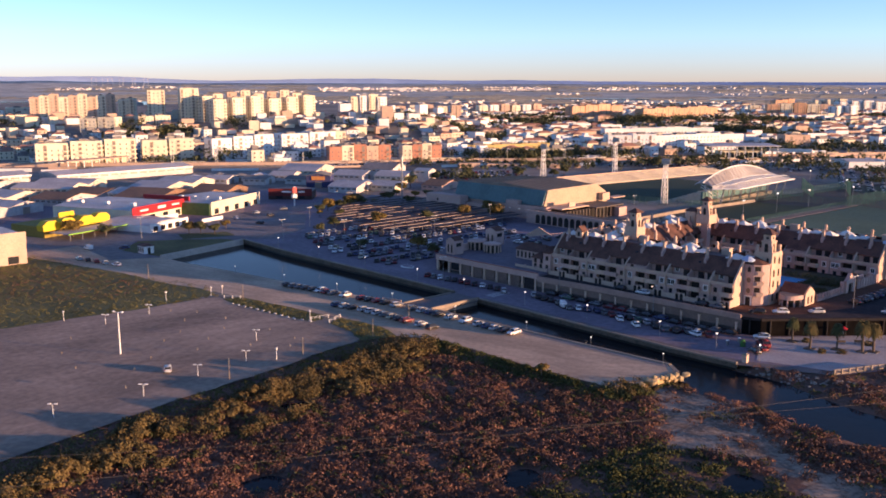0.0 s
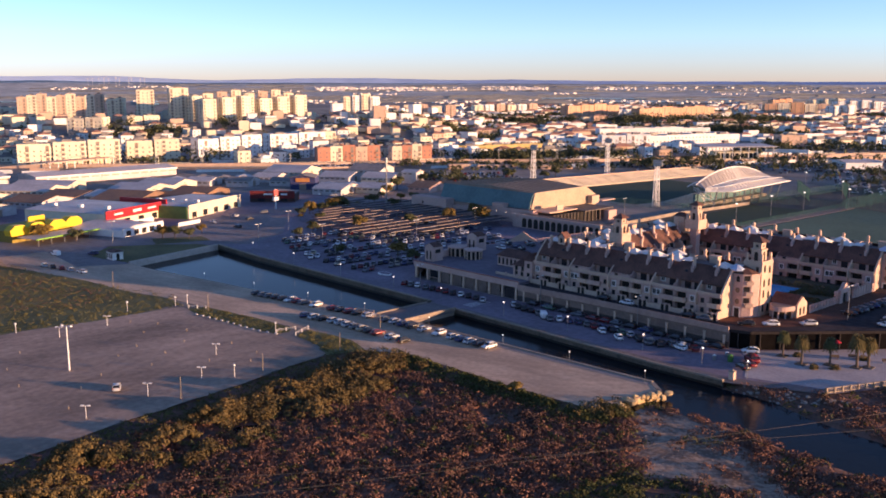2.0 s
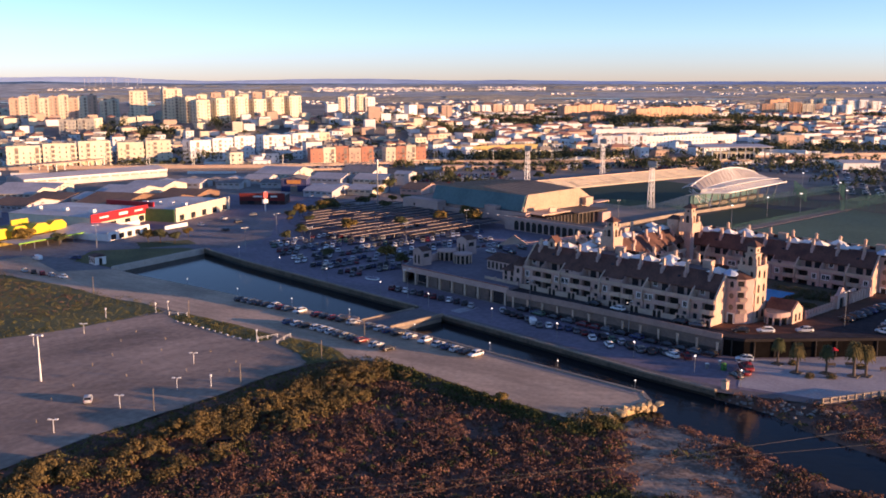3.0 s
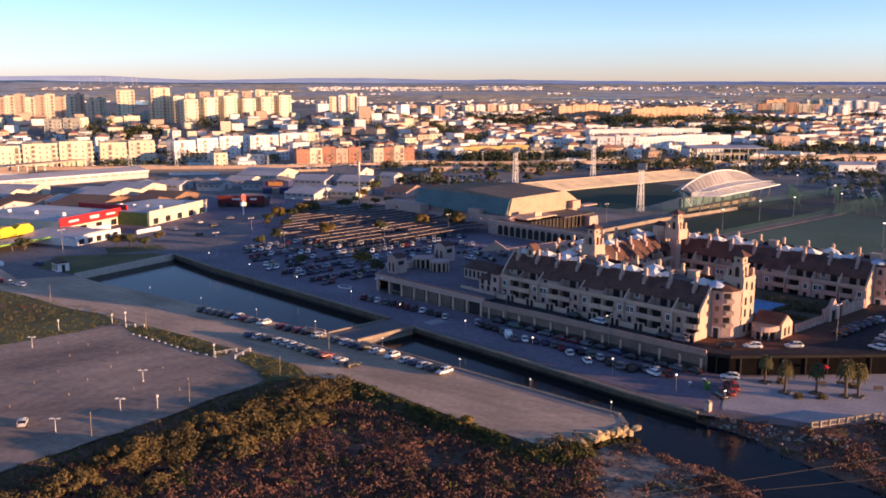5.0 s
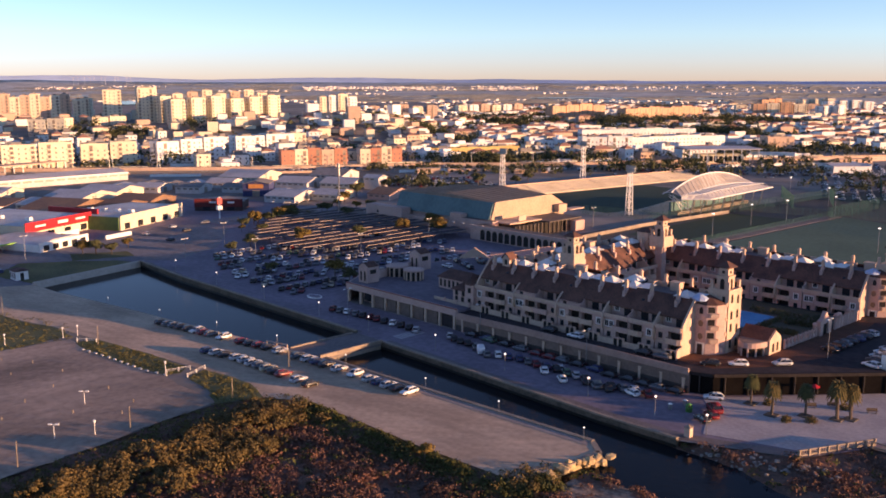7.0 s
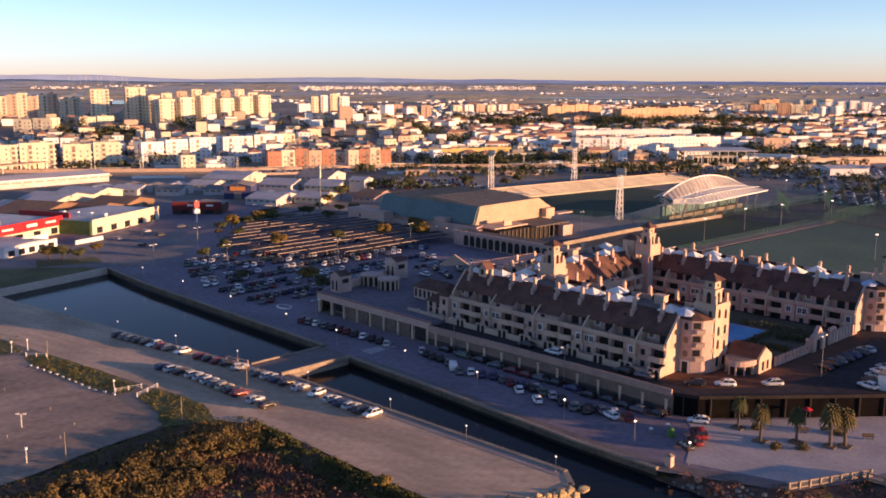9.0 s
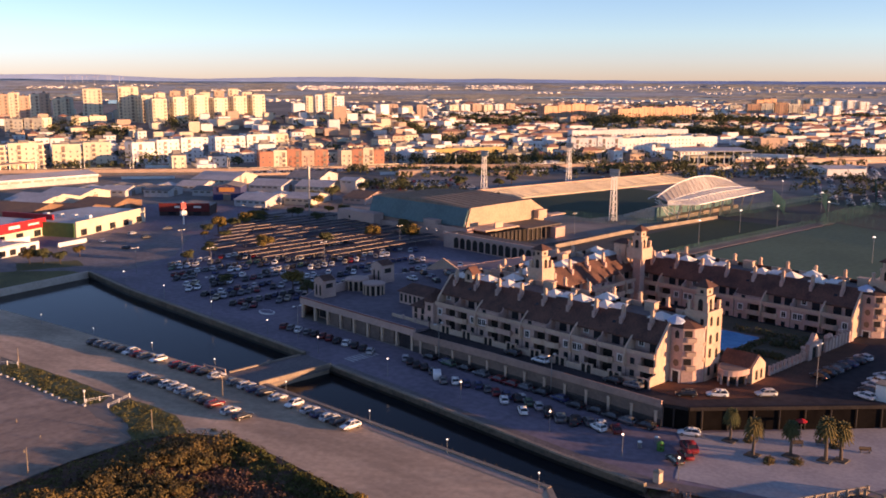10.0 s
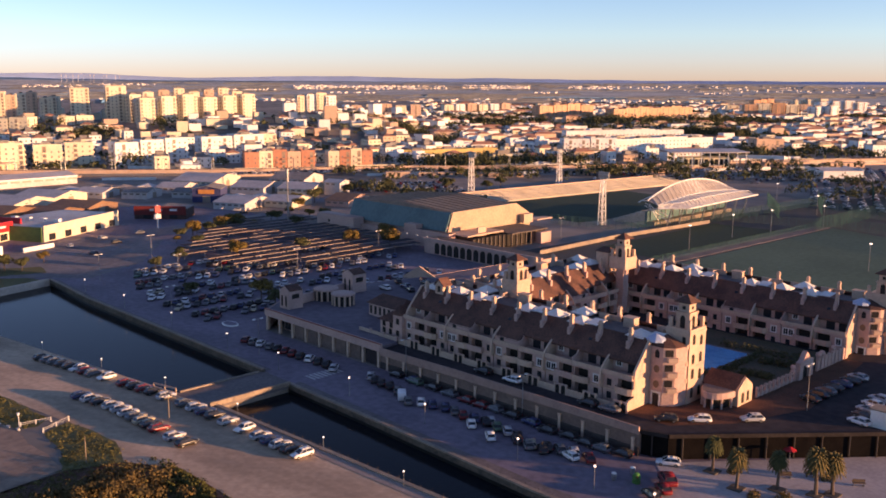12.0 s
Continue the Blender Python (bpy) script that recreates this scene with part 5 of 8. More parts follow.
rng = random.Random(5)
C0, VX, VY = (150, -130), -0.72, 0.69
KEEP_LINES = [((-470, 60), (-434, 222), 26), ((-470, 252), (-460, 300), 20), ((-362, 222), (-324, 294), 22), ((-345, 342), (-322, 404), 26), ((-700, 190), (-690, 274), 24), ((-303, 519), (-263, 614), 30), ((-268, 505), (-228, 600), 24), ((-411, 608), (-348, 712), 22), ((-385, 600), (-320, 705), 16), ((-545, 835), (-412, 1000), 24), ((-580, 860), (-440, 1025), 24), ((-730, 734), (-616, 794), 20), ((-561, 530), (-497, 512), 16),
              ((-605, 955), (-583, 1120), 24), ((-696, 908), (-680, 1012), 20), ((-620, 835), (-420, 985), 34), ((-170, 430), (-70, 470), 40), ((-712, 505), (-690, 545), 20), ((-620, 520), (-596, 560), 20), ((-1015, 497), (-1006, 680), 24), ((-1150, 302), (-1195, 440), 22), ((-440, 200), (-560, 330), 12), ((-1222, 318), (-1152, 446), 20), ((-690, 520), (-652, 590), 18), ((-312, 478), (-286, 512), 16), ((-486, 268), (-468, 318), 16), ((-905, 240), (-890, 262), 22), ((-700, 300), (-640, 300), 6)] + [((-810, 183), (-775, 257), 15), ((-772, 260), (-761, 272), 15), ((-732, 271), (-721, 285), 15), ((-711, 295), (-698, 310), 15), ((-655, 296), (-652, 422), 15), ((-698, 324), (-694, 436), 15), ((-687, 300), (-680, 319), 15), ((-683, 494), (-662, 529), 15), ((-662, 541), (-606, 618), 15), ((-588, 611), (-557, 688), 15)]
far = {k: (Build(), m, l) for k, m, l in (("w", CITYWHITE, "crowded white houses of the far town"), ("c", CREAM, "crowded cream houses of the far town"), ("p", PINK, "crowded brick houses of the far town"), ("r", REDROOF, "red tiled roofs of the far town"), ("g", GREYROOF, "grey flat roofs of the far town"))}
near = []
crowns = []
for i in range(-110, 45):
    for j in range(3, 140):
        x, y = i * 16 - 230 + rng.uniform(-4, 4), j * 16 + 20 + rng.uniform(-4, 4)
        dx, dy = x - C0[0], y - C0[1]
        dep, lat = dx * VX + dy * VY, dx * VY - dy * VX
        rail = -450 + (y - 68) * (108 / 136) if y < 204 else (-342 + (y - 204) * 0.55 if y < 300 else -290 + (y - 300) * 0.62)
        if dep > (1020 if lat < -0.09 * dep else 1950 if lat > 0 else 1450) or abs(lat) > dep * 0.6 or x > rail - 22:
            continue
        zone = noise.noise((x * 0.0045, y * 0.0045, 2.0))
        if any(seg_dist(np.array([x]), np.array([y]), [p, q])[0] < r for p, q, r in KEEP_LINES):
            continue
        if rng.random() < 0.3 + 0.5 * max(0, zone):
            if rng.random() < 0.5 + 0.5 * (zone > 0.25):
                for _ in range(2):
                    crowns.append((x + rng.uniform(-6, 6), y + rng.uniform(-6, 6), rng.uniform(2.0, 4.5)))
            continue
        right = lat / dep > 0.03 and dep > 620
        if right:
            continue
        w, d = rng.uniform(8, 18), rng.uniform(7, 13)
        h = rng.choice((3.4, 6, 6.4, 6.8, 7) if right else (3.4, 3.6, 6, 6.5, 7, 9.5))
        if rng.random() < 0.04:
            h *= 1.7
        k = rng.choice("wwwwwwcp" if right else "wwwccp")
        tile = rng.choice("rggw") if k == "w" else rng.choice("rgg")
        if dep < 1050:
            near.append((dep, x, y, w, d, h, k, tile, -22.0 + 24 * noise.noise((x * 0.004, y * 0.004, 9.0)) + rng.uniform(-4, 4)))
        else:
            g = town_z(x, y) - .2
            far[k][0].box(x - w / 2, x + w / 2, y - d / 2, y + d / 2, g, h + g)
            h += g
            if tile == "r":
                far["r"][0].hip(x - w / 2 - .3, x + w / 2 + .3, y - d / 2 - .3, y + d / 2 + .3, h, h + 2.0)
            else:
                far["g" if tile == "g" else "w"][0].box(x - w * .3, x + w * .2, y - d * .3, y + d * .2, h, h + rng.choice((.4, 2.4)))
            if rng.random() < .3:
                crowns.append((x + w * .8, y - d * .6, rng.uniform(2.0, 4.0)))
# terraced rows standing across the view in the eastern town
for b_ in range(0, 54):
    a_ = -700.0
    v_ = 640 + b_ * 25
    while a_ < 900:
        ln = rng.choice((7, 9, 12, 15, 22))
        am = a_ + ln / 2
        a_ += ln + rng.choice((0.5, 1, 2, 5, 10))
        x, y = C0[0] + VX * v_ + VY * am + rng.uniform(-3, 3), C0[1] + VY * v_ - VX * am + rng.uniform(-3, 3)
        dx, dy = x - C0[0], y - C0[1]
        dep, lat = dx * VX + dy * VY, dx * VY - dy * VX
        rail = -290 + (y - 300) * 0.62
        if lat / dep <= 0.03 or lat > dep * 0.6 or x > rail - 26 or any(seg_dist(np.array([x]), np.array([y]), [p, q])[0] < r + 4 for p, q, r in KEEP_LINES):
            continue
        if noise.noise((x * 0.006, y * 0.006, 4.0)) > 0.18 or rng.random() < 0.2:
            for _ in range(6):
                crowns.append((x + rng.uniform(-10, 10), y + rng.uniform(-10, 10), rng.uniform(2.0, 4.5)))
            continue
        h = rng.choice((4.6, 5.6, 6, 6.4, 7, 8.4))
        near.append((dep, x, y, ln, rng.uniform(8, 11), h, rng.choice("wwwwwccp"), rng.choice("rrrggw"), 64.0 + rng.uniform(-3, 3)))
near.sort()
WALLS = {"w": (CITYWHITE, "white"), "c": (CREAM, "cream"), "p": (PINK, "brick-red")}
for n, (dep, x, y, w, d, h, k, tile, turn) in enumerate(near):
    wins = Build()
    for f in range(max(1, int(h / 3))):
        for q in range(max(1, int(d / 3))):
            yy = -d / 2 + (q + .5) * d / max(1, int(d / 3))
            wins.box(w / 2 - .02, w / 2 + .05, yy - .45, yy + .45, 1.1 + 3 * f, 2.2 + 3 * f)
        for q in range(max(1, int(w / 3))):
            xx = -w / 2 + (q + .5) * w / max(1, int(w / 3))
            wins.box(xx - .45, xx + .45, -d / 2 - .05, -d / 2 + .02, 1.1 + 3 * f, 2.2 + 3 * f)
    if n < 222:
        hs = thing("house", f"{WALLS[k][1]} town house with {'a red hipped roof' if tile == 'r' else 'a flat roof'}", "house", pose(x, y, town_z(x, y) - .2, 0, 0, turn), "town houses")
        part("wall", Build().box(-w / 2, w / 2, -d / 2, d / 2, 0, h), WALLS[k][0], hs)
        if tile == "r":
            part("roof", Build().hip(-w / 2 - .4, w / 2 + .4, -d / 2 - .4, d / 2 + .4, h, h + 2.2), REDROOF, hs)
        else:
            part("roof", Build().box(-w / 2 - .1, w / 2 + .1, -d / 2 - .1, d / 2 + .1, h, h + .5).box(-w * .3, w * .1, -d * .3, d * .2, h, h + 2.6), GREYROOF if tile == "g" else CITYWHITE, hs)
        tagged(part("glazing", wins, DARKGLASS, hs), kind="stuff")
    else:
        ca, sa = math.cos(radians(turn)), math.sin(radians(turn))
        for key, tmp in ((k, Build().box(-w / 2, w / 2, -d / 2, d / 2, 0, h)), ("r" if tile == "r" else "g", Build().hip(-w / 2, w / 2, -d / 2, d / 2, h, h + (2 if tile == "r" else .3)))):
            far[key][0].add([(x + px_ * ca - py_ * sa, y + px_ * sa + py_ * ca, pz_ + town_z(x, y) - .2) for px_, py_, pz_ in tmp.v], tmp.f)
for k, (b, m, l) in far.items():
    solid("far_houses", b, m, l, "houses", "stuff")

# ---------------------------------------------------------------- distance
# pale tone carries the haze of distance in the land's colour
HILL = mat("hazed_hills", (0.58, 0.54, 0.46), (0.32, 0.31, 0.27), scale=0.0022, fine=0.014, tracks=46)
b = Build()
n = 160
for k in range(n + 1):
    a = math.radians(136.2 + 60 - 120 * k / n)
    f = k / n
    zt = 38 + 3 * noise.noise((f * 14, 0.3, 0)) + 14 * max(0, 1 - abs(f - 0.3) / 0.07) + 2 * noise.noise((f * 60, 1, 0))
    for rr, z in ((2300, -1), (3300, 6), (4200, 20), (4600, zt * 0.75), (4800, zt), (4900, -20)):
        b.v.append((C0[0] + math.cos(a) * rr, C0[1] + math.sin(a) * rr, z))
for k in range(n):
    for q in range(5):
        b.f.append((k * 6 + q, (k + 1) * 6 + q, (k + 1) * 6 + q + 1, k * 6 + q + 1))
solid("distant_hills", b, HILL, "low hills along the horizon with haze painted into their tone", "hills", "structure", smooth=True)


def plain_z(rr):
    return float(np.interp(rr, (2300, 3300, 4200, 4600), (-1, 6, 20, 30)))


def on_plain(deg, rr):
    a = math.radians(136.2 - deg)
    return C0[0] + math.cos(a) * rr, C0[1] + math.sin(a) * rr, plain_z(rr)


b = Build()
# villages as angles right of the view's middle, with their distances and sizes
for d0, d1, r0, r1, count_ in ((-8, 1.2, 3650, 4250, 520), (2.2, 6.2, 3700, 4380, 420), (8.6, 11.5, 3900, 4300, 110), (-13.5, -9, 3500, 3700, 60), (-23, -20, 3900, 4200, 50), (-19.5, -16, 4200, 4400, 40), (6.5, 8, 3300, 3400, 14),
                               (16.5, 18, 3350, 3450, 26), (12, 26, 3600, 4400, 130), (-6, -3, 3200, 3300, 24), (-25, -12, 2450, 2700, 40), (3, 26, 2300, 2600, 160), (-12, 2, 2250, 2500, 90)):
    for k in range(count_):
        x, y, z = on_plain(rng.uniform(d0, d1), rng.uniform(r0, r1))
        w, h = rng.uniform(4, 13), rng.uniform(1.6, 4.2)
        b.box(x - w / 2, x + w / 2, y - w / 2, y + w / 2, z - 2, z + h)
solid("far_village", b, mat("village_wall", (0.78, 0.7, 0.62), (0.62, 0.56, 0.5), spread=0.0), "sunlit white villages scattered over the plain", "village", "stuff")
b = Build()
for k in range(600):
    deg, rr = rng.uniform(-30, 30), rng.choice((2350, 2600, 2900, 3150, 3400, 3700, 4000, 4300, 4500)) + rng.uniform(-90, 90)
    if noise.noise((deg * 0.13, rr * 0.002, 5.0)) < -0.05:
        continue
    x, y, z = on_plain(deg, rr)
    ln, dp, h = rng.uniform(20, 110), rng.uniform(6, 26), rng.uniform(2.5, 6)
    ca, sa = 0.7, 0.714
    b.add([(x + ca * u - sa * v, y + sa * u + ca * v, z + q) for u, v, q in ((-ln, -dp, -2), (ln, -dp, -2), (ln, dp, -2), (-ln, dp, -2), (-ln * .8, -dp * .6, h), (ln * .7, -dp * .6, h * .8), (ln * .75, dp * .6, h), (-ln * .8, dp * .6, h * .9))],
          [(4, 5, 6, 7), (0, 1, 5, 4), (1, 2, 6, 5), (2, 3, 7, 6), (3, 0, 4, 7)])
# woods are paled towards grey to paint haze over them
solid("far_woods", b, mat("hazed_wood", (0.3, 0.29, 0.25), (0.2, 0.2, 0.18), scale=0.01, fine=0.08), "hedges and woods across the plain in a haze-paled tone", "woods", "stuff")
# hill ranges behind the plain, their blue standing in for haze
b = Build()
n = 120
for k in range(n + 1):
    deg = -34 + 68 * k / n
    a = math.radians(136.2 - deg)
    zt = 50 + 24 * math.exp(-((deg + 21) / 4.5) ** 2) + 14 * math.exp(-((deg + 27) / 3) ** 2) + 15 * math.exp(-((deg + 6) / 5.5) ** 2) + 7 * math.exp(-((deg - 5) / 4) ** 2) + 4 * noise.noise((deg * 0.4, 2, 0)) + 1.6 * noise.noise((deg * 1.9, 4, 0))
    for rr, z in ((4830, 0), (4870, zt * .6), (4920, zt)):
        b.v.append((C0[0] + math.cos(a) * rr, C0[1] + math.sin(a) * rr, z))
for k in range(n):
    for q in range(2):
        b.f.append((k * 3 + q, (k + 1) * 3 + q, (k + 1) * 3 + q + 1, k * 3 + q + 1))
solid("blue_hills", b, mat("hill_haze_blue", (0.3, 0.41, 0.62), (0.25, 0.35, 0.54), scale=0.002, fine=0.01), "faint hills beyond the plain, painted haze-blue", "hills", "structure", smooth=True)
marshw = Build()
for a0, a1, r0, r1 in ((0, 17, 2700, 2780), (-24, -15, 2950, 3040), (6, 26, 2400, 2440), (-27, -20, 2480, 2530), (-18.6, -17.4, 2150, 2500)):
    pts0 = [(C0[0] + math.cos(math.radians(136.2 - a)) * r0, C0[1] + math.sin(math.radians(136.2 - a)) * r0) for a in np.linspace(a0, a1, 9)]
    pts1 = [(C0[0] + math.cos(math.radians(136.2 - a)) * r1, C0[1] + math.sin(math.radians(136.2 - a)) * r1) for a in np.linspace(a1, a0, 9)]
    marshw.prism(pts0 + pts1, plain_z(r0) - 1, plain_z(r1) + 1.2)
solid("far_water", marshw, WATER, "thin bright channels of water across the plain", "water", "structure")
# grey instead of white, so that haze is in the turbines' colour
FAINT = mat("turbine_haze", (0.5, 0.49, 0.5), (0.42, 0.42, 0.44))
for k in range(11):
    a = math.radians(136.2 + 17.9 + k * 0.32 + rng.uniform(-.12, .12))
    rr = rng.uniform(4420, 4580)
    t = thing("wind_turbine", "slender wind turbine on the far hills in a haze-grey tone", "wind turbine", pose(C0[0] + math.cos(a) * rr, C0[1] + math.sin(a) * rr, 20, 0, 0, 45), "wind turbines")
    part("tower", Build().tube((0, 0, 0), (0, 0, 40), .9, .6, 8), FAINT, t)
    part("nacelle", Build().box(-1.2, 1.2, -3, 3, 39, 41.5), FAINT, t)
    for q in range(3):
        e = math.radians(120 * q + 40 * k)
        part("blade", Build().tube((0, -3.5, 40.2), (17 * math.cos(e), -3.5, 40.2 + 17 * math.sin(e)), .4, .25, 4), FAINT, t)

# ---------------------------------------------------------------- shops of the retail park
REDSIGN = mat("red_cladding", (0.45, 0.025, 0.03), (0.38, 0.02, 0.025), rough=0.45)
YELLOW = mat("yellow_cladding", (0.75, 0.5, 0.02), (0.65, 0.42, 0.02), rough=0.5)
STORE_CREAM = mat("store_cream", (0.66, 0.58, 0.44), (0.56, 0.49, 0.37), scale=0.08, fine=0.6)
LIME = mat("lime_cladding", (0.2, 0.42, 0.06), (0.16, 0.34, 0.05))
BLUE = mat("blue_cladding", (0.05, 0.06, 0.15), (0.04, 0.045, 0.11))
DARKRED = mat("dark_red_wall", (0.2, 0.03, 0.028), (0.15, 0.025, 0.024))
MOSS = mat("moss_cladding", (0.15, 0.24, 0.07), (0.11, 0.18, 0.06))
SHEET = mat("sheet_roof", (0.52, 0.48, 0.46), (0.38, 0.35, 0.335), scale=0.1, fine=0.7, rough=0.5)
RENDER_PALE = mat("pale_render", (0.56, 0.53, 0.5), (0.45, 0.42, 0.4), scale=0.08, fine=0.6)
RUST = mat("rust_roof", (0.26, 0.15, 0.09), (0.18, 0.11, 0.08), scale=0.1, fine=0.7)


def shed(name, x0, x1, y0, y1, h, wall, roof, label, rise=1.2, sign=None, turn=0.0, sky=0):
    """A low-pitched retail shed: walls, ridged roof, parapet edge, doors, and bands for signs."""
    t = thing(name, label, "store", pose((x0 + x1) / 2, (y0 + y1) / 2, 0, 0, 0, turn))
    w, d = (x1 - x0) / 2, (y1 - y0) / 2
    if name == "warehouse" and d > 3 * w / 2 and h < 4.3 and w == 12:
        # one long hall with its ridge lengthwise, a pale eaves band and a strip of windows
        part("wall", Build().box(-w, w, -d, d, 0, h), wall, t)
        part("roof", Build().front([(-w - .4, h), (w + .4, h), (w + .4, h + .2), (0, h + rise + .6), (-w - .4, h + .2)], -d - .3, d + .3), roof, t, "low pitched sheet roof")
        part("eaves_band", Build().box(w, w + .5, -d - .3, d + .3, h - .5, h + .25), WHITE, t, "pale eaves band")
        for k in range(int(d / 3)):
            part("window", Build().box(w, w + .08, -d + 1 + k * 6, -d + 5.6 + k * 6, h - 1.9, h - .8), FARGLASS, t)
        return t
    if name == "warehouse":
        # one or more gabled bays side by side, with eaves, roof lights and doors in the gables
        n = max(1, round(2 * d / 24))
        bay = 2 * d / n
        up = max(rise, bay * 0.1)
        for k in range(n):
            y = -d + (k + .5) * bay
            part("bay_wall", Build().side([(y - bay / 2, 0), (y + bay / 2, 0), (y + bay / 2, h - .8), (y, h - .8 + up), (y - bay / 2, h - .8)], -w, w), wall, t)
            for sgn in (-1, 1):
                part("roof_slope", Build().side([(y, h - .76 + up), (y + sgn * (bay / 2 + .2), h - .82), (y + sgn * (bay / 2 + .2), h - .66), (y, h - .6 + up)][::sgn], -w - .5, w + .5), roof, t, "pitched sheet roof")
            part("gable_door", Build().box(w, w + .06, y - 1.8, y + 1.8, 0, min(3.0, h - 1.2)), RECESS, t)
            part("gable_window", Build().box(w, w + .06, y - .7, y + .7, h - .7, h - .2), FARGLASS, t)
        strip = Build()
        for q in range(int(w / 1.6)):
            strip.box(-w + 1 + q * 3.2, -w + 3 + q * 3.2, -d - .05, -d + .02, h - 2.0, h - 1.2)
        tagged(part("clerestory", strip, FARGLASS, t), kind="stuff")
        return t
    part("wall", Build().box(-w, w, -d, d, 0, h), wall, t)
    part("roof", Build().side([(-d - .3, h), (d + .3, h), (0, h + rise)], -w - .3, w - .4), roof, t, "pitched sheet roof")
    part("parapet", Build().box(w - .3, w + .15, -d, d, h - .4, h + .9), wall, t)
    n = max(1, int(d / 4))
    for k in range(n):
        y = -d + (k + .5) * 2 * d / n
        part("shop_window", Build().box(w, w + .1, y - 1.6, y + 1.6, .3, 2.6), DARKGLASS, t)
    if sign:
        part("sign_band", Build().box(w + .15, w + .4, -d, d, h - 2.4, h + 1.1), sign[0], t, "coloured sign band")
        for a, c, z0, z1 in sign[2]:
            part("lettering_bar", Build().box(w + .4, w + .5, a, c, z0, z1), sign[1], t, "plain bars of a sign")
    for k in range(sky):
        part("roof_unit", Build().box(-w + (k + .5) * 2 * w / sky - 1, -w + (k + .5) * 2 * w / sky + 1, -d * .5, -d * .5 + 1.6, h + .3, h + 1.8), WHITE, t)
    return t


shed("store", -227.6, -187.6, -18, 15, 5.6, CREAM, SHEET, "retail store with a bright red sign band", 1.0, (REDSIGN, WHITE, ((-12, -7, 4.6, 5.3), (-1, 4, 4.5, 5.6), (8, 13, 4.7, 5.4))), sky=3, turn=25)
porch = thing("store_porch", "low front hall with white parapet before the red store", "porch", pose(-163, -2, 0, 0, 0, 24))
part("wall", Build().box(-24, -.4, -11, 11, 0, 2.6), CITYWHITE, porch)
part("parapet", Build().box(-.4, 0, -11.2, 11.2, 0, 3.2).box(-9, -8.6, -4, 16, 0, 3.6), WHITE, porch, "white parapet wall")
part("roof", Build().side([(-11, 2.6), (11, 2.6), (4, 3.6), (-4, 3.6)], -23.8, -.5), SHEET, porch, "pale sheet roof")
for k in range(5):
    part("shop_window", Build().box(0, .06, -9.5 + k * 4.2, -7 + k * 4.2, .3, 2.2), DARKGLASS, porch)
solid("sign_wall", Build().box(-12, 12, -.4, .4, 0, 7), REDSIGN, "tall red wall between two stores", "wall", m=pose(-209, 20.5, 0, 0, 0, 25))
shed("store", -216.4, -191.4, 19.2, 60.2, 4.8, STORE_CREAM, SHEET, "long white store with green end wall", 0.9, sky=4, turn=28)
solid("end_cladding", Build().box(-12.3, 12.0, -.3, 0, 0, 5.2), MOSS, "green cladding on the store's end", "cladding", m=pose(-194.2, 21.4, 0, 0, 0, 28))
solid("low_wall", Build().prism([(-168.8, 14.7), (-168.3, 14.9), (-171.7, 26.2), (-172.2, 26)], 0, 1.5), CITYWHITE, "low white boundary wall in front of the store", "wall")
ys_ = thing("yellow_store", "store front of four yellow gabled canopies", "store", pose(-176.5, -31.5, 0, 0, 0, 18))
part("body", Build().box(-20, -2, -14, 14, 0, 4.0), mat("ochre_wall", (0.3, 0.22, 0.05)), ys_)
for k in range(4):
    y = -16 + k * 8.0
    prof = [(y, 2.8), (y + 6.8, 2.8), (y + 7.2, 4.8), (y + 5.3, 6.3), (y + 1.9, 6.3), (y - .4, 4.8)]
    part("gable_canopy", Build().side(prof, -3 - (k % 2), 0.4 - (k % 2)), YELLOW, ys_, "bright yellow gabled canopy")
part("roof_sign", Build().box(-9, -8.4, -2, 5, 4.0, 7.4), YELLOW, ys_, "yellow sign on the roof")
part("front_canopy", Build().box(2, 11.9, -15, 14, 2.4, 2.65), SHEET, ys_, "flat sheet canopy")
part("canopy_edge", Build().box(11.9, 12.1, -15.1, 14.1, 2.3, 2.75), LIME, ys_, "green canopy edge")
for k in range(6):
    part("canopy_post", Build().tube((11.5, -14 + k * 5.4, 0), (11.5, -14 + k * 5.4, 2.4), .15, .15, 6), METAL, ys_)
shed("store", -152, -131, -100, -67, 9, STUCCO_LIGHT, SHEET, "cream store with a green sign stripe", 0.6, (STUCCO_LIGHT, LIME, ((-15, 8, 6.2, 7.4),)))
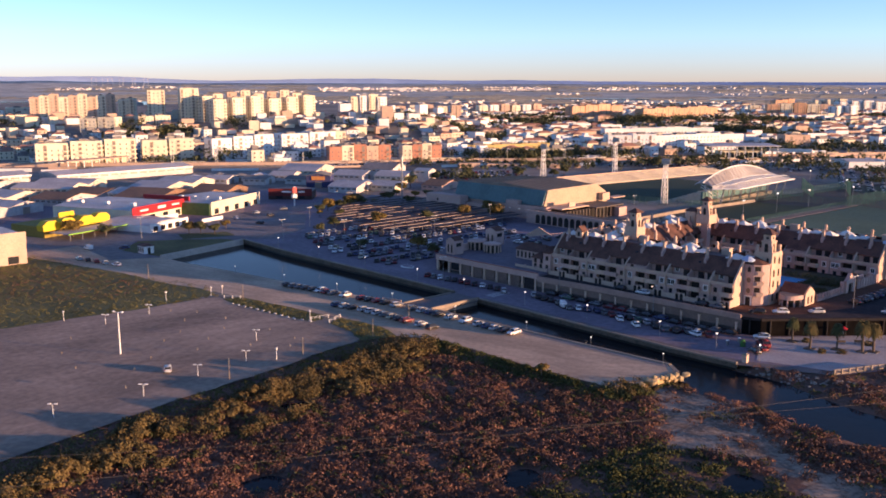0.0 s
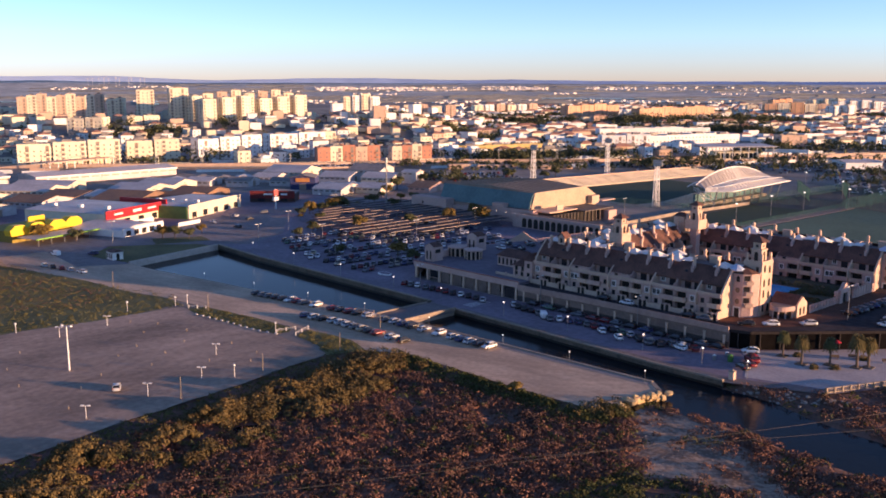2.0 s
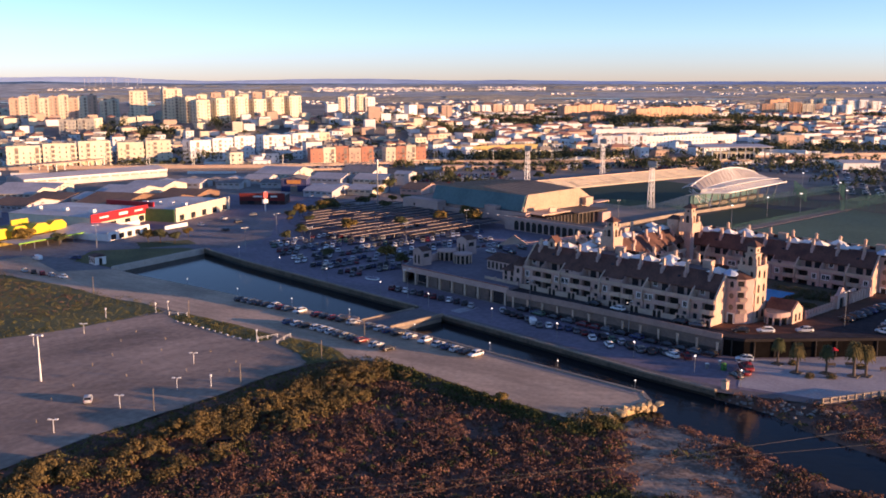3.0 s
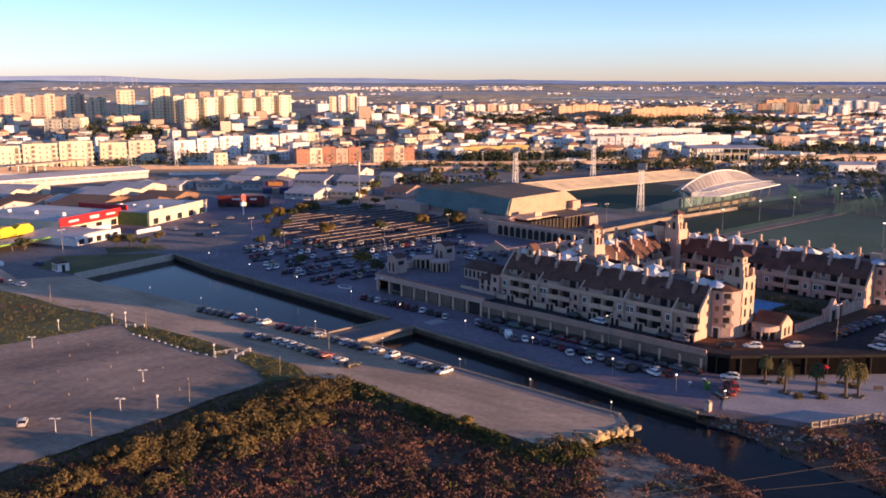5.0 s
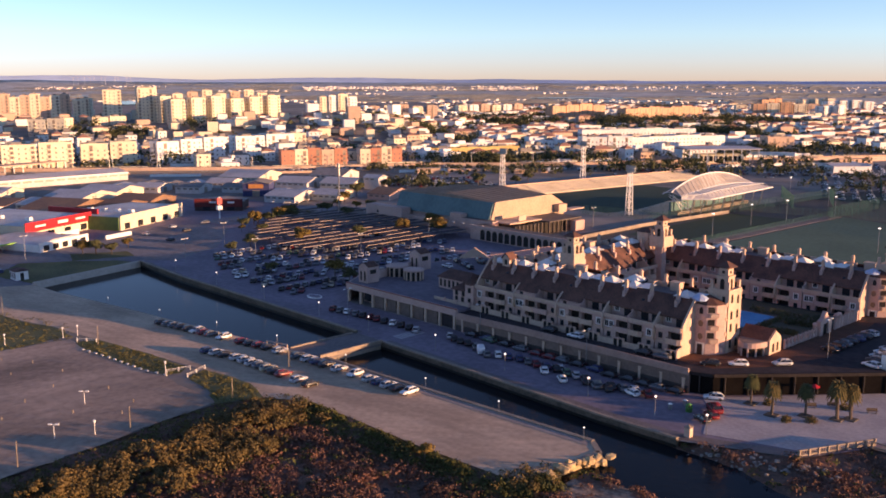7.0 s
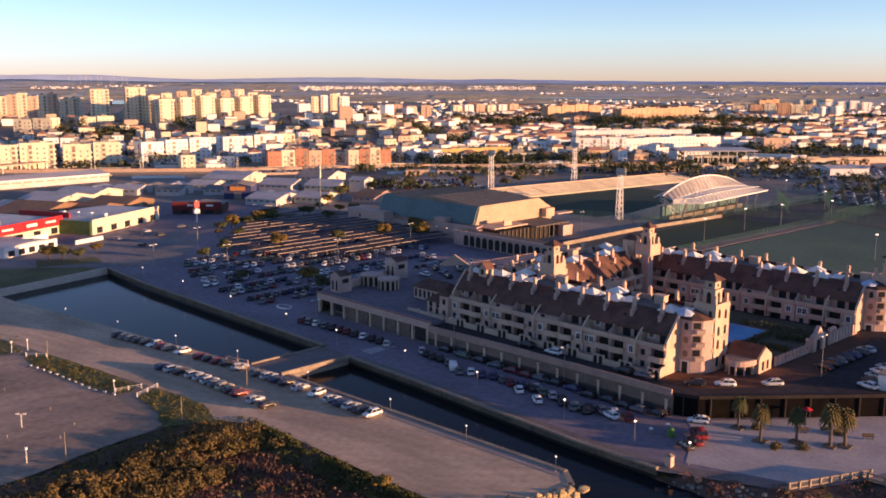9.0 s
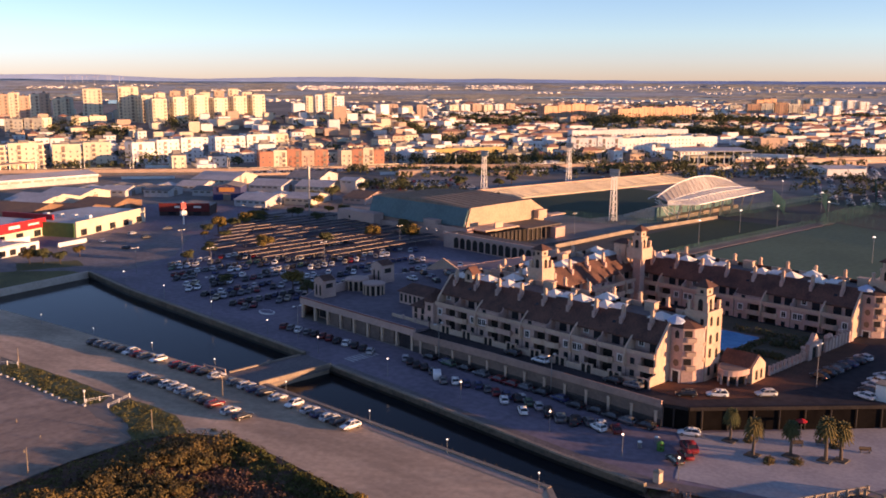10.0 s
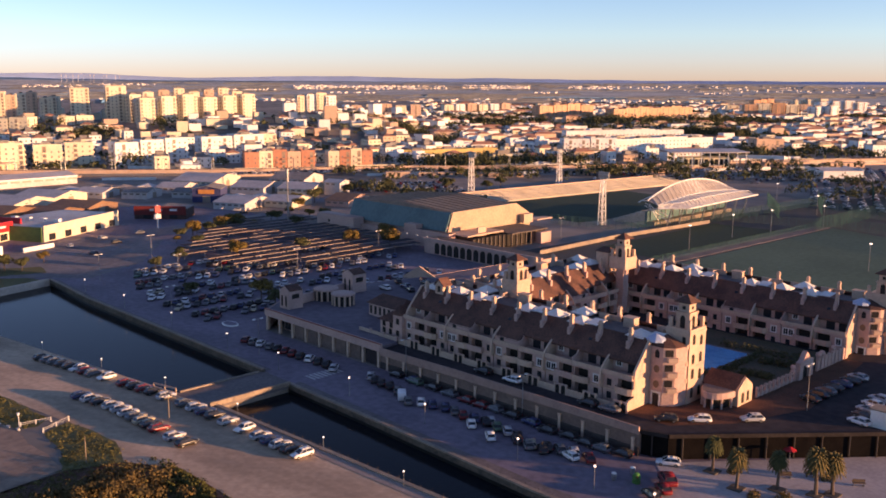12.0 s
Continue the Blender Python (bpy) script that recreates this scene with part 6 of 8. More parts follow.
for k, (x, y, w, d, h, turn, wl, rf, lab) in enumerate((
        (-312, 15, 30, 40, 4.6, 40, STORE_CREAM, SHEET, "white warehouse with sheet roof"), (-247, 34, 24, 34, 3.4, 28, RUST, RUST, "low workshop with rust-brown roof"),
        (-262, 38, 16, 40, 4.4, 28, STORE_CREAM, SHEET, "white gabled workshop with pale roof"), (-282, 62, 22, 44, 4.2, 28, STORE_CREAM, SHEET, "workshop with grey sheet roof"),
        (-243, 60, 20, 42, 3.6, 28, RUST, RUST, "long low workshop with brown roof"), (-292, 96, 14, 16, 3.6, 35, RENDER_PALE, SHEET, "small white house with sheet roof"),
        (-275, 110, 13, 15, 4.0, 35, RENDER_PALE, GREYROOF, "small white house with grey roof"), (-285, 134, 14, 18, 3.6, 35, RENDER_PALE, SHEET, "small white house with sheet roof"),
        (-262, 128, 12, 14, 3.6, 35, RENDER_PALE, GREYROOF, "small white house with grey roof"), (-242.5, 127.5, 14, 13, 7.0, -44, BLUE, GREYROOF, "dark blue gabled store with a sign"),
        (-214, 127, 16, 22, 3.8, 25, RENDER_PALE, SHEET, "low white shed with sheet roof"), (-205, 145, 14, 18, 3.6, 25, STORE_CREAM, SHEET, "low white shed with sheet roof"),
        (-256, 162, 18, 22, 4.2, 30, RENDER_PALE, SHEET, "white shed with pale roof"), (-236, 176, 18, 22, 4.2, 30, STORE_CREAM, SHEET, "white shed with sheet roof"),
        (-222, 186, 9, 9, 7.0, 20, RENDER_PALE, SHEET, "tall white block with sunlit end"), (-300, 160, 24, 30, 4.2, 30, STORE_CREAM, SHEET, "long white shed with sheet roof"),
        (-275, 200, 20, 26, 4.2, 30, RENDER_PALE, GREYROOF, "white shed with grey roof"), (-190, 168, 12, 22, 3.4, 20, STUCCO, RUST, "low plastered shed with brown roof"),
        (-270, 8, 20, 44, 3.8, 25, SHEET, RUST, "dark workshop with brown roof"), (-285, -30, 26, 44, 4.4, 22, STORE_CREAM, SHEET, "workshop with sheet roof"),
        (-330, -30, 36, 60, 5.0, 22, SHEET, RUST, "low workshop with dark roof"), (-250, -40, 24, 36, 4.4, 22, SHEET, SHEET, "workshop with grey roof"),
        (-309, 88, 9, 11, 3.2, -40, RENDER_PALE, SHEET, "small white gabled workshop"), (-309, 104, 9, 11, 3.2, -40, CITYWHITE, GREYROOF, "small white gabled workshop"), (-296, 110, 9, 12, 3.4, -40, RENDER_PALE, GREYROOF, "small white gabled workshop"),
        (-294, 122, 9, 10, 3.2, -40, CITYWHITE, SHEET, "small white gabled workshop"), (-226, 132, 10, 16, 3.0, -42, CITYWHITE, SHEET, "low white annex beside the blue store"), (-218, 140, 10, 14, 3.4, -42, RENDER_PALE, SHEET, "low white annex beside the blue store"),
        (-364, 70, 24, 84, 4.2, 2, SHEET, SHEET, "long grey warehouse with clerestory"), (-377, -40, 24, 120, 4.2, 2, SHEET, SHEET, "long grey warehouse with sheet roof"))):
    shed("warehouse", x - w / 2, x + w / 2, y - d / 2, y + d / 2, h, wl, rf, lab, 1.2, sky=k % 3, turn=turn)
pc = thing("platform_canopy", "long pale platform roof beside the railway", "canopy", pose(-438, 88, 0, 0, 0, 14))
part("roof", Build().box(-5, 5, -26, 26, 4.6, 5.2), STUCCO_LIGHT, pc)
for k in range(9):
    part("post", Build().box(3.4, 3.9, -24 + k * 6, -23.5 + k * 6, 0, 4.6), CITYWHITE, pc)
solid("billboard", Build().box(7.1, 7.4, -3.6, 3.6, 4.0, 6.0), mat("sign_orange", (0.6, 0.25, 0.08)), "plain orange sign board on the blue store", "sign", m=pose(-242.5, 127.5, 0, 0, 0, -44))
pt = thing("sign_pylon", "red and white sign pylon beside the road", "sign pylon", pose(-185, 71, 0))
part("pole", Build().tube((0, 0, 0), (0, 0, 9), .35, .3, 8), WHITE, pt)
part("sign_head", Build().box(-.5, .5, -1.1, 1.1, 6, 8.6), REDSIGN, pt)
part("sign_head", Build().box(-.7, .7, -1.1, 1.1, 3.6, 5.4), WHITE, pt)
shed("store", -215.7, -203.7, 76.5, 97.5, 4.2, mat("restaurant_wall", (0.09, 0.05, 0.045), (0.06, 0.036, 0.032)), GREYROOF, "low dark brown restaurant with red sign band", 0.8, (DARKRED, WHITE, ((-4, 1, 3.4, 4.2), (4, 7, 3.4, 4.2))), turn=-45)
kiosk = cottage(-122, -32, 4.5, 3.5, 2.6, 0.6, 0.02, "small white kiosk beside the basin", name="kiosk", wall=WHITE)

# ---------------------------------------------------------------- railway embankment and station
RAIL = [(-520, -20), (-450, 68), (-342, 204), (-290, 300), (-234, 360), (-113, 582), (60, 860)]
rw = thing("railway", "raised railway on a plastered wall", "railway", kind="structure")
for (x0, y0), (x1, y1) in zip(RAIL, RAIL[1:]):
    l = math.hypot(x1 - x0, y1 - y0)
    nx, ny_ = -(y1 - y0) / l, (x1 - x0) / l
    part("bed", Build().prism([(x0, y0), (x1, y1), (x1 + nx * 12, y1 + ny_ * 12), (x0 + nx * 12, y0 + ny_ * 12)], 0, 1.6), RUST, rw)
    part("side_wall", Build().prism([(x0, y0), (x1, y1), (x1 - nx * .5, y1 - ny_ * .5), (x0 - nx * .5, y0 - ny_ * .5)], 0, 2.4), STUCCO_LIGHT, rw, "pale plastered wall")
    n = int(l / 28)
    for k in range(n):
        f = (k + .5) / n
        x, y = x0 + (x1 - x0) * f + nx * 6, y0 + (y1 - y0) * f + ny_ * 6
        g = thing("catenary_gantry", "steel gantry over the railway", "gantry", pose(x, y, 1.6, 0, 0, math.degrees(math.atan2(ny_, nx))), "gantries")
        part("post", Build().tube((-4, 0, 0), (-4, 0, 7), .2, .15, 5), METAL, g)
        part("post", Build().tube((4, 0, 0), (4, 0, 7), .2, .15, 5), METAL, g)
        part("beam", Build().tube((-4, 0, 6.8), (4, 0, 6.8), .18, .18, 4), METAL, g)
st = thing("station", "station with a wide pale roof and a footbridge", "station", pose(-177, 458, 0, 0, 0, 50))
part("roof", Build().side([(-13, 9.8), (13, 10.3), (13, 10.9), (-13, 10.4)], -26, 26), SHEET, st, "wide pale roof")
part("hall", Build().box(-16, 16, -6, 6, 0, 6.2), CREAM, st)
for k in range(9):
    part("window", Build().box(-15 + k * 3.4, -12.6 + k * 3.4, -6.1, -5.95, 1.5, 5.2), DARKGLASS, st)
    part("pillar", Build().tube((-24 + k * 6, -12, 0), (-24 + k * 6, -12, 9.8), .3, .3, 6), CITYWHITE, st)
part("footbridge", Build().prism([(20, -8), (46, -20), (48, -17), (22, -5)], 6.0, 8.2), CITYWHITE, st)
for k in range(5):
    part("footbridge_pier", Build().tube((22 + k * 6, -7.5 - k * 2.8, 0), (22 + k * 6, -7.5 - k * 2.8, 6), .5, .5, 6), STUCCO_LIGHT, st)
shed("store", -100, -76, 440, 464, 5, CITYWHITE, SHEET, "white market building with sheet roof", 1.2, turn=50)
# sidings beside the railway
BALLAST = mat("ballast", (0.2, 0.15, 0.12), (0.13, 0.1, 0.085), scale=0.1, fine=1.5)
for off in (-14, -9, -4):
    sd_ = thing("siding", "rusty railway siding on pale ballast", "railway", kind="structure")
    for (x0, y0), (x1, y1) in zip(RAIL[1:5], RAIL[2:6]):
        l = math.hypot(x1 - x0, y1 - y0)
        nx, ny_ = -(y1 - y0) / l, (x1 - x0) / l
        part("ballast", Build().prism([(x0 + nx * off, y0 + ny_ * off), (x1 + nx * off, y1 + ny_ * off), (x1 + nx * (off + 3), y1 + ny_ * (off + 3)), (x0 + nx * (off + 3), y0 + ny_ * (off + 3))], 0, .25), BALLAST, sd_)
        for o in (.8, 2.2):
            part("rail", Build().prism([(x0 + nx * (off + o), y0 + ny_ * (off + o)), (x1 + nx * (off + o), y1 + ny_ * (off + o)), (x1 + nx * (off + o + .15), y1 + ny_ * (off + o + .15)), (x0 + nx * (off + o + .15), y0 + ny_ * (off + o + .15))], .25, .42), METAL, sd_)
for x, y, w, d, h, a_ in ((-250, 285, 26, 3, 2.2, 55), (-222, 305, 30, 3, 2.4, 58), (-200, 352, 22, 4, 3.0, 60), (-262, 262, 14, 5, 3.2, 55), (-178, 392, 26, 3, 2.6, 62), (-140, 500, 34, 4, 3.0, 60), (-110, 520, 30, 4, 3.2, 60)):
    wl = thing("yard_building", "low pale railway yard building", "yard building", pose(x, y, 0, 0, 0, a_))
    part("wall", Build().box(-w / 2, w / 2, -d / 2, d / 2, 0, h), STUCCO_LIGHT, wl)
    part("roof", Build().box(-w / 2 - .2, w / 2 + .2, -d / 2 - .2, d / 2 + .2, h, h + .2), GREYROOF, wl)
    for q in range(int(w / 5)):
        part("opening", Build().box(-w / 2 + 1.5 + q * 5, -w / 2 + 3.3 + q * 5, -d / 2 - .05, -d / 2 + .02, .4, h - .5), SHADE, wl)

# ---------------------------------------------------------------- plants
LEAF_GOLD = mat("golden_scrub", (0.175, 0.115, 0.04), (0.085, 0.064, 0.024), scale=0.12, fine=1.8, rough=0.9)
LEAF_RED = mat("russet_scrub", (0.22, 0.1, 0.066), (0.1, 0.056, 0.04), scale=0.09, fine=1.8, rough=0.9)
LEAF_GREEN = mat("green_scrub", (0.085, 0.085, 0.022), (0.045, 0.05, 0.015), scale=0.12, fine=1.8, rough=0.9)
LEAF_FIELD = mat("field_weeds", (0.165, 0.14, 0.045), (0.085, 0.085, 0.03), scale=0.06, fine=1.0, rough=0.9)
LEAF_TREE = mat("tree_leaf", (0.095, 0.095, 0.04), (0.055, 0.062, 0.026), scale=0.2, fine=2.0, rough=0.85)
LEAF_OCHRE = mat("ochre_leaf", (0.2, 0.13, 0.03), (0.13, 0.09, 0.025), scale=0.2, fine=2.0, rough=0.85)
BARK = mat("bark", (0.14, 0.1, 0.07), (0.09, 0.065, 0.05), fine=5, bump=0.03)
nr = np.random.RandomState(4)


def leaves(centres, radius, height, count, size, seed=1):
    """Points and triangles of many small leaf sprays filling domes: arrays of centres, radii and heights."""
    r = np.random.RandomState(seed)
    c, rad, hgt = (np.repeat(np.asarray(a, float), count, axis=0) for a in (centres, radius, height))
    n = len(c)
    u, a, k = r.uniform(0, 1, n), r.uniform(0, 2 * np.pi, n), r.uniform(0.55, 1.05, n) ** 0.6
    cz = np.sqrt(1 - u * u)
    p = c + np.stack([rad * k * cz * np.cos(a), rad * k * cz * np.sin(a), hgt * k * u], -1)
    s = size * r.uniform(0.6, 1.5, n) * (rad / np.mean(rad)) ** 0.5
    d1, d2, out = r.normal(size=(n, 3)), r.normal(size=(n, 3)), np.stack([cz * np.cos(a), cz * np.sin(a), u], -1) + r.normal(size=(n, 3)) * 0.42
    out /= np.linalg.norm(out, axis=1)[:, None]
    d1 -= out * np.sum(d1 * out, axis=1)[:, None]
    d1 /= np.linalg.norm(d1, axis=1)[:, None]
    d2 -= out * np.sum(d2 * out, axis=1)[:, None]
    d2 -= d1 * np.sum(d1 * d2, axis=1)[:, None]
    d2 /= np.linalg.norm(d2, axis=1)[:, None]
    s = s[:, None]
    quad = np.stack([p - d1 * s, p - d2 * s * 0.55, p + d1 * s, p + d2 * s * 0.55], 1).reshape(-1, 3)
    return quad


def leaf_mesh(name, quad, material):
    me = bpy.data.meshes.new(name)
    n = len(quad) // 4
    me.vertices.add(4 * n)
    me.vertices.foreach_set("co", quad.astype(np.float32).ravel())
    me.loops.add(4 * n)
    me.loops.foreach_set("vertex_index", np.arange(4 * n, dtype=np.int32))
    me.polygons.add(n)
    me.polygons.foreach_set("loop_start", np.arange(0, 4 * n, 4, dtype=np.int32))
    me.materials.append(material)
    me.update(calc_edges=True)
    me.validate()
    return me


LOT_EDGE = [(40, -190), (24, -130), (16, -92), (13, -68), (10, -56), (9, -46)]
ROAD_EDGE = [(9, -46), (12, -38), (20, -33), (48, -33), (67, -32), (69, -22)]
px, py = nr.uniform(8, 150, 24000), nr.uniform(-150, 16, 24000)
pz = marsh_z(px, py)
ok = inside(CANAL, px, py) & (pz > -1.22) & ((py < -20) | (px > 76))
ok &= ~((px < 70) & (py > -31))
ok &= ~inside(SHORE, px + np.sin(py), py + np.sin(px)) | (nr.uniform(0, 1, len(px)) < np.where((px > 84) & (py > -34), 0.3, 0.08))
lot, road = seg_dist(px, py, LOT_EDGE), seg_dist(px, py, ROAD_EDGE)
clump = np.sin(px * 0.23 + 1.7 * np.sin(py * 0.09)) * np.sin(py * 0.19 + 1.1 * np.sin(px * 0.12)) + 0.4 * np.sin(px * 0.7) * np.sin(py * 0.66)
ok &= (clump > -0.55) | (nr.uniform(0, 1, len(px)) < 0.35)
ok &= (lot > 5.0) & (road > 2.5)
ok &= nr.uniform(0, 1, len(px)) < np.clip((150 - px) / 24, 0.2, 1) * np.clip((py + 150) / 20, 0.2, 1)
ok &= ~((px > 74) & (py > -14)) | (nr.uniform(0, 1, len(px)) < 0.4)
tall = np.clip(1 - np.abs(lot - 13) / 11, 0, 1) * (clump > -0.15)
gold = (tall > 0.15) & (px < 62) & (clump + 0.35 * np.sin(px * 1.1) * np.sin(py * 0.9) > 0.0)
green = ~gold & ((tall > 0.15) & (px < 62) & (nr.uniform(0, 1, len(px)) < 0.7) | (road < 5) | ((px > 84) & (py < -46)) | (nr.uniform(0, 1, len(px)) < 0.14))
for name, sel, m, lab, cnt, r0, h0 in (("scrub", ok & gold, LEAF_GOLD, "golden green scrub bushes on the marsh edge", 80, 1.05, 1.1), ("scrub", ok & green, LEAF_GREEN, "dark green scrub on the embankment", 42, 0.95, 0.75), ("scrub", ok & ~gold & ~green, LEAF_RED, "russet brown low saltmarsh scrub", 56, 1.2, 0.7)):
    c = np.stack([px[sel], py[sel], pz[sel] - 0.05], -1)
    k = nr.uniform(0.5, 1.5, len(c))
    hh = h0 * k * (1 + 1.1 * tall[sel])
    tagged(new(name, leaf_mesh(name, leaves(c, r0 * k, hh, cnt, 0.165, 3), m)), lab, "scrub", "", "stuff")
# clipped hedges and small trees round the pool
for x0, y0, x1, y1, h in HEDGES:
    c = np.array([(x0 + (x1 - x0) * f + hr.uniform(-.4, .4), y0 + (y1 - y0) * f + hr.uniform(-.4, .4), TER) for f in np.linspace(0, 1, 14)])
    hd = thing("hedge", "dark green hedge in the pool court", "hedge", group="court hedges")
    part("foliage", leaf_mesh("foliage", leaves(c, np.full(14, .9), np.full(14, h * 1.3), 60, .2, int(x0)), LEAF_TREE), None, hd)
# rounded bush mounds along the dirt lot
c, mr = [], random.Random(31)
for x, y, r, h in ((24.0, -80.5, 5.0, 2.3), (23.0, -66.3, 5.2, 2.6), (21.7, -46.9, 6.0, 2.0), (25.3, -105.3, 4.4, 2.2), (33.5, -113.3, 5.0, 2.4), (33.4, -122.3, 4.0, 2.2), (32.3, -67.2, 4.0, 1.4), (27.4, -91.1, 4.0, 1.9), (29.5, -52.0, 4.0, 1.3), (19.5, -56.0, 3.0, 1.6)):
    for k in range(46):
        a, q = mr.uniform(0, 2 * math.pi), math.sqrt(mr.random())
        c.append((x + math.cos(a) * r * q, y + math.sin(a) * r * q * 1.15, -0.9 + h * (1 - q * q) ** 0.6 * mr.uniform(.85, 1.1)))
c = np.array(c)
k = np.array([mr.uniform(.6, 1.1) for _ in c])
tagged(new("scrub", leaf_mesh("scrub", leaves(c, 1.0 * k, 0.8 * k, 90, 0.17, 33), LEAF_GOLD)), "rounded golden bush mounds beside the dirt lot", "scrub", "", "stuff")
# grass on the embankments and the field
for lab, m, x0, x1, y0, y1, n, test in (("yellow-green weeds over the rough field", LEAF_FIELD, -170, -48, -150, -42, 7000, [(-135, -60), (-95.5, -53), (-62, -42), (-50, -47), (-51, -70), (-60, -130), (-90, -190), (-300, -190), (-260, -80)]),
                                        ("russet weeds in the rough field", LEAF_RED, -130, -60, -110, -48, 900, [(-120, -62), (-92, -56), (-72, -52), (-66, -70), (-90, -95), (-125, -80)]),
                                        ("grass tufts on the strip beside the dirt lot", LEAF_FIELD, -48, 12, -50, -37, 1500, [(-46, -47.5), (-44.6, -43.6), (-28, -40.4), (-14, -39.4), (-11.8, -41.7), (-12.6, -44), (-22.5, -46.2), (-39.8, -48.2)]),
                                        ("grass tufts on the corner before the embankment", LEAF_FIELD, -10, 12, -47, -35, 500, [(-7.6, -42), (-9.4, -37.6), (-2, -36.2), (3.7, -35.8), (12, -38), (9, -45), (1, -42.8)]),
                                        ("grass and weeds down the embankment", LEAF_FIELD, 8, 70, -135, -22, 16000, None)):
    gx_, gy_ = nr.uniform(x0, x1, n), nr.uniform(y0, y1, n)
    if test:
        sel = inside(test, gx_, gy_)
        gz_ = np.zeros(n)
    else:
        sel = inside(CANAL, gx_, gy_) & (np.minimum(seg_dist(gx_, gy_, LOT_EDGE), seg_dist(gx_, gy_, ROAD_EDGE)) < 7) & ~((gx_ < 68) & (gy_ > -31))
        gz_ = marsh_z(gx_, gy_)
    c = np.stack([gx_[sel], gy_[sel], gz_[sel]], -1)
    k = nr.uniform(0.5, 1.4, len(c))
    tagged(new("weeds", leaf_mesh("weeds", leaves(c, 0.7 * k, 0.22 * k, 11, 0.135, 6), m)), lab, "weeds", "", "stuff")


def tree_base(name, h, r, leaf, seed, label, squash=0.8, group=""):
    """A tree: tapered trunk, limbs, and a crown of leaf sprays gathered in uneven clumps."""
    rg = random.Random(seed)
    t = thing(name, label, "tree", pose(0, 0, -50), group)
    b = Build().tube((0, 0, 0), (0.05, 0.03, h * 0.5), 0.04 * h * 0.8, 0.022 * h, 7)
    cen = []
    for k in range(7):
        a, e = k * 2.4 + rg.random(), rg.uniform(0.35, 0.8)
        tip = (math.cos(a) * r * e, math.sin(a) * r * e, h * rg.uniform(0.55, 0.85))
        b.tube((0.02, 0.02, h * rg.uniform(0.3, 0.48)), tip, 0.012 * h, 0.004 * h, 5)
        cen.append((tip[0], tip[1], tip[2] - r * 0.15))
    cen.append((0, 0, h * 0.72))
    part("trunk", b, BARK, t)
    rr = np.array([r * rg.uniform(0.42, 0.62) for _ in cen])
    q1 = leaves(cen, rr, rr * squash, 90, 0.22 * r / 2, seed)
    q2 = leaves(cen, rr, -rr * squash * 0.5, 40, 0.22 * r / 2, seed + 9)
    part("crown", leaf_mesh("crown", np.concatenate([q1, q2]), leaf), None, t)
    return t


def palm_base(h, seed, label):
    rg = random.Random(seed)
    t = thing("palm_tree", label, "palm tree", pose(0, 0, -50), "palms")
    part("trunk", Build().tube((0, 0, 0), (0.1, 0, h * .5), .3, .22, 8).tube((0.1, 0, h * .5), (.05, .1, h), .22, .2, 8), BARK, t)
    b = Build()
    for k in range(96):
        a, up = k * 2.399, 1.5 - 2.5 * k / 96
        d = Vector((math.cos(a), math.sin(a), 0))
        p = Vector((.05, .1, h))
        prev = None
        for s in range(6):
            f = s / 5
            q = p + d * (1.75 * f * (1 - .3 * max(0, up))) + Vector((0, 0, up * 1.5 * f - 1.2 * f * f))
            w = d.cross(Vector((0, 0, 1))) * (0.28 * math.sin(math.pi * (0.15 + 0.8 * f)))
            cur = (q - w + Vector((0, 0, -.12)), q, q + w + Vector((0, 0, -.12)))
            if prev:
                b.add([*prev, *cur], [(0, 1, 4, 3), (1, 2, 5, 4)])
            prev = cur
    part("crown", b, mat("dry_frond", (0.15, 0.105, 0.035), (0.07, 0.065, 0.022), scale=0.6, fine=2.5) if seed % 2 else mat("green_frond", (0.085, 0.085, 0.03), (0.045, 0.055, 0.02), scale=0.6, fine=2.5), t, "drooping fronds")
    return t


TREES = [tree_base("tree", 5.0, 2.3, LEAF_TREE, 11, "round-crowned green street tree", group="street trees"), tree_base("tree", 4.2, 1.9, LEAF_OCHRE, 12, "small street tree with ochre leaves", group="street trees"),
         tree_base("tree", 8.0, 3.4, LEAF_TREE, 13, "tall tree with dark green crown", group="street trees"), tree_base("tree", 6.5, 3.0, LEAF_OCHRE, 14, "spreading tree with ochre crown", group="street trees")]
PALMS = [palm_base(5.6, 21, "palm with yellowing fronds on the plaza"), palm_base(5.8, 22, "green palm in a square tree pit")]


def plant(base, x, y, z=0.0, s=1.0, turn=0.0):
    return copy_thing(base, pose(x, y, z, 0, 0, turn) @ Matrix.Scale(s, 4)) if s == 1.0 else scaled(copy_thing(base, pose(x, y, z, 0, 0, turn)), s)


def scaled(ob, s):
    ob.scale = (s, s, s)
    return ob


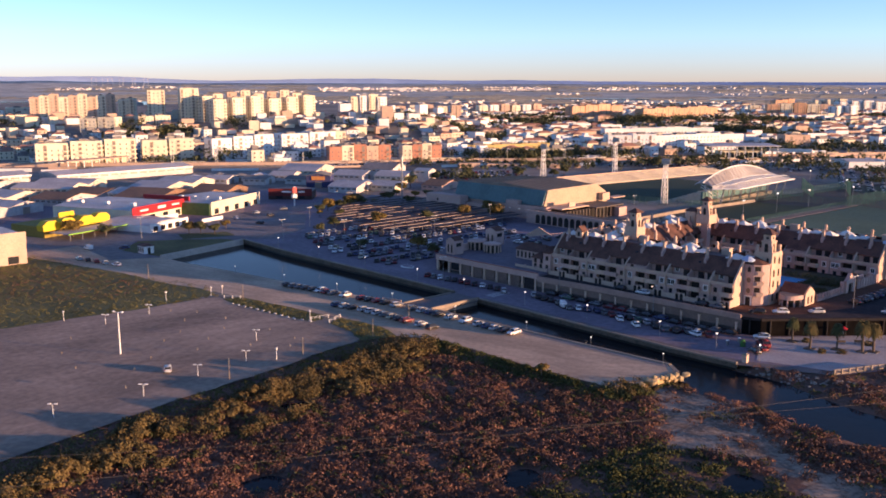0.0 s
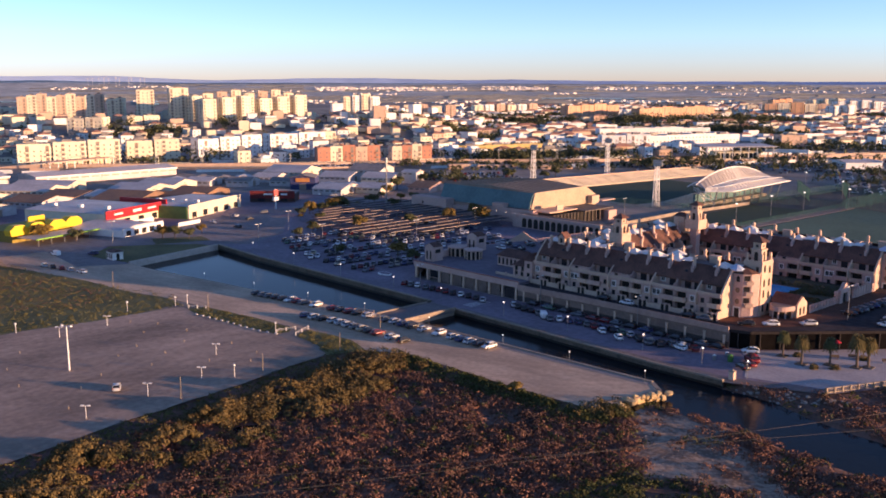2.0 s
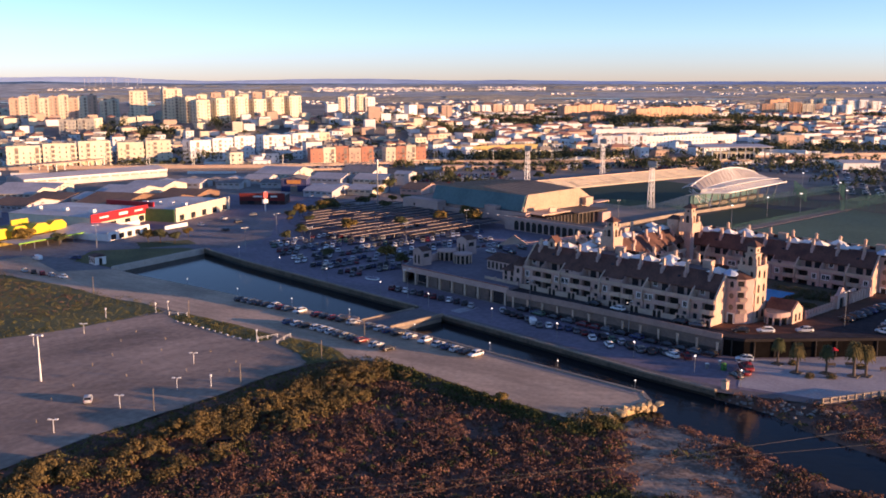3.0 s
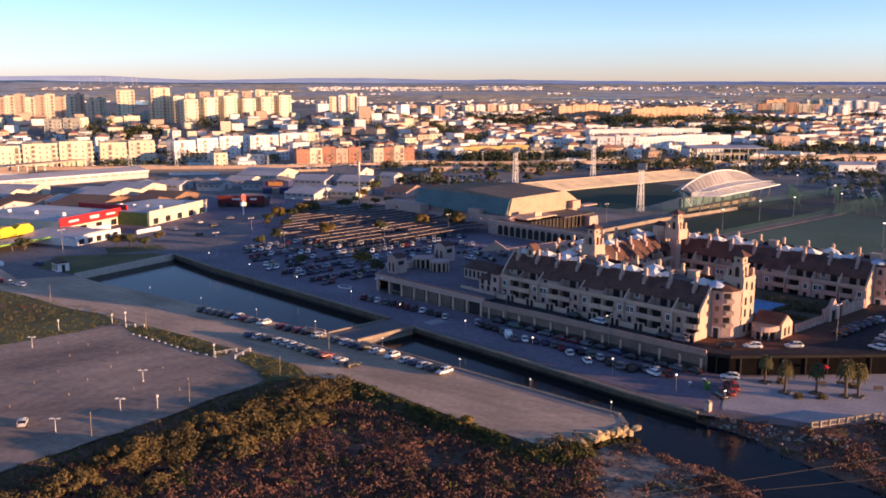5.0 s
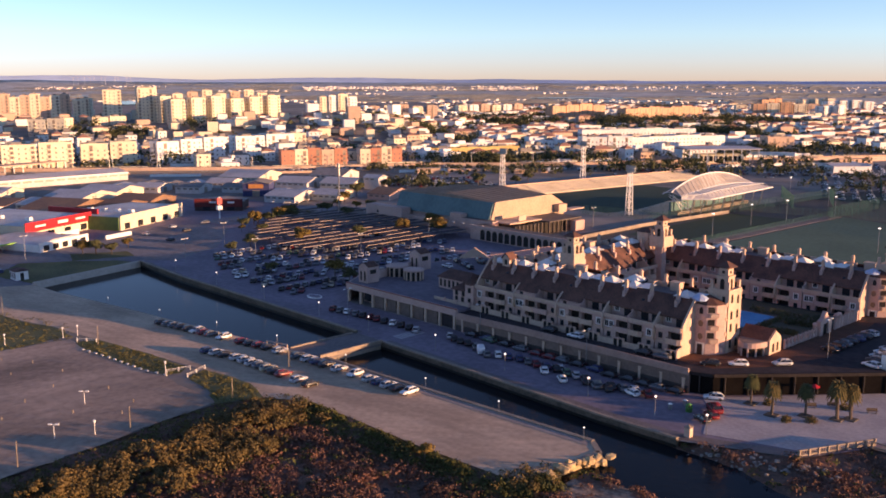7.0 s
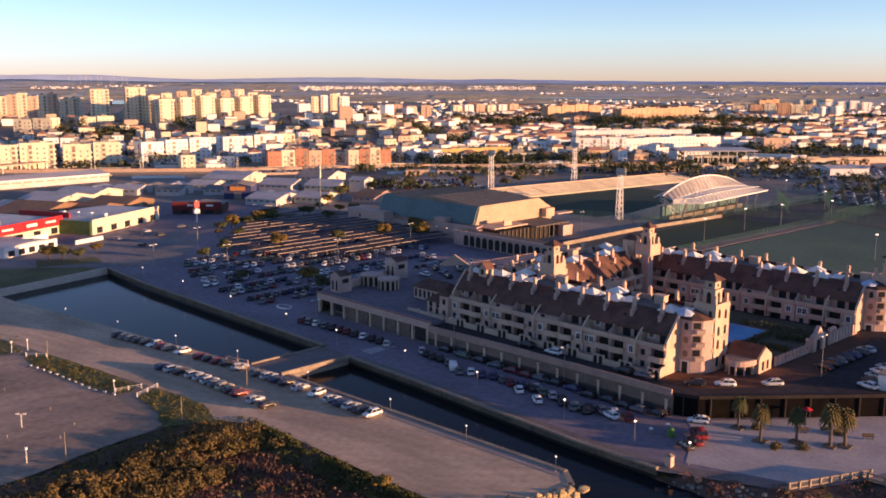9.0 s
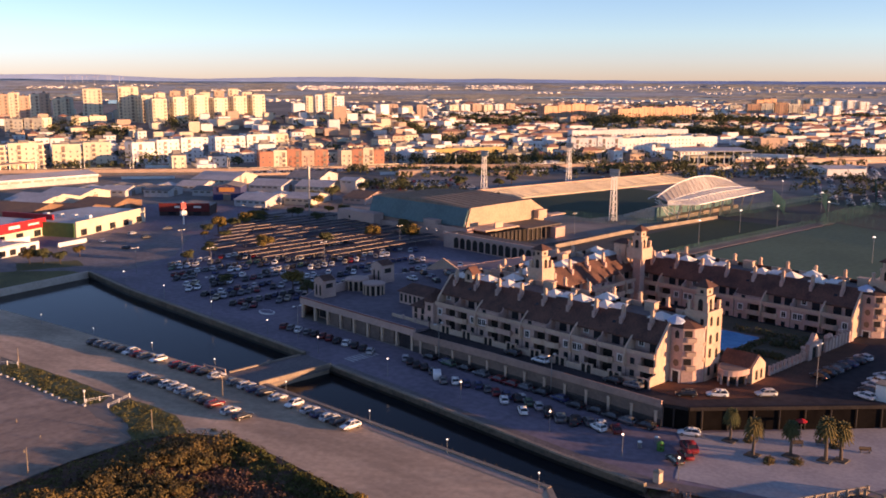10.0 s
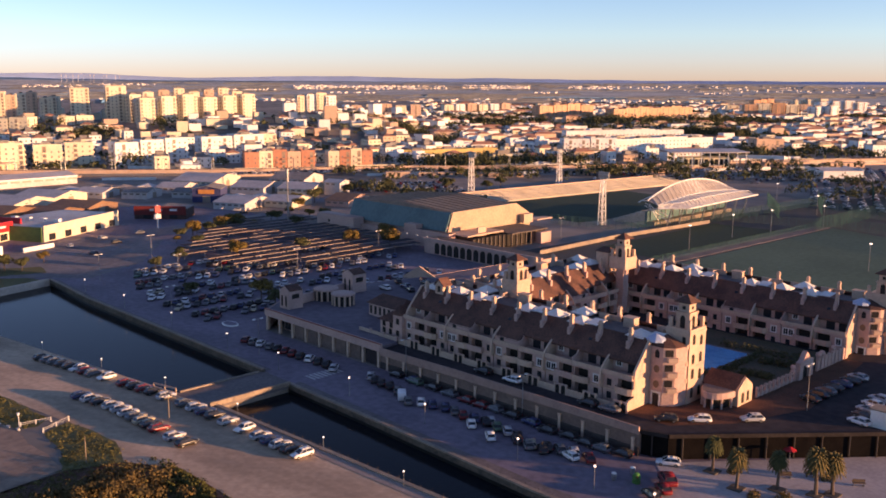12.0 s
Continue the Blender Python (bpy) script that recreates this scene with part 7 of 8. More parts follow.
for k, (x, y) in enumerate(((75.0, 22.4), (80.3, 19.6), (84.5, 23.4), (89.0, 25.6), (90.6, 27.3))):
    plant(PALMS[(k + 1) % 2 if k < 3 else 0], x, y, 0.05, (0.8, 0.92, 0.84, 1.05, 0.95)[k], k * 50)
    solid("tree_pit", Build().box(x - 1, x + 1, y - 1, y + 1, 0.05, 0.2), SOIL, "square earth tree pit with low plants", "tree pit")
for k, (x, y) in enumerate(((-158.8, 65.6), (-161.1, 73.7), (-160.5, 78.8), (-161.1, 84.7), (-161.8, 90.9), (-162.9, 99.0), (-114.2, 33.0), (-108, 118), (-167.9, 113.4), (-166.3, 128.1), (-77.7, 24.1), (-61.5, 35.1), (-52, 33), (-168.4, 0.2), (-143.1, 0.0), (-146.1, -3.2), (-139.6, 3.7), (-147.3, 13.1), (-161.7, -28.1), (-169.8, -36.7), (-100, 112), (-95, 111), (-120, 44), (-112, 60), (-108, 82), (-130, 50), (-140, 62), (-105, 100), (-150, 110), (-174, 100), (-180, 128), (-190, 140))):
    plant(TREES[(0, 1, 0, 3)[k % 4]], x, y, 0, 0.8 + 0.07 * (k % 5), k * 70)
plant(TREES[3], -96, 110, 0, 1.0, 20)
# street trees round the carports, the retail park and the railway yard
for k, (x, y, s_) in enumerate(((-151, 60, .7), (-158, 66, .8), (-162, 72.6, .9), (-166.6, 81, .85), (-163, 85, .7), (-168, 93, .9), (-168.8, 100, .75), (-171, 112.7, .9), (-203, 158, 1.5), (-216, 188, 1.2), (-215, 213, 1.4), (-195, 236, 1.5), (-161, 132, 1.0), (-188, 269, 1.3), (-176.6, 393, 1.4), (-165, 406, 1.5), (-160, 430, 1.2), (-132, 443, 1.4), (-108, 471, 1.2), (-206, 150, 1.1), (-222, 196, 1.0), (-182, 252, 1.2), (-150, 390, 1.3))):
    plant(TREES[(1, 0, 3)[k % 3] if k < 8 else 0], x, y, 0, s_, k * 47)
plant(TREES[1], 52, -35.5, -0.4, 0.7, 20)

# ---------------------------------------------------------------- cars
PAINTS = {"white": (0.75, 0.75, 0.74), "silver": (0.45, 0.46, 0.48), "grey": (0.13, 0.14, 0.15), "black": (0.018, 0.018, 0.02), "dark blue": (0.02, 0.04, 0.12), "red": (0.2, 0.012, 0.014), "beige": (0.45, 0.38, 0.27), "green": (0.06, 0.14, 0.09)}
TYRE = mat("tyre", (0.02, 0.02, 0.02), rough=0.9)
LAMP_RED = mat("tail_lamp", (0.35, 0.02, 0.02), rough=0.3)
LAMP_CLEAR = mat("head_lamp", (0.75, 0.75, 0.72), rough=0.15)


def loft(sections):
    """Rounded hull: sections of y, half width, bottom, top."""
    b = Build()
    ring = 10
    for y, hw, zb, zt in sections:
        r = min(0.16, hw * 0.3)
        b.v += [(-hw + r, y, zb), (hw - r, y, zb), (hw, y, zb + r), (hw, y, zt - r * 1.4), (hw - r * 0.5, y, zt - r * 0.4), (hw - r * 1.6, y, zt), (-hw + r * 1.6, y, zt), (-hw + r * 0.5, y, zt - r * 0.4), (-hw, y, zt - r * 1.4), (-hw, y, zb + r)]
    n = len(sections)
    for s in range(n - 1):
        for i in range(ring):
            b.f.append((s * ring + i, s * ring + (i + 1) % ring, (s + 1) * ring + (i + 1) % ring, (s + 1) * ring + i))
    b.f += [tuple(range(ring))[::-1], tuple(range((n - 1) * ring, n * ring))]
    return b


HULL = loft([(-2.12, .7, .42, .78), (-2.02, .82, .28, .95), (-1.2, .87, .2, .97), (0.0, .87, .2, .95), (0.9, .87, .2, .93), (1.6, .85, .22, .84), (2.02, .78, .28, .7), (2.14, .62, .36, .58)])
ROOF = [(-1.45, .6, 1.4), (-1.1, .63, 1.45), (-0.2, .63, 1.47), (0.25, .6, 1.41)]
for a, c in zip(ROOF, ROOF[1:]):
    HULL.add([(-a[1], a[0], a[2]), (a[1], a[0], a[2]), (c[1], c[0], c[2]), (-c[1], c[0], c[2])] + [(-a[1], a[0], a[2] - .06), (a[1], a[0], a[2] - .06), (c[1], c[0], c[2] - .06), (-c[1], c[0], c[2] - .06)],
             [(0, 1, 2, 3), (7, 6, 5, 4), (0, 4, 5, 1), (1, 5, 6, 2), (2, 6, 7, 3), (3, 7, 4, 0)])
for sx in (-1, 1):
    for y0, z0, y1, z1 in ((-1.95, .95, -1.45, 1.4), (1.0, .92, .25, 1.4), (-.45, .95, -.4, 1.44)):
        HULL.tube((sx * .8, y0, z0), (sx * .61, y1, z1), .05, .05, 4)
GLASS = Build().add([(-.79, -1.92, .93), (.79, -1.92, .93), (.79, 1.0, .91), (-.79, 1.0, .91), (-.58, -1.4, 1.4), (.58, -1.4, 1.4), (.58, .24, 1.4), (-.58, .24, 1.4)],
                    [(0, 1, 5, 4), (1, 2, 6, 5), (2, 3, 7, 6), (3, 0, 4, 7), (4, 5, 6, 7)])
GLASSMESH = GLASS.mesh("glazing", DARKGLASS)
WHEEL = Build().tube((-.11, 0, 0), (.11, 0, 0), .31, .31, 10).mesh("tyre", TYRE)
RIM = Build().tube((-.13, 0, 0), (.13, 0, 0), .18, .18, 8).mesh("rim", METAL)
HEAD = Build().box(-.12, .12, -.06, .04, -.06, .06).mesh("headlight", LAMP_CLEAR)
TAIL = Build().box(-.1, .1, -.04, .06, -.08, .08).mesh("tail_light", LAMP_RED)
VANHULL = loft([(-2.3, .82, .35, 1.85), (-2.2, .88, .25, 1.98), (0.6, .88, .22, 1.98), (1.0, .86, .22, 1.8), (1.45, .85, .22, 1.15), (2.1, .8, .28, .95), (2.25, .66, .36, .8)])
VANGLASS = Build().box(-.89, .89, .1, .9, 1.15, 1.7).add([(-.75, 1.03, 1.72), (.75, 1.03, 1.72), (.75, 1.46, 1.18), (-.75, 1.46, 1.18)], [(0, 1, 2, 3)]).mesh("glazing", DARKGLASS)


def car_base(colour, van=False, plain=False):
    t = thing("van" if van else "car", f"parked {colour} {'van' if van else 'hatchback car'} with dark windows", "van" if van else "car", pose(0, 0, -50), "parked cars")
    paint = mat("paint_" + colour.replace(" ", "_"), PAINTS[colour], tuple(c * 0.93 for c in PAINTS[colour]), rough=0.32, fine=1.0, spec=0.5)
    part("body", (VANHULL if van else HULL).mesh("body", paint, True), None, t)
    part("glazing", VANGLASS if van else GLASSMESH, None, t, "dark tinted glass")
    for sx in (-1, 1):
        for y in (-1.3, 1.3):
            w = part("wheel", WHEEL, None, t, at=(sx * .76, y, .31))
            if not plain:
                part("rim", RIM, None, w)
        if plain:
            continue
        part("headlight", HEAD, None, t, at=(sx * .56, 2.08, .62))
        part("tail_light", TAIL, None, t, at=(sx * .66, -2.08, .78))
    return t


CARS = {c: car_base(c) for c in PAINTS}
VAN = car_base("white", True)
FARCARS = {c: car_base(c, plain=True) for c in PAINTS}
cr = random.Random(9)
MIX = ["white"] * 4 + ["silver"] * 4 + ["grey"] * 7 + ["black"] * 8 + ["dark blue"] * 5 + ["red"] * 2 + ["beige"] + ["green"]
count = [0]


def park(x, y, turn, colour=None, z=0.05, kinds=CARS):
    """A parked car whose nose points turn degrees anticlockwise from +y."""
    count[0] += 1
    base = VAN if colour == "van" else kinds[colour or cr.choice(MIX)]
    return scaled(copy_thing(base, pose(x, y, z, 0, 0, turn + cr.uniform(-3, 3))), 0.86)


UP = [(-47.6, "black"), (-45.2, "grey"), (-43, "grey"), (-40.5, "black"), (-38.0, "black"), (-35.6, "white"), (-33.0, "red"), (-30.6, "grey"), (-26.8, "white"), (-20.9, "red"), (-18.2, "black"), (-15.6, "red"), (-13.0, "black"), (-9.2, "silver"), (-3.6, "grey"), (-0.4, "silver"), (2.4, "dark blue"), (5.2, "black"), (9.2, "silver"), (13.8, "white"), (18.2, "silver"), (20.9, "dark blue"), (23.4, "silver"), (26.0, "black"), (28.8, "white")]
for x, c in UP:
    park(x, np.interp(x, (-48, -13, 0, 30), (-26.6, -20.2, -18.8, -17.6)), 0 if c != "white" else 180, c)
for x, c in ((-19.8, "dark blue"), (-17.2, "silver"), (-14.6, "black"), (-11.2, "silver"), (-8.6, "silver"), (-6.0, "silver"), (-3.4, "grey"), (-0.8, "beige"), (1.6, "black"), (4.2, "red"), (9.0, "silver"), (12.7, "black")):
    park(x, np.interp(x, (-20, -10, 13), (-30.6, -28.6, -28.0)), 0, c)
for x, y, c in ((7.5, 14.0, "silver"), (9.6, 13.2, "black"), (11.9, 12.8, "black"), (14.2, 12.9, "black"), (20.1, 10.6, "van"), (22.6, 9.8, "grey"), (24.6, 11.1, "white"), (27.0, 11.6, "dark blue"), (29.4, 12.4, "dark blue"), (31.8, 12.2, "grey"), (34.2, 11.8, "red"), (38.0, 9.9, "white"), (39.4, 13.1, "silver"), (41.8, 12.1, "green"), (44.2, 11.9, "silver"), (46.8, 11.4, "black"), (50.5, 10.4, "beige"), (52.8, 11.4, "black"), (54.8, 12.2, "grey"), (57.0, 12.8, "silver"), (60.0, 12.6, "red"),
                (33, 17.5, "red"), (36, 17.8, "grey"), (29.5, 17.5, "red"), (16, 17.8, "green"), (43.8, 8.2, "white"), (48.5, 16.8, "black"), (56, 17.0, "black"), (59, 17.0, "grey"), (10.2, 18.2, "black"), (14.8, 18.2, "dark blue"), (20.4, 18.0, "black"), (25, 17.8, "grey"), (40, 17.8, "black"), (44.4, 17.6, "dark blue"), (52.4, 17.4, "black"), (62.4, 17.6, "black"), (47.6, 10.4, "black"), (50.4, 9.8, "grey"), (53.0, 10.2, "black"), (39.0, 12.4, "black"), (36.6, 12.2, "dark blue"), (17.2, 12.2, "grey")):
    park(x, y, 49 if y < 14.5 else 88, c)
park(57.5, 11.2, 70, "white")
for x, y, c in ((-30.3, 10.5, "red"), (-28.0, 10.8, "grey"), (-25.6, 11.1, "white"), (-22.6, 11.4, "grey"), (-20.2, 11.7, "black"), (-17.6, 11.9, "red"), (-15.2, 11.9, "red"), (-12.4, 11.9, "black"), (-9.6, 12.2, "white"), (-7.0, 12.4, "black"), (-4.2, 12.4, "black"), (-1.4, 12.0, "silver")):
    park(x, y, 40, c)
for x, y, a, c in ((35.4, 23.0, 92, "white"), (28.5, 23.0, 92, "black"), (51.8, 23.2, 92, "black"), (55.9, 23.4, 95, "grey"), (64.6, 26.2, 125, "black"), (68.4, 29.8, 130, "white"), (74.0, 36.0, 135, "silver"), (76.4, 51.7, 75, "black"), (76.4, 54.6, 75, "black"), (76.5, 57.4, 75, "grey"), (76.7, 60.1, 75, "black"), (76.9, 63.0, 75, "dark blue"), (77.2, 66.0, 75, "black"), (77.3, 69.0, 75, "silver"), (86.2, 46.9, 75, "white"), (85.6, 50.2, 75, "black"), (85.0, 53.4, 75, "silver"), (84.6, 56.6, 75, "white"), (84.4, 60, 75, "silver")):
    park(x, y, a, c, TER + 0.04)
for x, y, a, c in ((69.2, 19.8, 118, "white"), (73.6, 11.4, 55, "red"), (73.4, 8.6, 60, "black"), (-108.0, -48.7, 100, "white"), (-113, -50, 80, "silver"), (-117, -51, 75, "red"), (-121, -52, 75, "black"), (-125, -53.2, 80, "silver"), (-141, -43.4, 100, "van"), (-134, -34, 120, "dark blue"), (-0.1, -87.4, 60, "silver")):
    park(x, y, a, c)
for x, y in ((-33, 53), (-31, 58), (-36, 60), (-30, 64), (-27, 56), (-33, 66), (-24, 66), (-29, 70), (-20, 84), (0.5, 29)):
    park(x, y, 80 + cr.uniform(-20, 20), z=4.52 if x < 0 else TER + .04)
scaled(park(72.4, 14.4, 50, "red"), 1.1)
spare = []
for k, x in enumerate((-52, -57.5, -66, -71.5, -80, -85.5, -94, -99.5, -108, -113.5)):
    y0 = 14 + max(0, (-x - 85) * 0.45)
    for j in range(34):
        y = y0 + j * 2.55
        if y > (92 if x > -75 else 105) or (-46 < x and y > 30) or cr.random() < 0.2:
            continue
        spare.append((x + cr.uniform(-.3, .3), y, 47 if k % 2 else 227))
spare.sort(key=lambda q: q[1] - q[0])
shown = spare[:max(0, 296 - count[0])]
hidden = spare[len(shown):]
for x, y, a in shown:
    park(x, y, a, kinds=FARCARS)

for x in np.arange(-40, 60, 7.5):
    for y in np.arange(318, 520, 2.7):
        if cr.random() < 0.62 and x - 0.45 * (y - 318) + 60 > -110:
            spare.append((x - 0.45 * (y - 318), y, cr.choice((90, -90))))
for x, y in ((-168, 30), (-172, 20), (-176, 45), (-178, 60), (-165, 45), (-150, 30), (-205, 118), (-200, 124), (-196, 116), (-212, 116), (-230, 138), (-180, 10), (-186, -14), (-188, -22), (-184, -30), (-190, -56), (-182, -60), (-170, -58)):
    spare.append((x, y, cr.uniform(0, 180)))
for k in range(260):
    f = cr.random()
    spare.append((-340 + 60 * f + cr.gauss(0, 3), 190 + 130 * f + cr.gauss(0, 3), 30) if k % 2 else (-225 + 90 * f + cr.gauss(0, 8), 340 + 60 * f + cr.gauss(0, 10), 40))
for k in range(9):
    for j in range(22):
        if cr.random() < 0.72:
            u_, v_ = j * 2.8, k * 7.0 - (k % 2) * 1.6
            spare.append((-256 + u_ * .6 + v_ * .62, 214 + u_ * .72 - v_ * .42 + 6, 40 + cr.uniform(-4, 4)))
for k in range(150):
    f = cr.random()
    spare.append((-212 + 70 * f + cr.gauss(0, 7), 385 + 70 * f + cr.gauss(0, 8), 50) if k % 2 else (-120 + 60 * f + cr.gauss(0, 9), 400 + 60 * f + cr.gauss(0, 9), 40))
joined = {c: Build() for c in ("white", "silver", "grey", "black", "dark blue", "red")}
joined_glass = Build()
for x, y, a in hidden + spare[len(shown) + len(hidden):]:
    m = pose(x, y, 0.05, 0, 0, a) @ Matrix.Scale(0.86, 4)
    c = cr.choice(("white", "white", "silver", "silver", "grey", "grey", "black", "black", "dark blue", "red"))
    joined[c].add([m @ Vector(p) for p in HULL.v], HULL.f)
    joined_glass.add([m @ Vector(p) for p in GLASS.v], GLASS.f)
for c, b in joined.items():
    solid("parked_cars", b, MATS["paint_" + c.replace(" ", "_")], f"rows of {c} cars parked far off", "cars", "stuff")
solid("car_glass", joined_glass, DARKGLASS, "dark glass of cars parked far off", "cars", "stuff")

# ---------------------------------------------------------------- carports over the far half of the car park
PANEL = mat("carport_roof", (0.085, 0.07, 0.075), (0.055, 0.046, 0.05), scale=0.1, fine=1.0, rough=0.9, spec=0.1)
EDGE_M = mat("carport_edge", (0.4, 0.31, 0.25))
cp = thing("carport", "long low carport roof on steel posts", "carport", pose(0, 0, -50), "carports")
part("roof", Build().side([(-5.6, 2.5), (5.6, 2.5), (5.6, 2.62), (-5.6, 2.62)], -1.9, 1.9), PANEL, cp)
part("fascia", Build().box(1.9, 2.0, -5.6, 5.6, 2.48, 2.64), EDGE_M, cp, "pale edge beam")
for y in (-3.6, 3.6):
    part("post", Build().tube((-1.2, y, 0), (-1.2, y, 2.5), .1, .1, 5), METAL, cp)
    part("arm", Build().tube((-1.2, y, 1.7), (1.6, y, 2.5), .07, .07, 4), METAL, cp)
for k in range(15):
    x = -168 + k * 5.9
    ya, yb = np.interp(x, (-169, -124, -96, -85), (86, 44, 48, 66)), np.interp(x, (-169, -148, -85), (104, 128, 106))
    n = int((yb + 8 - ya) / 12)
    for j in range(n):
        y = ya + 6 + j * 12
        if (k * 3 + j) % 11 == 5:
            continue
        copy_thing(cp, pose(x, y, 0, 0, 0, 0))

# ---------------------------------------------------------------- lamps and posts
BULB = bpy.data.materials.new("lamp_globe")
BULB.use_nodes = True
bb_ = BULB.node_tree.nodes["Principled BSDF"]
bb_.inputs["Base Color"].default_value = (0.85, 0.85, 0.8, 1)
bb_.inputs["Emission Color"].default_value = (1, 0.93, 0.78, 1)
bb_.inputs["Emission Strength"].default_value = 0.7


def lamp_base(h, label, globe=0.26):
    t = thing("street_lamp", label, "street lamp", pose(0, 0, -50), "quay lamps")
    part("pole", Build().tube((0, 0, 0), (0, 0, .5), .11, .09, 6).tube((0, 0, .5), (0, 0, h), .06, .05, 6), METAL, t)
    part("globe", Build().ball((0, 0, h + globe * .8), globe, 8).mesh("globe", BULB, True), None, t, "lit white globe")
    return t


QL = lamp_base(3.3, "quay lamp with a lit white globe", 0.2)
for x, y in ((-72.0, -28.4), (-52.0, -24.8), (-32.5, -21.0), (-13.5, -17.6), (7.7, -15.6), (29.6, -14.2), (47.4, -13.7), (65.0, -13.0)):
    scaled(copy_thing(QL, pose(x, y, 0.05)), 0.68)
for x, y in ((12.6, 4.6), (32.0, 5.0), (52.5, 4.8), (66.5, 5.0), (77.2, 3.4), (-9, 4.2), (-28, 4.4), (-52, 4.6), (-76, 4.8), (-100, 5.4)):
    copy_thing(QL, pose(x, y, 0.05))
for line, n_, label in ((((1.5, -14.7), (64.5, -11.4)), 30, "row of short iron posts along the dirt road's quay"), (((2.0, 0.7), (74.0, -1.6)), 30, "row of short iron posts along the promenade")):
    rp = thing("quay_posts", label, "posts", kind="structure")
    stick = Build().tube((0, 0, 0), (0, 0, .5), .05, .04, 5).mesh("post", mat("dark_iron", (0.06, 0.055, 0.05), (0.04, 0.036, 0.034), rough=0.6))
    for k in range(n_):
        f = k / (n_ - 1)
        part("post", stick, None, rp, at=(line[0][0] + (line[1][0] - line[0][0]) * f, line[0][1] + (line[1][1] - line[0][1]) * f, 0.1))
twin = thing("lot_lamp", "short twin-headed lamp post on the dirt lot", "lamp post", pose(0, 0, -50), "lot lamps")
part("pole", Build().tube((0, 0, 0), (0, 0, 2.3), .07, .05, 6), WHITE, twin)
part("arm", Build().tube((-.55, 0, 2.3), (.55, 0, 2.3), .04, .04, 5), WHITE, twin)
for s in (-1, 1):
    part("lamp_head", Build().box(s * .55 - .28, s * .55 + .28, -.18, .18, 2.26, 2.42), WHITE, twin)
for x, y in ((-7.1, -62.6), (5.1, -72.8), (6.9, -84.7), (10.7, -97.7), (9.8, -113.6), (-42.9, -81.0), (-44.9, -69.1)):
    copy_thing(twin, pose(x, y, 0.04, 0, 0, 45))
post = thing("wooden_post", "slim weathered wooden pole", "pole", pose(0, 0, -50), "wooden poles")
part("pole", Build().tube((0, 0, 0), (0.05, 0.02, 4.2), .09, .06, 6), mat("old_wood", (0.3, 0.24, 0.17), (0.2, 0.16, 0.12), fine=4), post)
for x, y in ((10.5, -62.6), (12.8, -81.3), (8.5, -42.2), (-41.4, -44.8), (0.8, -24.6), (-84.5, -49.7)):
    copy_thing(post, pose(x, y, 0.03))
mast = thing("lamp_mast", "tall white lamp mast on the dirt lot", "lamp mast", pose(-17.5, -89.1, 0.04))
part("pole", Build().tube((0, 0, 0), (0, 0, 9.0), .2, .12, 8), WHITE, mast)
part("crosshead", Build().tube((-1.1, -.6, 9.0), (1.1, .6, 9.0), .08, .08, 5), WHITE, mast)
for s in (-1, 1):
    part("lamp_head", Build().box(s * .9 - .3, s * .9 + .3, s * .5 - .2, s * .5 + .2, 9.0, 9.25), WHITE, mast)
tall = thing("street_lamp", "tall street lamp with arms", "street lamp", pose(0, 0, -50), "tall street lamps")
part("pole", Build().tube((0, 0, 0), (0, 0, 7.6), .09, .05, 6), METAL, tall)
part("arm", Build().tube((0, -.9, 7.7), (0, .9, 7.7), .05, .05, 4), METAL, tall)
for s in (-1, 1):
    part("lamp_head", Build().box(-.15, .15, s * .9 - .4, s * .9 + .2, 7.65, 7.85), LAMP_CLEAR, tall)
for x, y, z in ((41.6, 18.6, 0), (77.9, 46.9, TER), (-65.0, 164.4, 0), (12, 19, 0), (-20, 7, 0), (-60, 9, 0), (-110, 14, 0), (-150, -20, 0), (-95, 30, 0), (-130, 40, 0), (-88, 98, 0), (-80, 60, 0)):
    copy_thing(tall, pose(x, y, z))
pitch = thing("pitch_lamp", "tall lamp post with a lit head beside the pitch", "lamp post", pose(0, 0, -50), "pitch lamps")
part("pole", Build().tube((0, 0, 0), (0, 0, 8.2), .1, .06, 6), METAL, pitch)
part("lamp_head", Build().box(-.35, .35, -.35, .35, 8.2, 8.5), BULB, pitch)
for x, y in ((-22.1, 179.3), (-24.6, 213.4), (-20.5, 235.3), (-27.5, 291.5), (-61.1, 324.0), (33.7, 188.3), (60, 210), (-12, 262), (20, 300)):
    copy_thing(pitch, pose(x, y, 0))
pyl = thing("antenna_mast", "tall grey telecom mast with antenna drum", "mast", pose(-154, 109, 0))
part("pole", Build().tube((0, 0, 0), (0, 0, 22), .35, .2, 8), METAL, pyl)
part("antenna", Build().tube((0, 0, 17.5), (0, 0, 22.5), .6, .6, 10), METAL, pyl)
knee = thing("lot_lamp", "short white-headed lamp post on the dirt lot", "lamp post", pose(0, 0, -50), "lot lamps")
part("pole", Build().tube((0, 0, 0), (0, 0, 2.2), .07, .05, 6), WHITE, knee)
part("lamp_head", Build().tube((0, 0, 2.1), (0, 0, 2.5), .2, .26, 8), WHITE, knee)
for x, y in ((-51.7, -48.2), (-51.3, -45.1), (-54.8, -59.5), (-52.4, -87.0), (-12.9, -44.0), (8.2, -67.5)):
    copy_thing(knee, pose(x, y, 0.04))
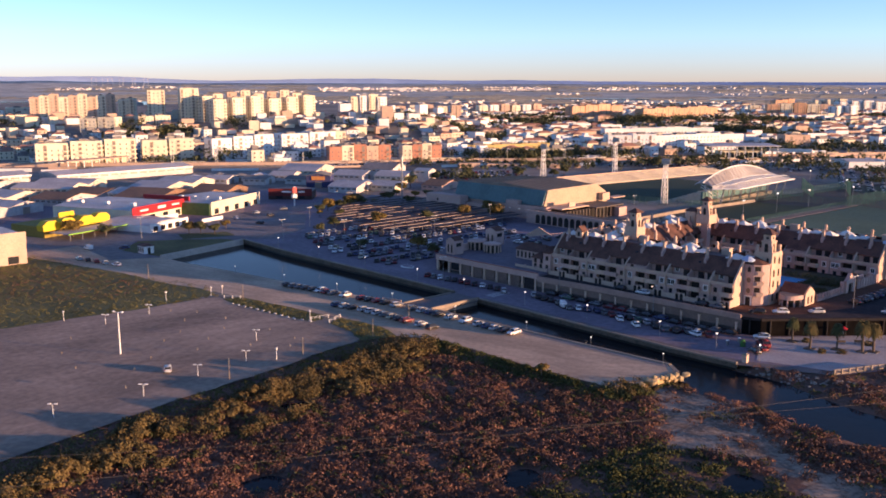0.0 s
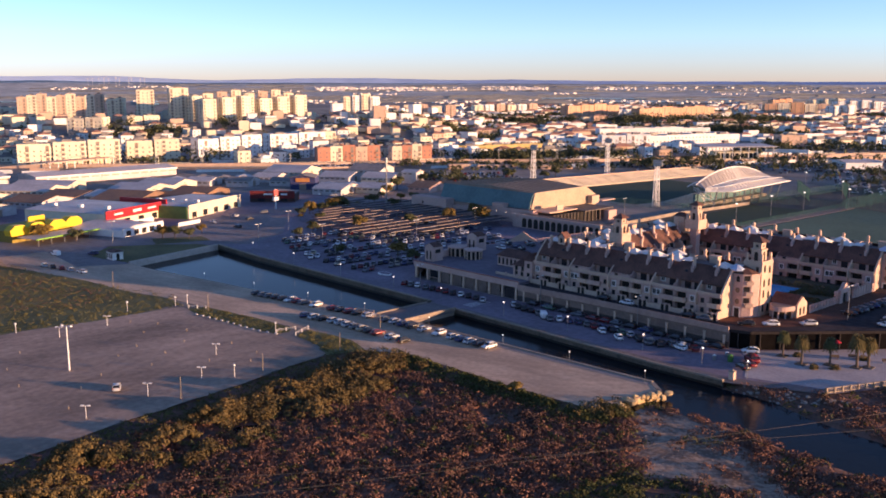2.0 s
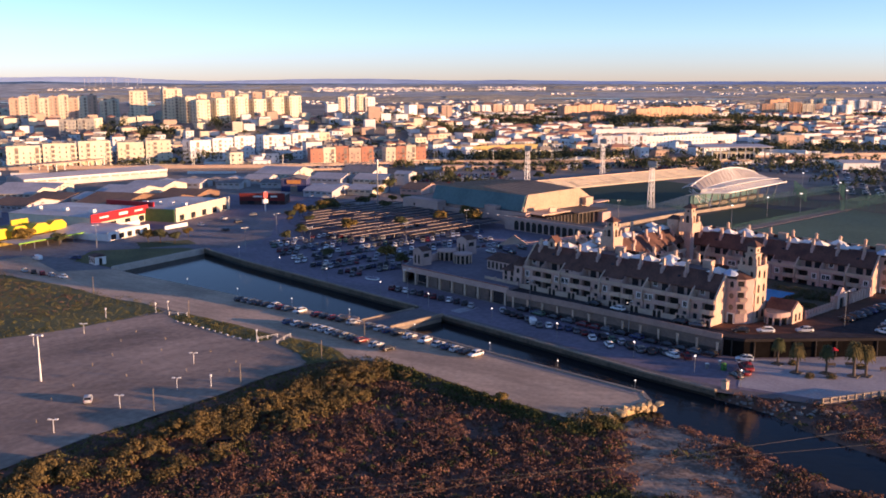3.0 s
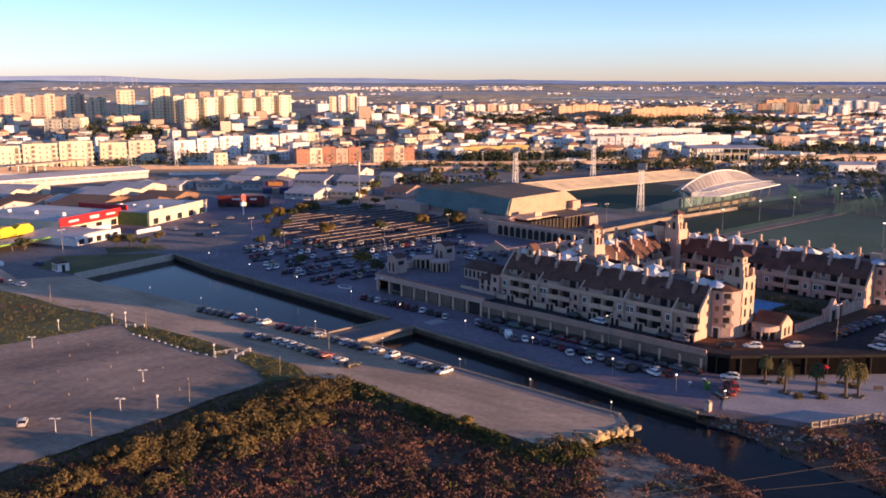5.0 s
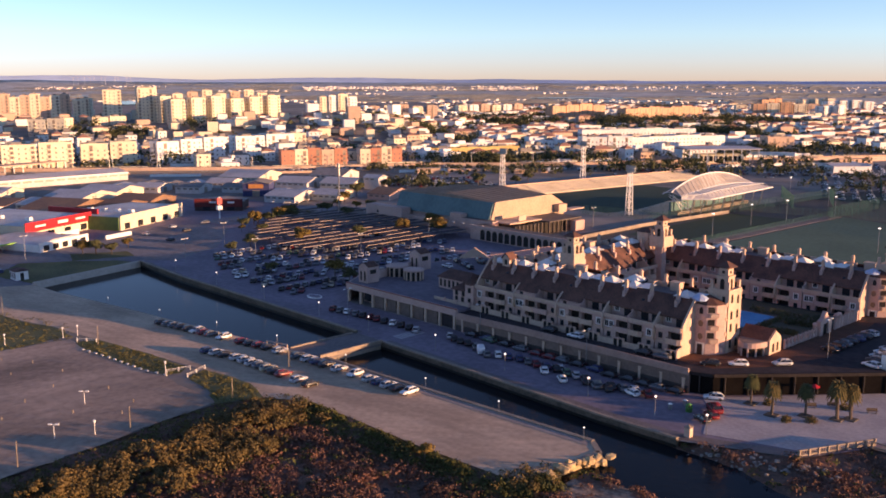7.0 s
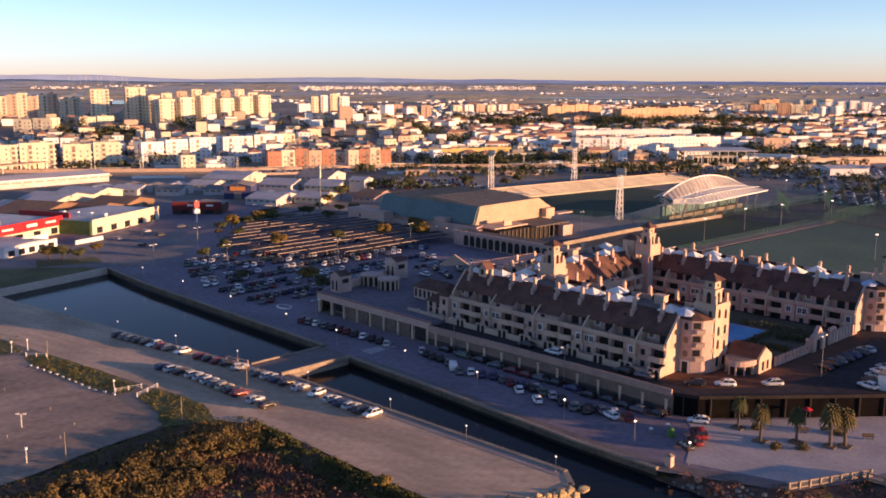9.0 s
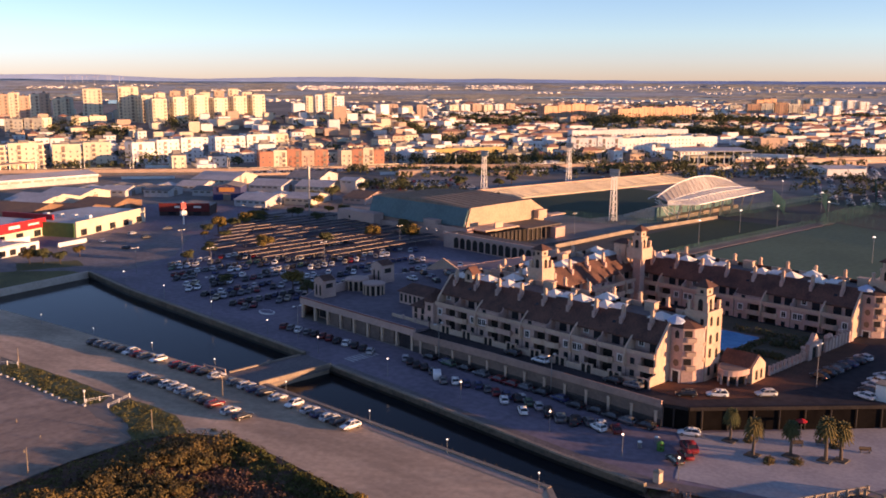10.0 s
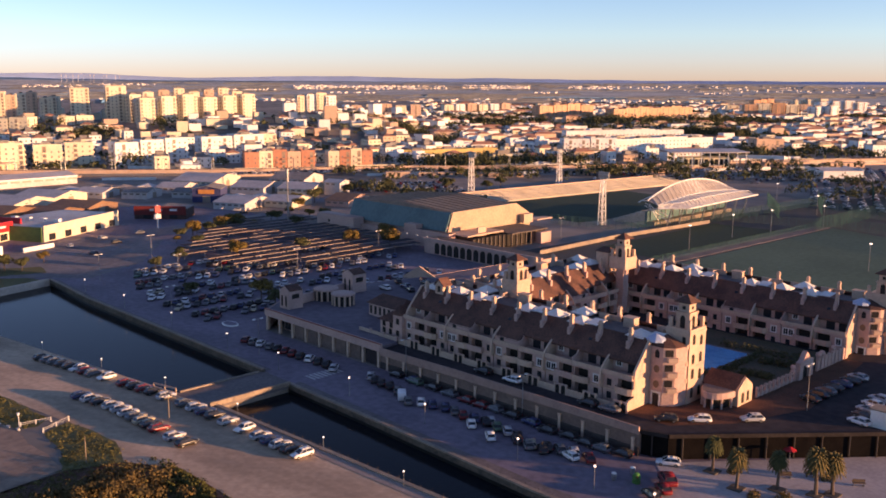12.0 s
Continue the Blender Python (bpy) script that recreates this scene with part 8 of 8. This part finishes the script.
# low timber barriers at the lot's gateway
for (x0, y0), (x1, y1) in (((-47.1, -47.0), (-43.6, -44.2)), ((-12.8, -43.8), (-12.0, -39.2)), ((-7.8, -42.1), (-10.3, -36.9))):
    t = thing("barrier_rail", "low white timber barrier rail", "barrier")
    for f in (0, .5, 1):
        part("post", Build().box(x0 + (x1 - x0) * f - .09, x0 + (x1 - x0) * f + .09, y0 + (y1 - y0) * f - .09, y0 + (y1 - y0) * f + .09, 0, .9), PAINT, t)
    part("rail", Build().tube((x0, y0, .75), (x1, y1, .75), .05, .05, 5), PAINT, t)
    part("rail", Build().tube((x0, y0, .45), (x1, y1, .45), .04, .04, 5), PAINT, t)
for k in range(13):
    f = k / 12
    x = -40 + f * 28
    y = np.interp(x, (-40, -31, -22, -17, -12), (-48.8, -47.4, -46.5, -46.0, -44.5))
    solid("kerb_stone", Build().prism([(x - .42, y - .2), (x + .42, y - .16), (x + .36, y + .2), (x - .36, y + .16)], 0, .28), PAINT, "whitish boulder edging the grass strip", "kerb stone", group="edging stones")

# ---------------------------------------------------------------- trees of the town
cc = np.array([(x, y, r * 0.5 + town_z(x, y)) for x, y, r in crowns])
rr_ = np.array([r for _, _, r in crowns])
tagged(new("town_trees", leaf_mesh("town_trees", leaves(cc, rr_, rr_ * 1.1, 12, 1.3, 8), LEAF_TREE)), "dark green trees between the houses of the town", "trees", "", "stuff")
belt = []
BELTS = ((((-575, 848), (-436, 1021)), 210, 7, 9, 3, 8), (((-545, 840), (-470, 905)), 160, 6, 8, 3, 7), (((-730, 734), (-616, 794)), 150, 8, 7, 3, 6), (((-561, 530), (-497, 512)), 70, 7, 7, 2.5, 5.5), (((-503, 545), (-440, 470)), 60, 7, 9, 2.5, 5),
         (((-330, 318), (-262, 388)), 90, 5, 5, 2, 4), (((-60, 330), (60, 520)), 50, 8, 9, 2.2, 4.5), (((-150, 350), (-100, 420)), 24, 6, 7, 2.2, 4.5), (((-250, 205), (-150, 205)), 26, 5, 4, 2, 3.6), (((-300, 240), (-215, 330)), 60, 5, 5, 1.8, 3.4), (((-215, 330), (-100, 520)), 36, 9, 9, 2, 4))
GROVES = ((((-650, 192), (-622, 262)), 90, 9, 9, 3, 6), (((-700, 232), (-600, 206)), 50, 7, 7, 2.5, 5), (((-689, 327), (-599, 303)), 16, 7, 7, 3, 5), (((-600, 500), (-540, 560)), 80, 7, 7, 3, 6), (((-787, 795), (-640, 854)), 130, 7, 7, 3, 6), (((-500, 791), (-365, 866)), 110, 8, 8, 3, 7), (((-372, 760), (-313, 765)), 120, 7, 7, 3, 6), (((-454, 459), (-457, 480)), 8, 7, 7, 3, 5), (((-388, 428), (-420, 475)), 8, 7, 7, 3, 5), (((-307, 312), (-270, 353)), 70, 7, 7, 2.5, 4.5), (((-435, 176), (-428, 183)), 7, 7, 7, 3.5, 5), (((-449, 125), (-421, 154)), 24, 7, 7, 1.5, 3), (((-387, 202), (-384, 218)), 10, 7, 7, 2, 4), (((-215, 578), (-200, 576)), 16, 7, 7, 2.5, 4.5), (((-187, 608), (-182, 614)), 10, 7, 7, 3, 5), (((-167, 612), (-158, 622)), 10, 7, 7, 3, 5), (((-244, 380), (-245, 434)), 40, 7, 7, 2.5, 5), (((-291, 384), (-258, 391)), 36, 7, 7, 2.5, 4.5), (((-327, 304), (-334, 324)), 10, 7, 7, 3, 5), (((-186, 350), (-159, 400)), 40, 7, 7, 2.5, 5), (((-280, 316), (-258, 380)), 30, 5, 6, 1.6, 3.2), (((-260, 240), (-190, 330)), 26, 10, 8, 1.4, 3.0), (((-110, 440), (-40, 405)), 30, 9, 8, 1.5, 3.2))
for (p0, p1), n_, sx_, sy_, r0_, r1_ in BELTS + GROVES:
    for k in range(n_):
        f = cr.random()
        belt.append((p0[0] + (p1[0] - p0[0]) * f + cr.gauss(0, sx_), p0[1] + (p1[1] - p0[1]) * f + cr.gauss(0, sy_), cr.uniform(r0_, r1_)))
cc = np.array([(x, y, r * 0.6 + town_z(x, y)) for x, y, r in belt])
rr_ = np.array([r for _, _, r in belt])
tagged(new("tree_belt", leaf_mesh("tree_belt", leaves(cc, rr_, rr_ * 1.35, 44, 0.8, 18), LEAF_TREE)), "belts of dark trees along the railway and avenues", "trees", "", "stuff")

# ---------------------------------------------------------------- plaza and shore details
bal = thing("balustrade", "pale stone balustrade along the shore", "balustrade", kind="structure")
for k in range(9):
    f = k / 8
    x, y = 91.6 + 6.2 * f, 5.8 + 13.0 * f
    part("pier", Build().box(x - .2, x + .2, y - .2, y + .2, 0, 1.15), CONCRETE, bal)
    if k < 8:
        x1, y1 = 91.6 + 6.2 * (f + .125), 5.8 + 13.0 * (f + .125)
        part("rail", Build().tube((x, y, 1.0), (x1, y1, 1.0), .13, .13, 5), CONCRETE, bal)
        part("base", Build().tube((x, y, .2), (x1, y1, .2), .16, .16, 5), CONCRETE, bal)
        for q in range(5):
            g = (q + .5) / 5
            part("baluster", Build().tube((x + (x1 - x) * g, y + (y1 - y) * g, .2), (x + (x1 - x) * g, y + (y1 - y) * g, 1.0), .07, .07, 4), CONCRETE, bal)
rail2 = thing("balustrade", "pale stone balustrade along the shore road", "balustrade", kind="structure")
for k in range(14):
    x, y = 98 + k * 2.4, 17.5 - k * 0.05
    part("pier", Build().box(x - .2, x + .2, y - .2, y + .2, 0, 1.15), CONCRETE, rail2)
    part("rail", Build().tube((x, y, 1.0), (x + 2.4, y, 1.0), .13, .13, 5), CONCRETE, rail2)
    part("base", Build().tube((x, y, .2), (x + 2.4, y, .2), .16, .16, 5), CONCRETE, rail2)
ROCK = mat("shore_rock", (0.32, 0.28, 0.24), (0.2, 0.17, 0.15), scale=0.4, fine=2.5, bump=0.1)


def rock(x, y, z, r, seed, kind_=ROCK):
    rg = random.Random(seed)
    b = Build().ball((0, 0, 0), r, 7, 0.7)
    b.v = [(px_ * rg.uniform(.75, 1.25), py_ * rg.uniform(.75, 1.25), pz_ * rg.uniform(.7, 1.2)) for px_, py_, pz_ in b.v]
    return solid("rock", b, kind_, "pale angular boulder on the shore" if kind_ is ROCK else "boulder at the road's end with sun gold in its colour", "rock", m=pose(x, y, z), group="shore rocks")


for k in range(70):
    f = cr.random()
    x, y = 77 + 22 * f + cr.gauss(0, .6), 0.5 + 7.5 * f * f + cr.gauss(0, 1.0) - 2.2
    rock(x, y, float(marsh_z(np.array([x]), np.array([y]))[0]) + .1, cr.uniform(.2, .5), k)
# boulders at the road's end, with sunlight painted in as a golden tone
for k in range(34):
    a = cr.uniform(0, 1)
    x, y = 70.2 + cr.gauss(0, .5) - a * 2.2, -15 - 12 * a + cr.gauss(0, .4)
    rock(x, y, -0.9 + cr.uniform(-.4, 1.0), cr.uniform(.5, 1.1), 100 + k, MATS["sunlit_stone"])
igloo = thing("recycling_bin", "green domed recycling bin on the road side", "bin", pose(69.4, 11.1, 0.03))
part("shell", Build().ball((0, 0, .8), .62, 10, 1.25), mat("bin_green", (0.05, 0.2, 0.05), (0.04, 0.15, 0.04)), igloo)
part("base", Build().tube((0, 0, 0), (0, 0, .35), .6, .62, 10), MATS["bin_green"], igloo)
part("slot", Build().tube((.38, -.38, 1.1), (.48, -.48, 1.15), .16, .16, 8), SHADE, igloo)
for x, y in ((66.6, 9.6), (67.4, 13.2)):
    b = thing("litter_bin", "small grey litter bin on the pavement", "bin", pose(x, y, 0.03))
    part("body", Build().tube((0, 0, 0), (0, 0, 1.0), .35, .4, 8), METAL, b)
    part("lid", Build().ball((0, 0, 1.0), .4, 8, .5), WHITE, b)
pier = thing("gate_pier", "pale stone pier at the end of the quay", "pier", pose(75.5, 0.8, 0))
part("shaft", Build().box(-.5, .5, -.5, .5, 0, 1.7), STUCCO_LIGHT, pier)
part("cap", Build().hip(-.65, .65, -.65, .65, 1.7, 2.1), CONCRETE, pier)
for x, y, a in ((86, 31, 40), (83.5, 28, 40), (92, 33, 40)):
    k = thing("bench", "dark bench on the paved plaza", "bench", pose(x, y, 0.05, 0, 0, a))
    part("seat", Build().box(-.9, .9, -.25, .25, .42, .5), BARK, k)
    part("backrest", Build().box(-.9, .9, .2, .28, .5, .9), BARK, k)
    for s in (-.7, .7):
        part("leg", Build().box(s - .05, s + .05, -.2, .2, 0, .42), METAL, k)
for x, y in ((77.5, 24.5), (86.5, 21.5), (83.5, 18.6), (88, 32)):
    c = np.array([[x + cr.uniform(-.6, .6), y + cr.uniform(-.6, .6), 0.05] for _ in range(5)])
    sh = thing("shrub", "clipped round shrub in the plaza", "shrub", group="plaza shrubs")
    part("foliage", leaf_mesh("foliage", leaves(c, np.full(5, .8), np.full(5, 1.0), 60, .16, int(x)), LEAF_GOLD), None, sh)
kio = thing("street_kiosk", "pale boxy kiosk on the raised street", "kiosk", pose(89.0, 48.5, TER))
part("body", Build().box(-1.3, 1.3, -1.3, 1.3, 0, 2.8), WHITE, kio)
part("roof", Build().box(-1.5, 1.5, -1.5, 1.5, 2.8, 3.0), CONCRETE, kio)
para = thing("parasol", "red parasol before the shop fronts", "parasol", pose(81.5, 33.5, 0.05))
part("pole", Build().tube((0, 0, 0), (0, 0, 2.6), .05, .05, 5), METAL, para)
part("cloth", Build().tube((0, 0, 2.1), (0, 0, 2.6), 1.0, .1, 8), REDSIGN, para)
boat = thing("rowing_boat", "small white rowing boat on the sand", "boat", pose(114.2, -38.4, -0.95, 0, 0, 20))
b = Build()
secs = [(-1.9, .55), (-1.0, .75), (0, .8), (1.0, .65), (1.7, .3), (2.0, .05)]
for x, w in secs:
    b.v += [(x, -w, .55), (x, -w * .6, 0.05), (x, w * .6, 0.05), (x, w, .55), (x, w * .85, .55), (x, w * .5, .15), (x, -w * .5, .15), (x, -w * .85, .55)]
for k in range(len(secs) - 1):
    for i in range(8):
        b.f.append((k * 8 + i, k * 8 + (i + 1) % 8, k * 8 + 8 + (i + 1) % 8, k * 8 + 8 + i))
b.f += [(0, 1, 2, 3, 4, 5, 6, 7)[::-1], tuple(40 + i for i in range(8))]
boat.scale = (0.6, 0.6, 0.6)
part("hull", b, WHITE, boat)
for x in (-.9, .5):
    part("thwart", Build().box(x - .12, x + .12, -.6, .6, .38, .44), BARK, boat)
stub = thing("wooden_stub", "short weathered post in the dirt lot", "post", pose(0, 0, -50), "lot stubs")
part("post", Build().tube((0, 0, 0), (.03, 0, .55), .09, .07, 6), MATS["old_wood"], stub)
for x, y in ((-38, -60), (-33, -66), (-28, -58), (-24, -72), (-20, -63), (-15, -70), (-12, -56), (-30, -84), (-36, -92), (-9, -76), (-4, -66), (-26, -98), (-5, -92), (-14, -100), (-2, -56), (2, -60), (-44, -64), (-20, -78), (-10, -86), (4, -98)):
    copy_thing(stub, pose(x, y, 0.04))
brl = thing("bridge_rail", "pale timber railing at the bridge approach", "railing", kind="structure")
for (x0, y0), (x1, y1) in (((-16, -18.6), (-10.4, -17.2)), ((-14.5, -19.8), (-9.4, -18.6)), ((-8.0, -19.6), (-1.2, -17.8))):
    part("rail", Build().tube((x0, y0, .9), (x1, y1, .9), .14, .14, 5), STUCCO_LIGHT, brl)
    for f in (0, .5, 1):
        part("post", Build().tube((x0 + (x1 - x0) * f, y0 + (y1 - y0) * f, 0), (x0 + (x1 - x0) * f, y0 + (y1 - y0) * f, 1.0), .12, .12, 5), STUCCO_LIGHT, brl)

# ---------------------------------------------------------------- overhead wires and lines beside the railway
wires = thing("power_line", "two thin overhead wires crossing the marsh", "power line")
for (x0, y0), (x1, y1) in (((79.1, -75.7), (112.6, -23.0)), ((99.0, -40.5), (110.1, -16.4))):
    dx, dy = (x1 - x0) / math.hypot(x1 - x0, y1 - y0), (y1 - y0) / math.hypot(x1 - x0, y1 - y0)
    cu = bpy.data.curves.new("wire", "CURVE")
    cu.dimensions, cu.bevel_depth, cu.bevel_resolution = "3D", 0.022, 1
    sp = cu.splines.new("POLY")
    sp.points.add(24)
    for k in range(25):
        q = -110 + k * 11
        sp.points[k].co = (x0 + dx * q, y0 + dy * q, 7 + 0.00012 * (q - 40) ** 2, 1)
    cu.materials.append(mat("wire", (0.1, 0.085, 0.07), rough=0.7))
    w_ = new("wire", cu)
    w_.parent = wires
for off, h, m_ in ((-16, 1.6, CREAM), (-30, 2.0, CITYWHITE), (20, 1.4, STUCCO_LIGHT), (34, 1.8, CITYWHITE)):
    wl = thing("yard_wall", "long low plastered wall beside the railway", "wall", kind="structure")
    for (x0, y0), (x1, y1) in zip(RAIL, RAIL[1:]):
        l = math.hypot(x1 - x0, y1 - y0)
        ux, uy = (x1 - x0) / l, (y1 - y0) / l
        n = int(l / 30)
        for k in range(n):
            if cr.random() < 0.35:
                continue
            a, c = l * k / n, l * (k + cr.uniform(.5, .95)) / n
            p = [(x0 + ux * q - uy * -o, y0 + uy * q + ux * -o) for q, o in ((a, off), (c, off), (c, off + .4), (a, off + .4))]
            part("panel", Build().prism(p, 0, h * cr.uniform(.8, 1.3)), m_, wl)

# washed-up stones and shells on the sand
b = Build()
for k in range(260):
    x, y = cr.uniform(72, 130), cr.uniform(-52, -22)
    if bool(inside(SHORE, np.array(x), np.array(y))):
        r = cr.uniform(.05, .16)
        z = float(marsh_z(np.array([x]), np.array([y]))[0])
        b.add([(x - r, y - r, z), (x + r, y - r * .8, z), (x + r * .8, y + r, z), (x - r, y + r * .7, z), (x, y, z + r * 1.3)], [(0, 1, 4), (1, 2, 4), (2, 3, 4), (3, 0, 4)])
solid("shore_debris", b, mat("bleached_stone", (0.3, 0.25, 0.21), (0.17, 0.14, 0.12)), "scattered bleached stones on the sandy mud", "stones", "stuff")

# bushes round the end of the dirt road and along its edge
c = []
for k in range(150):
    f = cr.random()
    c.append((66 + 4.5 * cr.random(), -33.5 + 6 * f + cr.gauss(0, .5), -0.6) if k < 50 else (14 + 54 * f, -33.4 - 1.2 * cr.random() - 0.3, -0.35))
c = np.array(c)
k = np.array([cr.uniform(.5, 1.2) for _ in c])
tagged(new("scrub", leaf_mesh("scrub", leaves(c, 1.0 * k, 1.0 * k, 70, 0.17, 15), LEAF_GREEN)), "dark green bushes along the edge of the dirt road", "scrub", "", "stuff")
c = np.array([(68 + cr.gauss(0, 1.6), -30 + cr.gauss(0, 2.0), -0.5) for _ in range(26)])
k = np.array([cr.uniform(.6, 1.3) for _ in c])
tagged(new("scrub", leaf_mesh("scrub", leaves(c, 1.1 * k, 1.3 * k, 90, 0.17, 16), LEAF_GOLD)), "golden bushes at the tip of the dirt road", "scrub", "", "stuff")

# low scrub over the wide marsh below the flight
ux, uy = nr.uniform(30, 258, 7600), nr.uniform(-325, 2, 7600)
uz = marsh_z(ux, uy)
edge_ = (ux + 9 * np.sin(uy * 0.11) < 138) & (uy + 9 * np.sin(ux * 0.13) > -138)
sel = inside(CANAL, ux, uy) & (uz > -1.22) & ~edge_ & ~inside(SHORE, ux, uy)
patchy = np.sin(ux * 0.06 + 1.3 * np.sin(uy * 0.04)) * np.sin(uy * 0.055 + 0.6) + nr.uniform(-.4, .4, len(ux)) > 0.05
for m_, pick, lab in ((LEAF_RED, ~patchy, "sparse russet scrub over the wide marsh"), (LEAF_GREEN, patchy, "dark green scrub patches over the wide marsh")):
    c = np.stack([ux, uy, uz - .05], -1)[sel & pick]
    k = nr.uniform(.8, 2.0, len(c))
    tagged(new("scrub", leaf_mesh("scrub", leaves(c, 1.3 * k, .6 * k, 15, 0.42, 21), m_)), lab, "scrub", "", "stuff")

# the patterns that were copied are taken away
for base in [*TREES, *PALMS, *CARS.values(), *FARCARS.values(), VAN, cp, QL, twin, knee, post, tall, pitch, stub]:
    for o in (*base.children_recursive, base):
        bpy.data.objects.remove(o)
